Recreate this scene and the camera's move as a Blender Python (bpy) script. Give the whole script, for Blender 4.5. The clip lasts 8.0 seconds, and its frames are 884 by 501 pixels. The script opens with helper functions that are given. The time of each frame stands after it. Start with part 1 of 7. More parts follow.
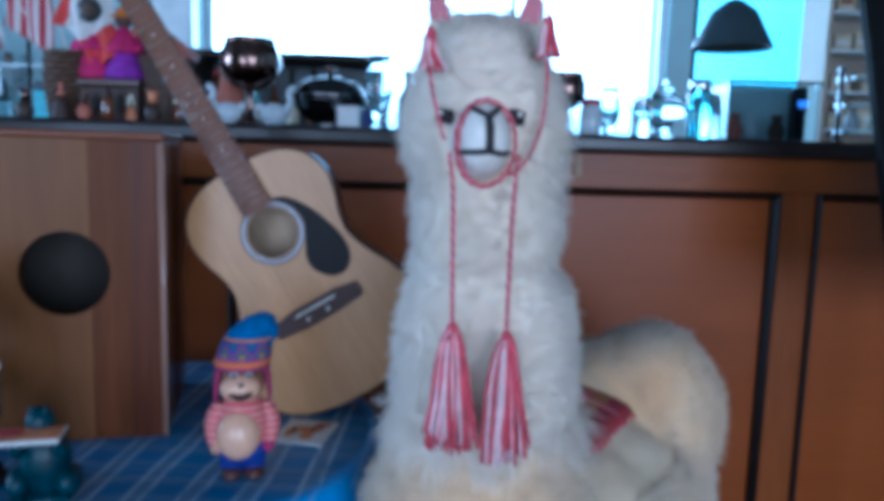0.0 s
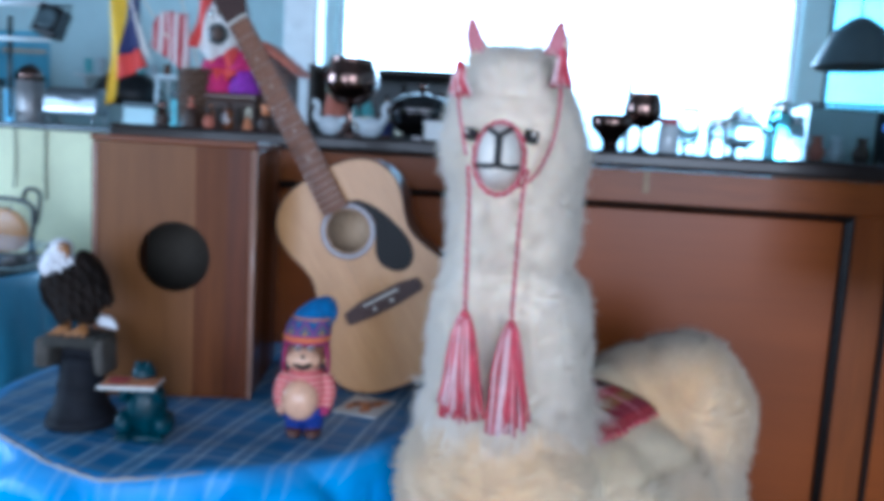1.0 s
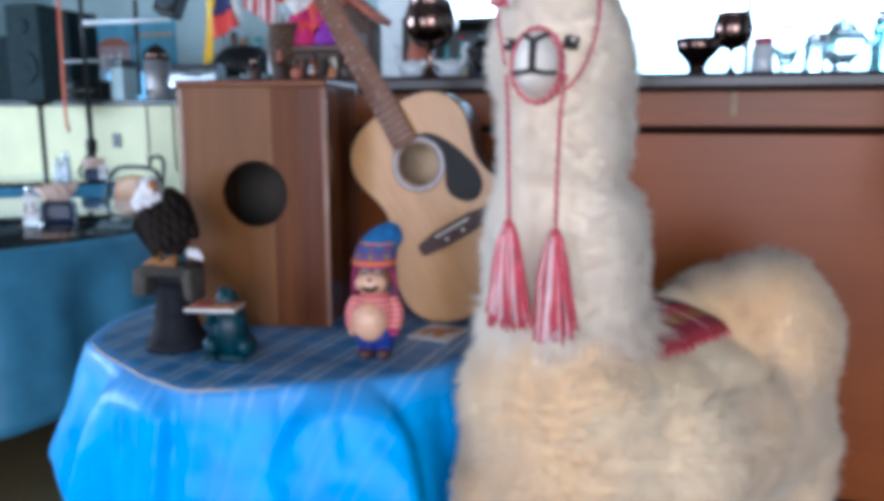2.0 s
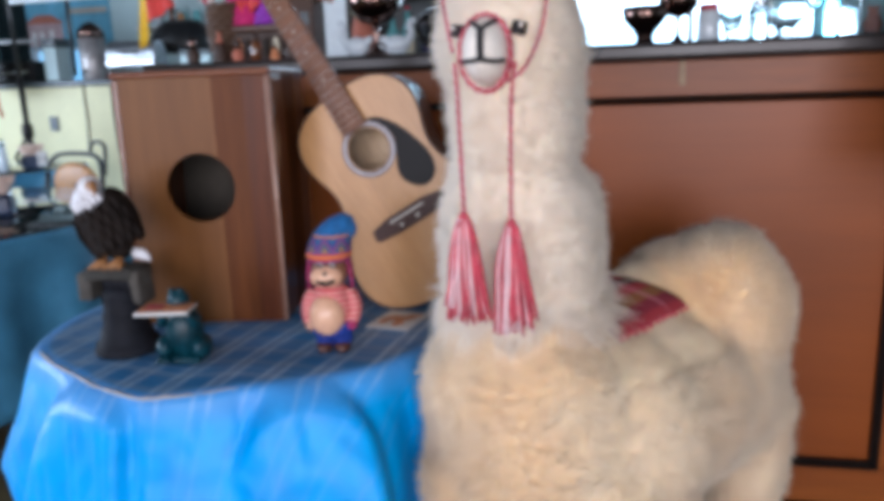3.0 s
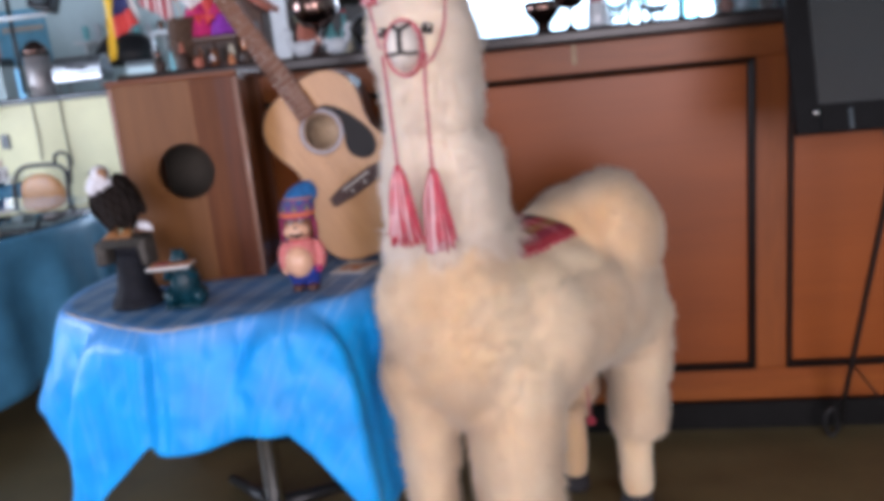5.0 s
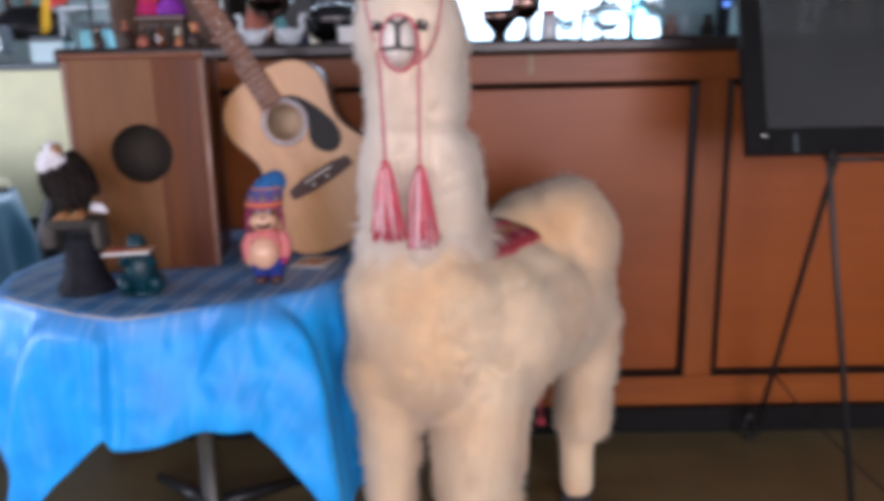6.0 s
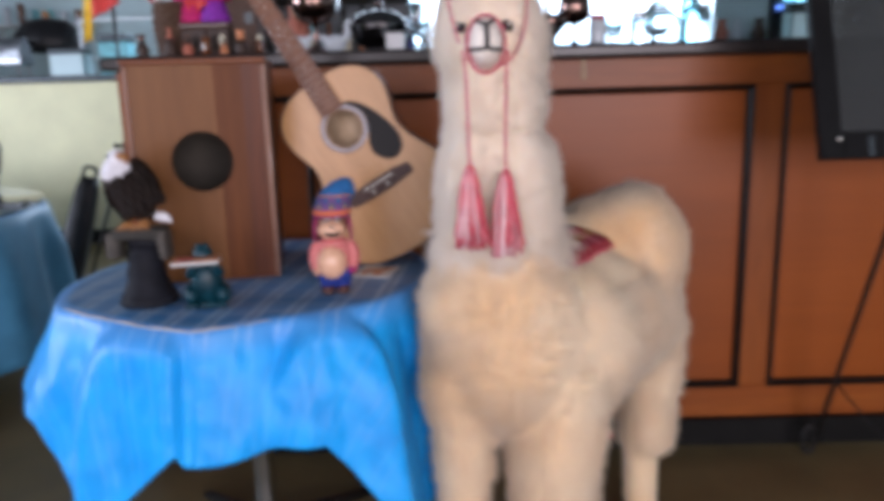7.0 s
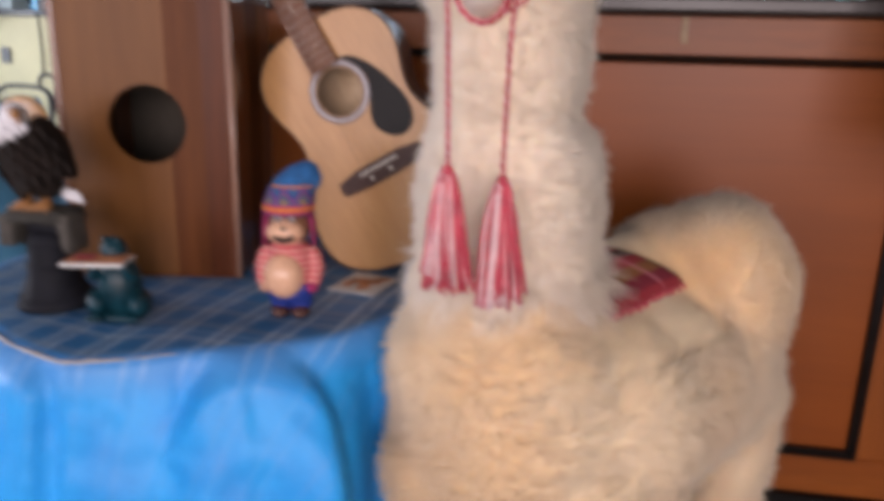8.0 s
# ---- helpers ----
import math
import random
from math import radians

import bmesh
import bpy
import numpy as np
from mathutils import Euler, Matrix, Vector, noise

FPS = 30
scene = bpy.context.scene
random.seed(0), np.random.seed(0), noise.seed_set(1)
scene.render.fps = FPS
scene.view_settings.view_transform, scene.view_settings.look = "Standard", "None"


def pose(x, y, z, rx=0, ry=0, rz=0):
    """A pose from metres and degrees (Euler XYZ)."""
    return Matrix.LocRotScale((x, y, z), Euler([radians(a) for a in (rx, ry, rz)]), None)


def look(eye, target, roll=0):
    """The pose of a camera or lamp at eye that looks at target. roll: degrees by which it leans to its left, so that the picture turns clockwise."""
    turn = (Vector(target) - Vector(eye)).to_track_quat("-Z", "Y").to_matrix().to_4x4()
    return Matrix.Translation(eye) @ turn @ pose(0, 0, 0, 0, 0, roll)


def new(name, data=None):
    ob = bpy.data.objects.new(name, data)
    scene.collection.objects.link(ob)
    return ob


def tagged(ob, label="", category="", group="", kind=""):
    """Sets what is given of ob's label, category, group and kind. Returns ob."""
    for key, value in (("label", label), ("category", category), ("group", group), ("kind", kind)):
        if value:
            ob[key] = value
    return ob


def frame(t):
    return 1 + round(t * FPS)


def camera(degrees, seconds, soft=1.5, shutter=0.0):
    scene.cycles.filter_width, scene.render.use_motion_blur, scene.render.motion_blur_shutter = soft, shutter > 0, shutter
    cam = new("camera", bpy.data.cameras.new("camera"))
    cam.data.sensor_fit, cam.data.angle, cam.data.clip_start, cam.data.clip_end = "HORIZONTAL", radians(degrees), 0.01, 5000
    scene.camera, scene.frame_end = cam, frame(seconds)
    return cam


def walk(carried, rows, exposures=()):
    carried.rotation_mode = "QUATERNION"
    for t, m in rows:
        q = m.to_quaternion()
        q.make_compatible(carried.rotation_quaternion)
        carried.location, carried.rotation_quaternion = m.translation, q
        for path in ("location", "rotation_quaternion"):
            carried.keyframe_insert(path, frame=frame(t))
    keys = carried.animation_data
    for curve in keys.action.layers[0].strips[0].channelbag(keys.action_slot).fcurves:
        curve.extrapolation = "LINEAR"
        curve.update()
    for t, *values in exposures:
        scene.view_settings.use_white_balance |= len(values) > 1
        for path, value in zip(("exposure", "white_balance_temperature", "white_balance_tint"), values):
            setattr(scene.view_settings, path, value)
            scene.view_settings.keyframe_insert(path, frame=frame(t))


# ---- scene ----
cam = camera(60.4, 8.0, soft=5.8, shutter=0.5)
PATH = [
    (0, (0.471, 0.483, 1.222), (0.591, 2.462, 0.963), 1.7),
    (0.3, (0.467, 0.406, 1.221), (0.562, 2.38, 0.909), 1.5),
    (0.5, (0.482, 0.388, 1.218), (0.504, 2.363, 0.907), 0.8),
    (0.7, (0.526, 0.375, 1.221), (0.462, 2.355, 0.948), -0.1),
    (1, (0.61, 0.33, 1.229), (0.396, 2.304, 0.987), 3.3),
    (1.2, (0.666, 0.31, 1.218), (0.316, 2.261, 0.952), 2.2),
    (1.5, (0.721, 0.298, 1.177), (0.238, 2.218, 0.896), 1.2),
    (1.7, (0.724, 0.301, 1.163), (0.186, 2.202, 0.854), 0.4),
    (2.8, (0.711, 0.38, 1.185), (0.285, 2.293, 0.786), -1.7),
    (3, (0.717, 0.348, 1.198), (0.307, 2.257, 0.765), -2.1),
    (3.2, (0.717, 0.308, 1.21), (0.31, 2.214, 0.758), -2.6),
    (3.5, (0.763, 0.205, 1.217), (0.42, 2.135, 0.821), -2.4),
    (3.7, (0.78, 0.148, 1.206), (0.444, 2.107, 0.808), -4.2),
    (4, (0.805, 0.062, 1.189), (0.541, 1.996, 0.753), -6.2),
    (4.2, (0.803, 0.045, 1.185), (0.529, 1.97, 0.716), -6.0),
    (4.5, (0.819, 0.014, 1.176), (0.528, 1.933, 0.696), -6.2),
    (4.7, (0.819, -0.007, 1.184), (0.513, 1.916, 0.725), -6.1),
    (5.8, (0.694, -0.047, 1.171), (0.559, 1.895, 0.713), -1.3),
    (6, (0.652, -0.048, 1.178), (0.631, 1.9, 0.724), -1.2),
    (6.2, (0.612, -0.059, 1.179), (0.73, 1.895, 0.766), -0.6),
    (6.5, (0.559, -0.067, 1.172), (0.777, 1.886, 0.803), 0.3),
    (6.7, (0.546, -0.067, 1.152), (0.67, 1.897, 0.794), -0.3),
    (7, (0.501, -0.004, 1.164), (0.476, 1.95, 0.74), -1.6),
    (7.2, (0.537, 0.073, 1.155), (0.397, 2.025, 0.743), -3.1),
    (7.3, (0.541, 0.132, 1.166), (0.365, 2.085, 0.773), -2.1),
    (7.5, (0.584, 0.236, 1.168), (0.318, 2.169, 0.73), -0.9),
    (7.8, (0.638, 0.381, 1.179), (0.306, 2.289, 0.682), -0.8),
    (8, (0.675, 0.483, 1.164), (0.357, 2.384, 0.631), 1.4),
]
walk(cam, [(t, look(eye, target, roll)) for t, eye, target, roll in PATH],
     [(0.0, -0.66, 4250, 9), (0.5, -0.56, 4400, 10), (1.0, -0.27, 4700, 10), (1.5, -0.13, 4950, 13), (3.0, -0.13, 5700, 20), (3.5, -0.09, 5650, 22), (4.5, -0.08, 5850, 26), (6.0, -0.18, 6000, 30), (6.5, -0.18, 5950, 26), (7.0, -0.18, 6000, 28), (7.5, -0.17, 6150, 26), (8.0, -0.28, 6600, 31)])
STREET_W, BAR_W, STAGE_W = 192, 62, 385


# ---- world and light ----
world = bpy.data.worlds.new("world")
scene.world = world
world.use_nodes = True
wn = world.node_tree.nodes
sky = wn.new("ShaderNodeTexSky")
sky.sky_type = "NISHITA"
sky.sun_disc = False
sky.sun_elevation, sky.sun_rotation = radians(40), radians(170)
wn["Background"].inputs["Strength"].default_value = 0.1
world.node_tree.links.new(sky.outputs[0], wn["Background"].inputs["Color"])


def area_lamp(name, eye, target, sx, sy, watts, colour):
    lamp = bpy.data.lights.new(name, "AREA")
    lamp.shape, lamp.size, lamp.size_y = "RECTANGLE", sx, sy
    lamp.energy, lamp.color = watts, colour
    ob = new(name, lamp)
    ob.matrix_world = look(eye, target)
    return ob


# daylight that enters by the street windows behind the viewer
area_lamp("street_window_light", (-1.6, -3.85, 1.45), (-1.2, 2.0, 1.0), 2.6, 1.9, STREET_W * 0.72, (1.0, 0.98, 0.95))
area_lamp("street_window_light", (2.0, -3.85, 1.45), (1.2, 2.0, 1.0), 2.6, 1.9, STREET_W * 1.1, (1.0, 0.95, 0.88))
# daylight at the window behind the bar
area_lamp("bar_window_light", (0.7, 6.85, 2.0), (0.6, 1.0, 1.0), 3.6, 1.7, BAR_W, (0.72, 0.92, 1.0))
# added fill light that brightens the half wall; no window is seen here
area_lamp("stage_fill_light", (-6.88, 1.6, 1.8), (-2.4, 5.6, 1.0), 2.6, 1.7, STAGE_W, (0.84, 0.96, 1.0))


# ---- materials ----
def nodes_of(name):
    m = bpy.data.materials.new(name)
    m.use_nodes = True
    t = m.node_tree
    return m, t, t.nodes["Principled BSDF"]


def ramp(t, fac, stops):
    r = t.nodes.new("ShaderNodeValToRGB")
    e = r.color_ramp.elements
    while len(e) < len(stops):
        e.new(0.5)
    for k, (p, c) in enumerate(stops):
        e[k].position, e[k].color = p, (*c, 1)
    t.links.new(fac, r.inputs["Fac"])
    return r.outputs["Color"]


def coords(t, scale=(1, 1, 1), turn=(0, 0, 0), which="Object"):
    tc = t.nodes.new("ShaderNodeTexCoord")
    mp = t.nodes.new("ShaderNodeMapping")
    mp.inputs["Scale"].default_value = scale
    mp.inputs["Rotation"].default_value = [radians(a) for a in turn]
    t.links.new(tc.outputs[which], mp.inputs["Vector"])
    return mp.outputs["Vector"]


def noise_tex(t, vec, scale, detail=4, rough=0.6, dist=0.0):
    n = t.nodes.new("ShaderNodeTexNoise")
    n.inputs["Scale"].default_value, n.inputs["Detail"].default_value = scale, detail
    n.inputs["Roughness"].default_value, n.inputs["Distortion"].default_value = rough, dist
    t.links.new(vec, n.inputs["Vector"])
    return n.outputs["Fac"]


def bump(t, b, height, strength, dist=0.002):
    n = t.nodes.new("ShaderNodeBump")
    n.inputs["Strength"].default_value, n.inputs["Distance"].default_value = strength, dist
    t.links.new(height, n.inputs["Height"])
    t.links.new(n.outputs["Normal"], b.inputs["Normal"])


def mix(t, a, b_, fac, kind="MULTIPLY"):
    n = t.nodes.new("ShaderNodeMix")
    n.data_type, n.blend_type = "RGBA", kind
    for sock, val in ((n.inputs[0], fac), (n.inputs[6], a), (n.inputs[7], b_)):
        if isinstance(val, (int, float)):
            sock.default_value = val
        elif isinstance(val, tuple):
            sock.default_value = (*val, 1)
        else:
            t.links.new(val, sock)
    return n.outputs[2]


def shade(c, k):
    return tuple(min(1.0, v * k) for v in c)


def plain(name, c, rough=0.5, metal=0.0, vary=0.25, scale=14.0, fine=120.0, bumps=0.15, coat=0.0, spec=0.5):
    """A surface with blotches, fine grain and a little relief."""
    m, t, b = nodes_of(name)
    v = coords(t)
    big = noise_tex(t, v, scale, 4)
    small = noise_tex(t, v, fine, 3)
    col = ramp(t, big, [(0.3, shade(c, 1 - vary)), (0.7, shade(c, 1 + vary * 0.6))])
    col = mix(t, col, ramp(t, small, [(0.3, (0.82, 0.82, 0.82)), (0.7, (1, 1, 1))]), 0.7)
    t.links.new(col, b.inputs["Base Color"])
    b.inputs["Metallic"].default_value = metal
    b.inputs["Coat Weight"].default_value = coat
    b.inputs["Specular IOR Level"].default_value = spec
    rr = t.nodes.new("ShaderNodeMapRange")
    rr.inputs[3].default_value, rr.inputs[4].default_value = max(0.02, rough - 0.1), min(1, rough + 0.1)
    t.links.new(big, rr.inputs[0])
    t.links.new(rr.outputs[0], b.inputs["Roughness"])
    if bumps:
        bump(t, b, small, bumps)
    return m


def wood(name, dark, light, along="z", rough=0.35, grain=9.0, coat=0.2, streak=0.55, spec=0.5, fine=0.6):
    """Sawn timber: long grain along one axis, broad streaks, pores."""
    m, t, b = nodes_of(name)
    s = {"x": (0.05, 1, 1), "y": (1, 0.05, 1), "z": (1, 1, 0.05)}[along]
    v = coords(t, s)
    g = noise_tex(t, v, grain * 3, 6, 0.65, 0.4)
    f = noise_tex(t, v, grain * 30, 3, 0.6)
    w = noise_tex(t, coords(t, tuple(0.35 if k == 0.05 else 1 for k in s)), grain * 0.45, 3, 0.5, 0.6)
    col = ramp(t, g, [(0.25, dark), (0.75, light)])
    col = mix(t, col, ramp(t, w, [(0.35, (0.62, 0.58, 0.55)), (0.65, (1, 1, 1))]), streak)
    col = mix(t, col, ramp(t, f, [(0.35, (0.72, 0.7, 0.68)), (0.6, (1, 1, 1))]), fine)
    rnd = t.nodes.new("ShaderNodeObjectInfo").outputs["Random"]
    col = mix(t, col, ramp(t, rnd, [(0, (0.86, 0.86, 0.86)), (1, (1, 1, 1))]), 1.0)
    t.links.new(col, b.inputs["Base Color"])
    b.inputs["Roughness"].default_value = rough
    b.inputs["Specular IOR Level"].default_value = spec
    b.inputs["Coat Weight"].default_value = coat
    b.inputs["Coat Roughness"].default_value = 0.25
    bump(t, b, f, 0.12, 0.001)
    return m


def glass(name, c=(0.9, 0.97, 1.0), rough=0.02):
    m, t, b = nodes_of(name)
    b.inputs["Base Color"].default_value = (*c, 1)
    b.inputs["Transmission Weight"].default_value = 1.0
    b.inputs["Roughness"].default_value, b.inputs["IOR"].default_value = rough, 1.45
    return m


def skyline(name, low, dim, high, bright, z0, z1):
    """Plain outdoor backdrop: a bluish hazy distance that brightens upwards into the sky."""
    m = glow(name, high, bright)
    t = m.node_tree
    b = t.nodes["Principled BSDF"]
    sep = t.nodes.new("ShaderNodeSeparateXYZ")
    t.links.new(coords(t), sep.inputs[0])
    up = t.nodes.new("ShaderNodeMapRange")
    up.interpolation_type = "SMOOTHSTEP"
    up.inputs[1].default_value, up.inputs[2].default_value = z0, z1
    t.links.new(sep.outputs[2], up.inputs[0])
    t.links.new(ramp(t, up.outputs[0], [(0.0, low), (1.0, high)]), b.inputs["Emission Color"])
    power = t.nodes.new("ShaderNodeMapRange")
    power.inputs[3].default_value, power.inputs[4].default_value = dim, bright
    t.links.new(up.outputs[0], power.inputs[0])
    t.links.new(power.outputs[0], b.inputs["Emission Strength"])
    return m


def glow(name, c, strength):
    m, t, b = nodes_of(name)
    b.inputs["Base Color"].default_value = (0.8, 0.8, 0.8, 1)
    b.inputs["Emission Color"].default_value = (*c, 1)
    b.inputs["Emission Strength"].default_value = strength
    return m


def satin_cloth(name, base, pale, turn=0.0, line=0.42, top_shade=None):
    """Blue damask cloth with pairs of pale woven lines, laid out over the cloth's own weave map."""
    m, t, b = nodes_of(name)
    uv = coords(t, (1, 1, 1), (0, 0, turn), "UV")
    sep = t.nodes.new("ShaderNodeSeparateXYZ")
    t.links.new(uv, sep.inputs[0])

    def math(op, a, c=0.0):
        n = t.nodes.new("ShaderNodeMath")
        n.operation = op
        for k, val in ((0, a), (1, c)):
            if isinstance(val, (int, float)):
                n.inputs[k].default_value = val
            else:
                t.links.new(val, n.inputs[k])
        return n.outputs[0]

    def lines(axis, pitch, offsets, half):
        p = math("FRACT", math("DIVIDE", axis, pitch))
        out = None
        for o in offsets:
            hit = math("LESS_THAN", math("ABSOLUTE", math("SUBTRACT", p, o)), half)
            out = hit if out is None else math("MAXIMUM", out, hit)
        return out

    a = lines(sep.outputs[0], 0.076, (0.34, 0.66), 0.05)
    c = lines(sep.outputs[1], 0.125, (0.4, 0.6), 0.03)
    weave = noise_tex(t, coords(t, (260, 260, 260), (0, 0, 0), "UV"), 1.0, 2)
    blot = noise_tex(t, coords(t, (9, 9, 9), (0, 0, 0), "UV"), 1.0, 4)
    thread = noise_tex(t, coords(t, (420, 12, 1), (0, 0, turn), "UV"), 1.0, 2)
    dash = math("GREATER_THAN", thread, 0.44)
    col = ramp(t, blot, [(0.3, shade(base, 0.82)), (0.7, shade(base, 1.15))])
    # lines fade off the table top: the skirt's bright wash-out put into the pattern
    far = t.nodes.new("ShaderNodeVectorMath")
    far.operation = "LENGTH"
    t.links.new(uv, far.inputs[0])
    fade = t.nodes.new("ShaderNodeMapRange")
    for k, val in ((1, 0.38), (2, 0.46), (3, 1.0), (4, 0.10)):
        fade.inputs[k].default_value = val
    t.links.new(far.outputs["Value"], fade.inputs[0])
    if top_shade:
        # plaid of wide greyish bands; its darker ground paints the dimmer light on top
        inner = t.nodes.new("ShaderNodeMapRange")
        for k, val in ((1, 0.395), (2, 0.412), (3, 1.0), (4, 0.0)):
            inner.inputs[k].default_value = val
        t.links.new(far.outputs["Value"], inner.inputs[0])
        col = mix(t, col, top_shade, math("MULTIPLY", inner.outputs[0], 0.78), "MIX")
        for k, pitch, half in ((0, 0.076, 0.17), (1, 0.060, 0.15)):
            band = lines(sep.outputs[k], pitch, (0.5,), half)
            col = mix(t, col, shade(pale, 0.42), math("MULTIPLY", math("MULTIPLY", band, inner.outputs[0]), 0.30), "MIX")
        # greyer band along the table's edge: the rim's pale sheen painted in
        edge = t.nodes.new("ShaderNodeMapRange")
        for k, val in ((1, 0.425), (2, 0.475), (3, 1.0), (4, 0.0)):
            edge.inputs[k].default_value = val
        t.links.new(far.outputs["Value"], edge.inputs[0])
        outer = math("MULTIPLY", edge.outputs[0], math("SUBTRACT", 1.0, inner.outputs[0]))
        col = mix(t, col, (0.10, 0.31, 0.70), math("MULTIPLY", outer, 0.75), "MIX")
    col = mix(t, col, pale, math("MULTIPLY", math("MULTIPLY", math("MULTIPLY", a, dash), line), fade.outputs[0]), "MIX")
    col = mix(t, col, pale, math("MULTIPLY", math("MULTIPLY", c, line * 0.35), math("POWER", fade.outputs[0], 2.0)), "MIX")
    col = mix(t, col, ramp(t, weave, [(0.3, (0.8, 0.8, 0.8)), (0.7, (1, 1, 1))]), 0.6)
    t.links.new(col, b.inputs["Base Color"])
    b.inputs["Roughness"].default_value = 0.4
    b.inputs["Specular IOR Level"].default_value = 0.25
    b.inputs["Sheen Weight"].default_value = 0.06
    b.inputs["Sheen Roughness"].default_value = 0.35
    b.inputs["Sheen Tint"].default_value = (0.6, 0.8, 1, 1)
    bump(t, b, weave, 0.2, 0.001)
    return m


def wool(name, c, tip):
    """Soft wool, matt, with broad warm blotches and faint flecks."""
    m, t, b = nodes_of(name)
    v = coords(t)
    big = noise_tex(t, v, 4.5, 3, 0.5)
    mid = noise_tex(t, v, 16, 3)
    small = noise_tex(t, v, 60, 3)
    col = ramp(t, big, [(0.34, c), (0.66, tip)])
    col = mix(t, col, ramp(t, mid, [(0.3, (0.93, 0.90, 0.85)), (0.65, (1, 1, 1))]), 0.4)
    col = mix(t, col, ramp(t, small, [(0.25, (0.95, 0.93, 0.91)), (0.65, (1, 1, 1))]), 0.4)
    t.links.new(col, b.inputs["Base Color"])
    b.inputs["Roughness"].default_value = 0.9
    b.inputs["Specular IOR Level"].default_value = 0.12
    b.inputs["Subsurface Weight"].default_value = 0.35
    b.inputs["Subsurface Radius"].default_value = (0.020, 0.013, 0.008)
    b.inputs["Subsurface Scale"].default_value = 1.0
    b.inputs["Sheen Weight"].default_value = 0.28
    b.inputs["Sheen Roughness"].default_value = 0.5
    b.inputs["Sheen Tint"].default_value = (1.0, 0.92, 0.82, 1)
    return m


def stripes(name, cols, period, axis=2, rough=0.8, wobble=0.0):
    """Woven bands of colour across one axis of the thing."""
    m, t, b = nodes_of(name)
    v = coords(t)
    sep = t.nodes.new("ShaderNodeSeparateXYZ")
    t.links.new(v, sep.inputs[0])
    d = t.nodes.new("ShaderNodeMath")
    d.operation = "DIVIDE"
    d.inputs[1].default_value = period
    t.links.new(sep.outputs[axis], d.inputs[0])
    src = d.outputs[0]
    if wobble:
        w = t.nodes.new("ShaderNodeMath")
        w.operation = "MULTIPLY_ADD"
        w.inputs[1].default_value = wobble
        t.links.new(noise_tex(t, v, 40, 2), w.inputs[0])
        t.links.new(src, w.inputs[2])
        src = w.outputs[0]
    f = t.nodes.new("ShaderNodeMath")
    f.operation = "FRACT"
    t.links.new(src, f.inputs[0])
    r = t.nodes.new("ShaderNodeValToRGB")
    r.color_ramp.interpolation = "CONSTANT"
    e = r.color_ramp.elements
    while len(e) < len(cols):
        e.new(0.5)
    for k, c in enumerate(cols):
        e[k].position, e[k].color = k / len(cols), (*c, 1)
    t.links.new(f.outputs[0], r.inputs["Fac"])
    fine = noise_tex(t, v, 300, 2)
    t.links.new(mix(t, r.outputs["Color"], ramp(t, fine, [(0.3, (0.7, 0.7, 0.7)), (0.7, (1, 1, 1))]), 0.7), b.inputs["Base Color"])
    b.inputs["Roughness"].default_value = rough
    bump(t, b, fine, 0.3, 0.001)
    return m


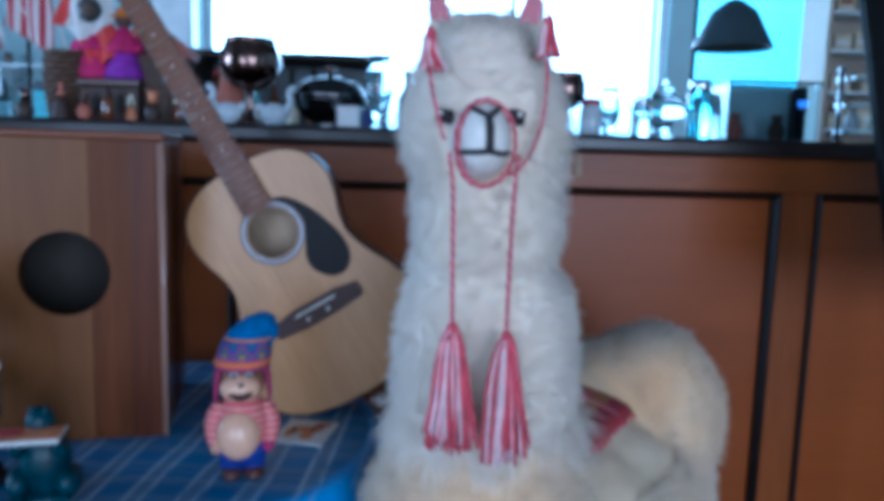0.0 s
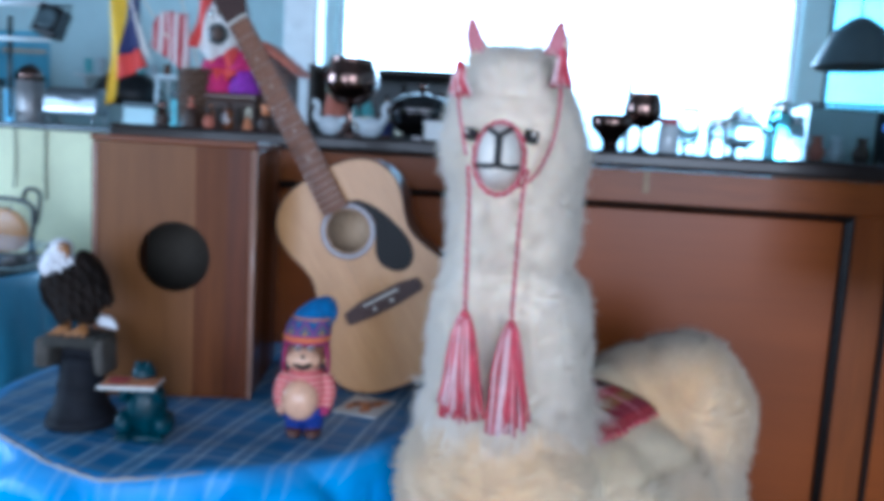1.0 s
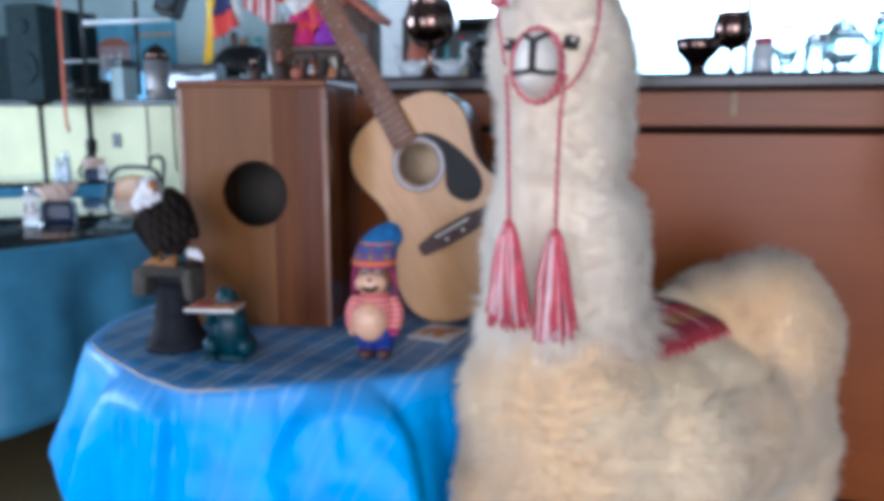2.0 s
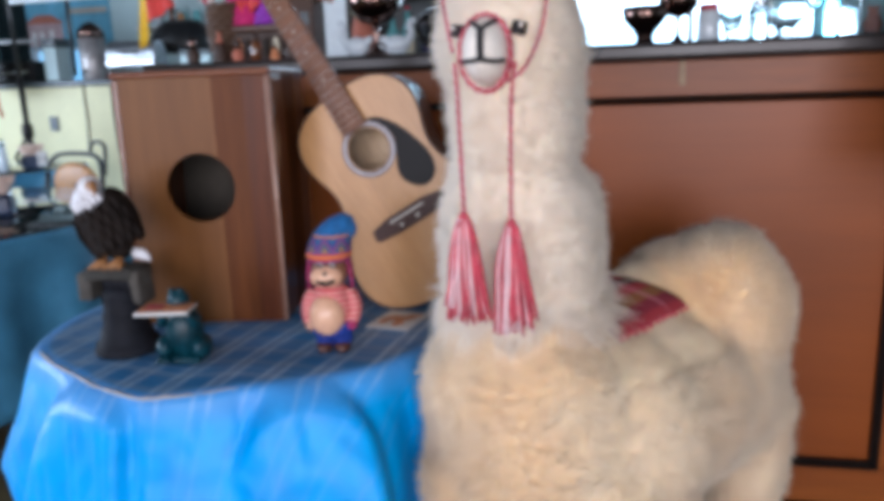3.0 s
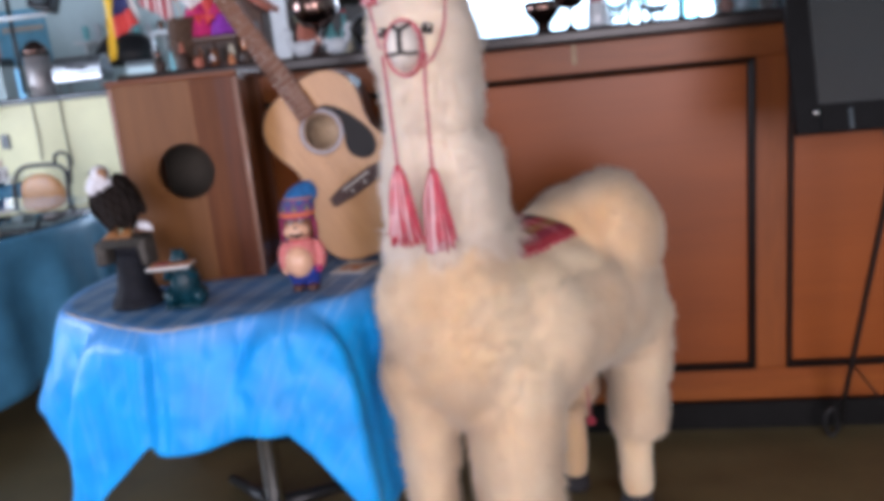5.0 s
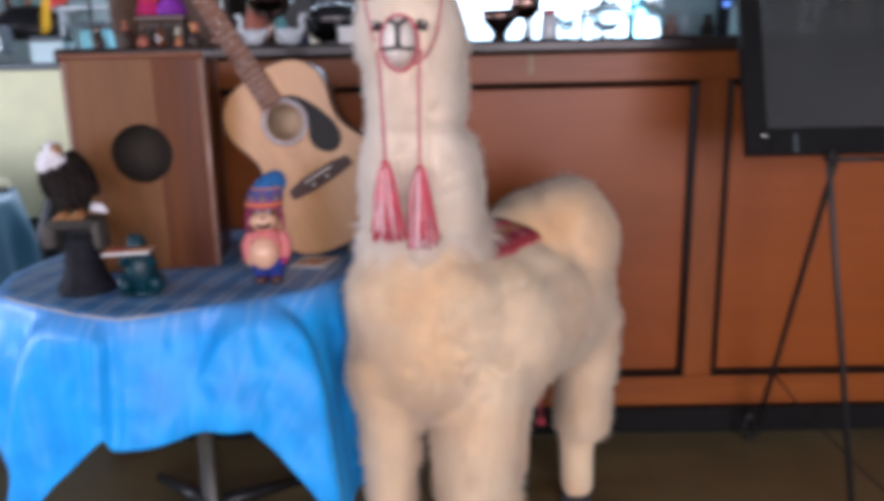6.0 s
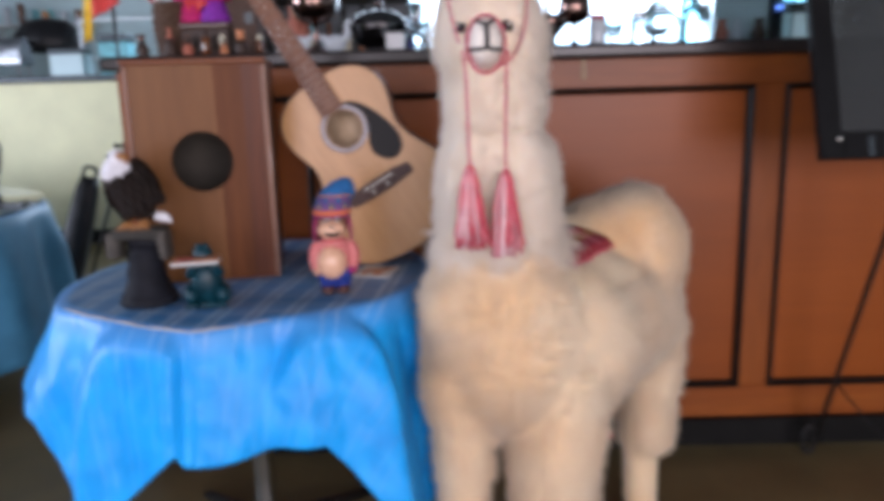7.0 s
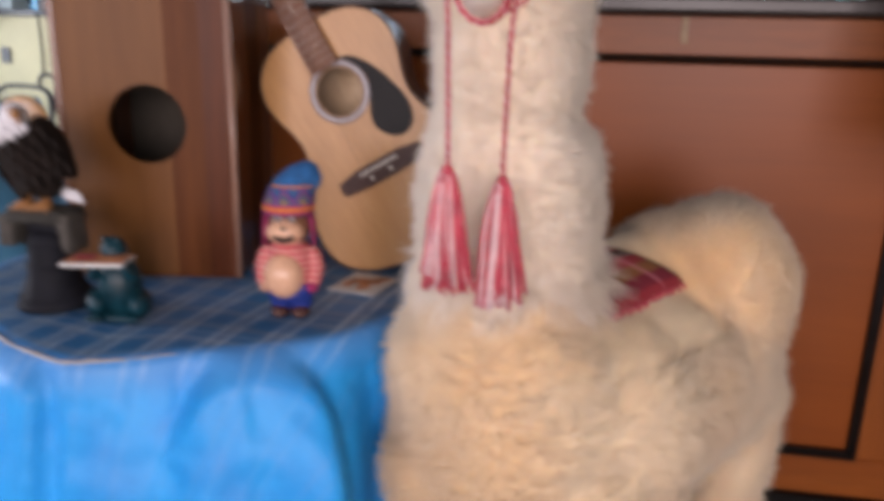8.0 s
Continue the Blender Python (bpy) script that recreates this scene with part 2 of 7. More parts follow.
def knit_cap(name):
    """Knitted bands round the cap, by height, with a coloured motif in the middle band."""
    m, t, b = nodes_of(name)
    v = coords(t)
    sep = t.nodes.new("ShaderNodeSeparateXYZ")
    t.links.new(v, sep.inputs[0])
    d = t.nodes.new("ShaderNodeMath")
    d.operation = "DIVIDE"
    d.inputs[1].default_value = 0.26
    t.links.new(sep.outputs[2], d.inputs[0])
    bands = [(0.0, (0.10, 0.03, 0.20)), (0.655, (0.62, 0.06, 0.12)), (0.670, (0.75, 0.26, 0.04)), (0.690, (0.60, 0.07, 0.10)), (0.705, (0.03, 0.06, 0.30)), (0.805, (0.70, 0.24, 0.04)), (0.822, (0.62, 0.06, 0.10)), (0.835, (0.008, 0.10, 0.30))]
    r = t.nodes.new("ShaderNodeValToRGB")
    r.color_ramp.interpolation = "CONSTANT"
    e = r.color_ramp.elements
    while len(e) < len(bands):
        e.new(0.5)
    for k, (p, c) in enumerate(bands):
        e[k].position, e[k].color = p, (*c, 1)
    t.links.new(d.outputs[0], r.inputs["Fac"])
    def math(op, x, y=0.0):
        n = t.nodes.new("ShaderNodeMath")
        n.operation = op
        for k, val in ((0, x), (1, y)):
            if isinstance(val, (int, float)):
                n.inputs[k].default_value = val
            else:
                t.links.new(val, n.inputs[k])
        return n.outputs[0]

    # zigzag of stepped stitches round the middle band
    around = math("MULTIPLY", math("ARCTAN2", sep.outputs[1], sep.outputs[0]), 1.27)
    saw = math("ABSOLUTE", math("SUBTRACT", math("FRACT", around), 0.5))
    up = math("DIVIDE", math("SUBTRACT", d.outputs[0], 0.712), 0.095)
    diff = math("SUBTRACT", math("SNAP", up, 0.16), math("SNAP", math("MULTIPLY", saw, 1.7), 0.16))
    motif = ramp(t, math("ADD", math("MULTIPLY", diff, 0.5), 0.5), [(0.22, (0.45, 0.26, 0.02)), (0.32, (0.02, 0.05, 0.22)), (0.44, (0.03, 0.17, 0.20)), (0.53, (0.36, 0.03, 0.20)), (0.66, (0.02, 0.05, 0.26)), (0.80, (0.02, 0.16, 0.30))])
    g = t.nodes.new("ShaderNodeMath")
    g.operation = "COMPARE"
    g.inputs[1].default_value, g.inputs[2].default_value = 0.757, 0.042
    t.links.new(d.outputs[0], g.inputs[0])
    fine = noise_tex(t, v, 400, 2)
    col = mix(t, r.outputs["Color"], motif, g.outputs[0], "MIX")
    t.links.new(mix(t, col, ramp(t, fine, [(0.3, (0.6, 0.6, 0.6)), (0.7, (1, 1, 1))]), 0.8), b.inputs["Base Color"])
    b.inputs["Roughness"].default_value = 0.9
    bump(t, b, fine, 0.5, 0.002)
    return m


M = {}
M["floor"] = plain("floor_vinyl", (0.135, 0.104, 0.045), 0.5, 0, 0.3, 3.0, 60, 0.1)
M["ceiling"] = plain("ceiling_paint", (0.17, 0.18, 0.19), 0.85, 0, 0.1, 2.0, 80, 0.1)
M["bluewall"] = plain("blue_grey_paint", (0.56, 0.72, 0.74), 0.7, 0, 0.15, 1.5, 90, 0.1)
M["cream"] = plain("cream_paint", (0.76, 0.74, 0.46), 0.6, 0, 0.12, 2.0, 90, 0.1)
M["ledge"] = plain("dark_ledge", (0.05, 0.07, 0.08), 0.4, 0, 0.2, 6, 90, 0.1)
M["mahogany"] = wood("mahogany", (0.23, 0.050, 0.006), (0.35, 0.099, 0.013), "x", 0.42, 5, 0.06, 0.45, 0.3)
M["mahogany_v"] = wood("mahogany_upright", (0.23, 0.050, 0.006), (0.35, 0.099, 0.013), "z", 0.42, 5, 0.06, 0.45, 0.3)
M["panel"] = wood("mahogany_panel", (0.285, 0.066, 0.0065), (0.345, 0.083, 0.009), "x", 0.40, 2.2, 0.04, 0.5, 0.3, 0.25)
M["moulding"] = plain("black_moulding", (0.010, 0.008, 0.007), 0.45, 0, 0.3, 20, 120, 0.1, 0.0, 0.22)
M["bartop"] = plain("dark_bar_top", (0.026, 0.019, 0.017), 0.32, 0, 0.4, 5, 90, 0.08, 0.05, 0.35)
M["kick"] = plain("black_kickboard", (0.007, 0.0065, 0.006), 0.6, 0, 0.3, 8, 90, 0.1, 0.0, 0.15)
M["cajon_pale"] = wood("cajon_front_pale", (0.175, 0.064, 0.014), (0.245, 0.100, 0.0245), "z", 0.42, 8, 0.04, 0.4, 0.2, 0.4)
M["cajon_mid"] = wood("cajon_front_brown", (0.09264, 0.02508, 0.00532), (0.1692, 0.0532, 0.0114), "z", 0.42, 8, 0.0, 0.6, 0.15)
M["cajon_side"] = wood("cajon_side_red", (0.06042, 0.01368, 0.00304), (0.1651, 0.04256, 0.00912), "z", 0.38, 8, 0.0, 0.7, 0.2)
# flank wood brightened to orange; the light it reflects is in the colour
M["cajon_flank"] = wood("cajon_flank_lit", (0.117, 0.0324, 0.0081), (0.261, 0.0855, 0.0234), "z", 0.28, 6, 0.3, 0.6)
M["cajon_edge"] = wood("cajon_edge", (0.1785, 0.0527, 0.0153), (0.2635, 0.085, 0.0289), "x", 0.35, 8, 0.12, 0.4, 0.35)
# pale strip colour stands in for the highlight on the rounded corner
M["cajon_edge_glint"] = wood("cajon_corner_edge", (0.36, 0.21, 0.15), (0.46, 0.29, 0.22), "z", 0.25, 8, 0.2, 0.3)
# back board colour darkened for the shade seen through the sound hole
M["cajon_in"] = plain("shaded_back_board", (0.06, 0.05, 0.038), 0.8, 0, 0.3, 10, 90, 0.1)
M["dark_in"] = plain("dark_wood", (0.026, 0.019, 0.014), 0.8, 0, 0.3, 10, 90, 0.1)
M["spruce"] = wood("spruce_top", (0.522, 0.261, 0.0945), (0.612, 0.342, 0.1395), "y", 0.34, 14, 0.12, 0.12, 0.35)
M["guitar_side"] = wood("guitar_side", (0.06, 0.024, 0.014), (0.12, 0.05, 0.026), "y", 0.35, 8, 0.15, 0.4)
M["rosewood"] = wood("rosewood", (0.17, 0.075, 0.042), (0.27, 0.125, 0.072), "y", 0.5, 14, 0.0, 0.4, 0.25)
M["bridge"] = wood("dark_bridge", (0.035, 0.014, 0.010), (0.07, 0.028, 0.02), "x", 0.6, 14, 0.0, 0.4)
M["black"] = plain("black_plastic", (0.011, 0.011, 0.012), 0.4, 0, 0.3, 20, 120, 0.08, 0.0, 0.25)
# speaker black raised towards teal, with the veil of haze painted in
M["speaker_hazed"] = plain("speaker_hazed", (0.022, 0.036, 0.040), 0.8, 0, 0.3, 20, 120, 0.1, 0.0, 0.1)
M["blackmetal"] = plain("black_enamel", (0.02, 0.02, 0.02), 0.4, 0.3, 0.3, 20, 120, 0.08)
M["ivory"] = plain("ivory_plastic", (0.75, 0.72, 0.64), 0.4, 0, 0.1)
M["rosette"] = plain("rosette_pearl", (0.55, 0.52, 0.55), 0.3, 0, 0.15, 60)
M["rosette_dark"] = plain("rosette_ring", (0.10, 0.07, 0.07), 0.4, 0, 0.2, 60)
M["fret"] = plain("worn_fret_wire", (0.42, 0.34, 0.28), 0.45, 1.0, 0.2)
M["nickel"] = plain("nickel", (0.62, 0.60, 0.57), 0.25, 1.0, 0.1)
M["chrome"] = plain("chrome", (0.72, 0.74, 0.76), 0.12, 1.0, 0.1, 14, 120, 0.02)
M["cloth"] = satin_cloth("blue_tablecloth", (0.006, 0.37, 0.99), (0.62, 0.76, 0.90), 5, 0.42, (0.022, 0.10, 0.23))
M["cloth_far"] = satin_cloth("teal_tablecloth", (0.055, 0.21, 0.34), (0.16, 0.32, 0.45), 0)
M["hem"] = plain("frayed_hem", (0.46, 0.43, 0.42), 0.8)
M["tableglass"] = glass("table_glass", (0.95, 1.0, 1.0))
M["wool_white"] = wool("white_wool", (0.95, 0.77, 0.585), (0.97, 0.83, 0.67))
M["strand_white"] = wool("white_wool_strands", (0.97, 0.765, 0.55), (0.98, 0.815, 0.63))
M["strand_cream"] = wool("cream_wool_strands", (0.88, 0.57, 0.30), (0.97, 0.745, 0.47))
M["wool_cream"] = wool("cream_wool", (0.82, 0.53, 0.28), (0.93, 0.70, 0.44))
M["felt"] = plain("white_felt", (0.88, 0.80, 0.71), 0.9, 0, 0.08, 30, 200, 0.2)
M["yarn_black"] = plain("black_yarn", (0.03, 0.028, 0.03), 0.9, 0, 0.2)
M["earpink"] = plain("pink_felt", (0.62, 0.22, 0.26), 0.9, 0, 0.15)
M["yarn_red"] = plain("red_yarn", (0.62, 0.075, 0.11), 0.85, 0, 0.3, 60, 300, 0.3)
M["yarn_pale"] = plain("pale_pink_yarn", (0.75, 0.26, 0.31), 0.85, 0, 0.2, 60, 300, 0.3)
M["yarn_white"] = plain("whitish_yarn", (0.85, 0.60, 0.61), 0.85, 0, 0.15, 60, 300, 0.3)
M["saddle"] = stripes("red_woven_cloth", [(0.30, 0.02, 0.03), (0.36, 0.03, 0.035), (0.10, 0.035, 0.03), (0.36, 0.03, 0.035), (0.28, 0.10, 0.03), (0.22, 0.015, 0.03)], 0.115, 0, 0.85, 0.05)
M["red"] = plain("red_paint", (0.55, 0.06, 0.09), 0.45, 0, 0.2)
M["pinkskin"] = plain("pink_vinyl", (0.60, 0.32, 0.22), 0.35, 0, 0.12, 20, 150, 0.05)
M["tanface"] = plain("tan_vinyl_face", (0.22, 0.10, 0.05), 0.35, 0, 0.15, 20, 150, 0.05)
M["belly"] = plain("pale_belly_vinyl", (0.78, 0.46, 0.30), 0.26, 0, 0.1, 20, 150, 0.05)
M["sweater"] = stripes("striped_sweater", [(0.58, 0.07, 0.09), (0.64, 0.14, 0.14), (0.74, 0.36, 0.31)], 0.0095, 2, 0.6, 0.12)
M["cap"] = knit_cap("knitted_cap")
M["capblue"] = plain("blue_knit", (0.015, 0.13, 0.36), 0.9, 0, 0.3, 60, 300, 0.4)
M["capred"] = plain("crimson_knit", (0.36, 0.03, 0.12), 0.9, 0, 0.3, 60, 300, 0.4)
M["bluepants"] = plain("blue_trousers", (0.02, 0.05, 0.30), 0.5, 0, 0.2)
M["brownshoe"] = plain("brown_shoe", (0.09, 0.035, 0.025), 0.4, 0, 0.2)
M["featherdark"] = plain("dark_feathers", (0.016, 0.011, 0.009), 0.75, 0, 0.5, 50, 200, 0.5, 0.0, 0.15)
M["featherwhite"] = plain("white_feathers", (0.80, 0.80, 0.84), 0.6, 0, 0.15, 60, 200, 0.4)
M["beak"] = plain("yellow_beak", (0.34, 0.15, 0.045), 0.45, 0, 0.15)
M["navy"] = plain("navy_plastic", (0.010, 0.022, 0.060), 0.4, 0, 0.3, 20, 120, 0.05)
M["napkin"] = plain("beige_paper", (0.72, 0.55, 0.45), 0.8, 0, 0.1)
M["stone"] = plain("grey_resin_stone", (0.045, 0.043, 0.038), 0.75, 0, 0.4, 40, 200, 0.5, 0.0, 0.25)
M["pale_stone"] = plain("weathered_resin_stone", (0.078, 0.070, 0.060), 0.8, 0, 0.4, 40, 200, 0.5)
M["bell"] = plain("dark_bell_resin", (0.011, 0.012, 0.017), 0.7, 0.0, 0.4, 30, 150, 0.3, 0.0, 0.18)
M["teal"] = plain("teal_glaze", (0.002, 0.040, 0.058), 0.42, 0, 0.6, 30, 150, 0.1, 0.05, 0.3)
M["paper"] = plain("white_card", (0.78, 0.77, 0.75), 0.5, 0, 0.05)
M["pickguard"] = plain("pickguard_black", (0.006, 0.005, 0.005), 0.35, 0, 0.2, 20, 120, 0.02, 0.0, 0.12)
# wood made paler for the light that falls inside the guitar
M["inner_wood"] = wood("lit_inner_wood", (0.58, 0.40, 0.24), (0.70, 0.52, 0.34), "y", 0.6, 8, 0, 0.4)
M["orange_print"] = plain("orange_print", (0.72, 0.28, 0.12), 0.45, 0, 0.4, 60, 160, 0.0)
M["yellow_print"] = plain("tan_print", (0.90, 0.80, 0.60), 0.45, 0, 0.35, 50, 160, 0.0)
M["brown_print"] = plain("brown_print", (0.30, 0.10, 0.05), 0.45, 0, 0.35, 50, 160, 0.0)
M["old_paper"] = plain("yellowed_paper", (0.42, 0.30, 0.19), 0.7, 0, 0.2, 60, 160, 0.0)
M["board_frame"] = plain("matt_black_frame", (0.006, 0.006, 0.0065), 0.6, 0, 0.3, 20, 120, 0.05, 0.0, 0.12)
M["bronze"] = plain("bronze", (0.20, 0.125, 0.105), 0.13, 1.0, 0.4, 30, 120, 0.1)
M["steel"] = plain("brushed_steel", (0.42, 0.44, 0.46), 0.38, 1.0, 0.3, 20, 120, 0.05)
M["urn_steel"] = plain("worn_pale_steel", (0.46, 0.43, 0.42), 0.5, 0.7, 0.3, 10, 120, 0.05)
M["wicker"] = stripes("wicker", [(0.13, 0.068, 0.035), (0.055, 0.028, 0.016)], 0.012, 2, 0.7, 0.4)
M["terracotta"] = plain("terracotta", (0.50, 0.16, 0.10), 0.7, 0, 0.25, 40)
M["dark_carved"] = plain("dark_carved_wood", (0.055, 0.030, 0.020), 0.55, 0, 0.4, 40, 150, 0.3)
M["adobe"] = plain("brown_adobe", (0.10, 0.062, 0.046), 0.8, 0, 0.3, 40)
M["porcelain"] = plain("white_porcelain", (0.60, 0.66, 0.70), 0.12, 0, 0.05)
M["yellow"] = plain("yellow_flag_cloth", (0.80, 0.52, 0.02), 0.7, 0, 0.1)
M["flagblue"] = plain("navy_flag_cloth", (0.02, 0.03, 0.14), 0.7, 0, 0.1)
M["flagred"] = plain("red_flag_cloth", (0.68, 0.06, 0.05), 0.7, 0, 0.1)
M["flagwhite"] = plain("white_flag_cloth", (0.82, 0.80, 0.78), 0.7, 0, 0.06)
M["flagstripes"] = stripes("red_white_flag_cloth", [(0.46, 0.035, 0.06), (0.78, 0.73, 0.73)], 0.024, 0, 0.7)
M["magenta"] = plain("magenta_cloth", (0.56, 0.015, 0.15), 0.8, 0, 0.3, 40)
M["orange"] = plain("orange_cloth", (0.75, 0.22, 0.03), 0.8, 0, 0.3, 40)
M["purple"] = plain("purple_cloth", (0.26, 0.03, 0.42), 0.8, 0, 0.3, 40)
M["board"] = plain("smoked_sheet", (0.030, 0.036, 0.036), 0.5, 0, 0.2, 3, 120, 0.03)
smoke = M["board"].node_tree
clear = smoke.nodes.new("ShaderNodeBsdfTransparent")
clear.inputs["Color"].default_value = (0.72, 0.74, 0.76, 1)
blend = smoke.nodes.new("ShaderNodeMixShader")
blend.inputs[0].default_value = 0.24
smoke.links.new(smoke.nodes["Principled BSDF"].outputs[0], blend.inputs[1])
smoke.links.new(clear.outputs[0], blend.inputs[2])
smoke.links.new(blend.outputs[0], smoke.nodes["Material Output"].inputs["Surface"])
M["tan_wall"] = plain("tan_laminate", (0.50, 0.42, 0.33), 0.6, 0, 0.15, 4, 90, 0.05)
M["cream_box"] = plain("cream_carton", (0.70, 0.60, 0.42), 0.6, 0, 0.2, 12, 90, 0.05)
M["tan_vinyl"] = plain("tan_vinyl", (0.40, 0.175, 0.04), 0.5, 0, 0.2, 20)
M["orange_cable"] = plain("orange_cable", (0.70, 0.13, 0.05), 0.5, 0, 0.15)
M["paint_white"] = plain("white_painted_steel", (0.75, 0.80, 0.82), 0.4, 0, 0.1)
M["gunmetal"] = plain("dark_polished_metal", (0.16, 0.155, 0.16), 0.16, 1.0, 0.3, 30, 120, 0.05)
M["clear_glass"] = glass("clear_glass", (0.88, 0.97, 1.0), 0.03)
M["aqua_clear"] = glass("aqua_clear_glass", (0.42, 0.86, 0.95), 0.05)
M["pane"] = glass("clear_pane", (0.85, 0.95, 0.98))
M["sky_glow"] = skyline("bright_daylight", (0.52, 0.84, 1.0), 3.2, (0.74, 0.95, 1.0), 14.0, 1.35, 2.2)
M["sky_dim"] = glow("shaded_daylight", (0.20, 0.55, 0.80), 1.1)
M["sky_cyan"] = glow("bluish_daylight", (0.25, 0.80, 1.0), 2.6)
M["lampglow"] = glow("tube_light", (0.9, 0.98, 1.0), 5.0)
M["bulb"] = glow("warm_bulb", (1.0, 0.72, 0.4), 60.0)
M["led"] = glow("blue_led", (0.1, 0.3, 1.0), 1.5)
M["bottle_dark"] = plain("dark_bottle_glass", (0.03, 0.03, 0.025), 0.08, 0, 0.3, 20, 120, 0.0, 0.4)
M["bottle_amber"] = plain("amber_bottle_glass", (0.16, 0.05, 0.012), 0.08, 0, 0.3, 20, 120, 0.0, 0.4)
M["mural_blue"] = plain("blue_mural_paint", (0.14, 0.44, 0.62), 0.6, 0, 0.35, 4, 60, 0.05)
M["mural_pink"] = plain("pinkish_mural_paint", (0.52, 0.36, 0.36), 0.6, 0, 0.3, 9, 60, 0.05)
M["aqua_dull"] = plain("aqua_frosted_glass", (0.16, 0.50, 0.55), 0.5, 0, 0.3, 14, 120, 0.0)
M["aqua"] = plain("aqua_glass", (0.20, 0.62, 0.66), 0.1, 0, 0.2, 20, 120, 0.0, 0.4)


# ---- mesh tools ----
def setmat(faces, k):
    for f in faces:
        f.material_index = k
        f.smooth = True


def flat(faces):
    for f in faces:
        f.smooth = False


def add_box(bm, lo, hi, k=0, bevel=0.0, segs=1):
    r = bmesh.ops.create_cube(bm, size=1.0)
    vs = r["verts"]
    c = [(a + b) / 2 for a, b in zip(lo, hi)]
    d = [b - a for a, b in zip(lo, hi)]
    for v in vs:
        v.co = Vector((c[0] + v.co.x * d[0], c[1] + v.co.y * d[1], c[2] + v.co.z * d[2]))
    fs = {f for v in vs for f in v.link_faces}
    setmat(fs, k)
    flat(fs)
    if bevel:
        es = {e for v in vs for e in v.link_edges}
        out = bmesh.ops.bevel(bm, geom=list(es), offset=bevel, segments=segs, profile=0.5, affect="EDGES", clamp_overlap=True)
        for f in out["faces"]:
            f.material_index = k


def add_loft(bm, rings, k=0, close=True, cap=True, loop=False):
    """rings: lists of points, all the same length."""
    rows = [[bm.verts.new(p) for p in ring] for ring in rings]
    n = len(rows[0])
    fs = []
    last = len(rows) if loop else len(rows) - 1
    for i in range(last):
        a, b = rows[i], rows[(i + 1) % len(rows)]
        for j in range(n if close else n - 1):
            jj = (j + 1) % n
            fs.append(bm.faces.new((a[j], a[jj], b[jj], b[j])))
    if cap and close and not loop:
        fs.append(bm.faces.new(rows[0][::-1]))
        fs.append(bm.faces.new(rows[-1]))
    setmat(fs, k)
    return fs


def add_lathe(bm, profile, c=(0, 0, 0), k=0, n=24, cap=True, squash=1.0):
    """profile: (radius, z) from the foot up."""
    rings = [[(c[0] + r * math.cos(2 * math.pi * j / n), c[1] + squash * r * math.sin(2 * math.pi * j / n), c[2] + z) for j in range(n)] for r, z in profile]
    return add_loft(bm, rings, k, True, cap)


def add_ball(bm, c, r, k=0, u=16, v=10, turn=None):
    if isinstance(r, (int, float)):
        r = (r, r, r)
    res = bmesh.ops.create_uvsphere(bm, u_segments=u, v_segments=v, radius=1.0)
    m = Matrix.Translation(c) @ (turn.to_4x4() if turn else Matrix()) @ Matrix.Diagonal((*r, 1))
    for w in res["verts"]:
        w.co = m @ w.co
    setmat({f for w in res["verts"] for f in w.link_faces}, k)


def frames_along(path):
    pts = [Vector(p) for p in path]
    out = []
    up = Vector((0.123, 0.2, 1.0)).normalized()
    for i, p in enumerate(pts):
        d = (pts[min(i + 1, len(pts) - 1)] - pts[max(i - 1, 0)]).normalized()
        s = d.cross(up)
        if s.length < 1e-3:
            s = d.cross(Vector((1, 0, 0)))
        s.normalize()
        out.append((p, s, s.cross(d).normalized()))
    return out


def add_tube(bm, path, radius, k=0, n=8, loop=False, squash=1.0):
    fr = frames_along(path)
    rings = []
    for i, (p, s, u) in enumerate(fr):
        r = radius[i] if isinstance(radius, (list, tuple)) else radius
        rings.append([p + s * (r * math.cos(2 * math.pi * j / n)) + u * (r * squash * math.sin(2 * math.pi * j / n)) for j in range(n)])
    return add_loft(bm, rings, k, True, not loop, loop)


def add_prism(bm, outline, z0, z1, k=0, bevel=0.0):
    """A flat outline in x and y, raised from z0 to z1."""
    lo = [bm.verts.new((x, y, z0)) for x, y in outline]
    hi = [bm.verts.new((x, y, z1)) for x, y in outline]
    n = len(outline)
    fs = [bm.faces.new(lo[::-1]), bm.faces.new(hi)]
    for j in range(n):
        fs.append(bm.faces.new((lo[j], lo[(j + 1) % n], hi[(j + 1) % n], hi[j])))
    setmat(fs, k)
    flat(fs[:2])
    return fs


def mesh_from(name, bm, mats):
    bmesh.ops.recalc_face_normals(bm, faces=bm.faces)
    me = bpy.data.meshes.new(name)
    bm.to_mesh(me)
    bm.free()
    for m in mats if isinstance(mats, (list, tuple)) else [mats]:
        me.materials.append(m)
    return me


def part(name, bm, material, parent, label=""):
    ob = new(name, mesh_from(name, bm, material))
    ob.parent = parent
    return tagged(ob, label)


def base(name, at, label, category, group="", kind="", turn=0.0):
    ob = new(name)
    ob.empty_display_size = 0.05
    ob.matrix_world = pose(*at, 0, 0, turn)
    return tagged(ob, label, category, group, kind)


def solid(name, bm, mats, label, category="", group="", kind="", at=(0, 0, 0), turn=0.0):
    ob = new(name, mesh_from(name, bm, mats))
    ob.matrix_world = pose(*at, 0, 0, turn)
    return tagged(ob, label, category, group, kind)


def bmnew():
    return bmesh.new()


def boxed(*boxes, bevel=0.0):
    bm = bmnew()
    for lo, hi in boxes:
        add_box(bm, lo, hi, 0, bevel)
    return bm


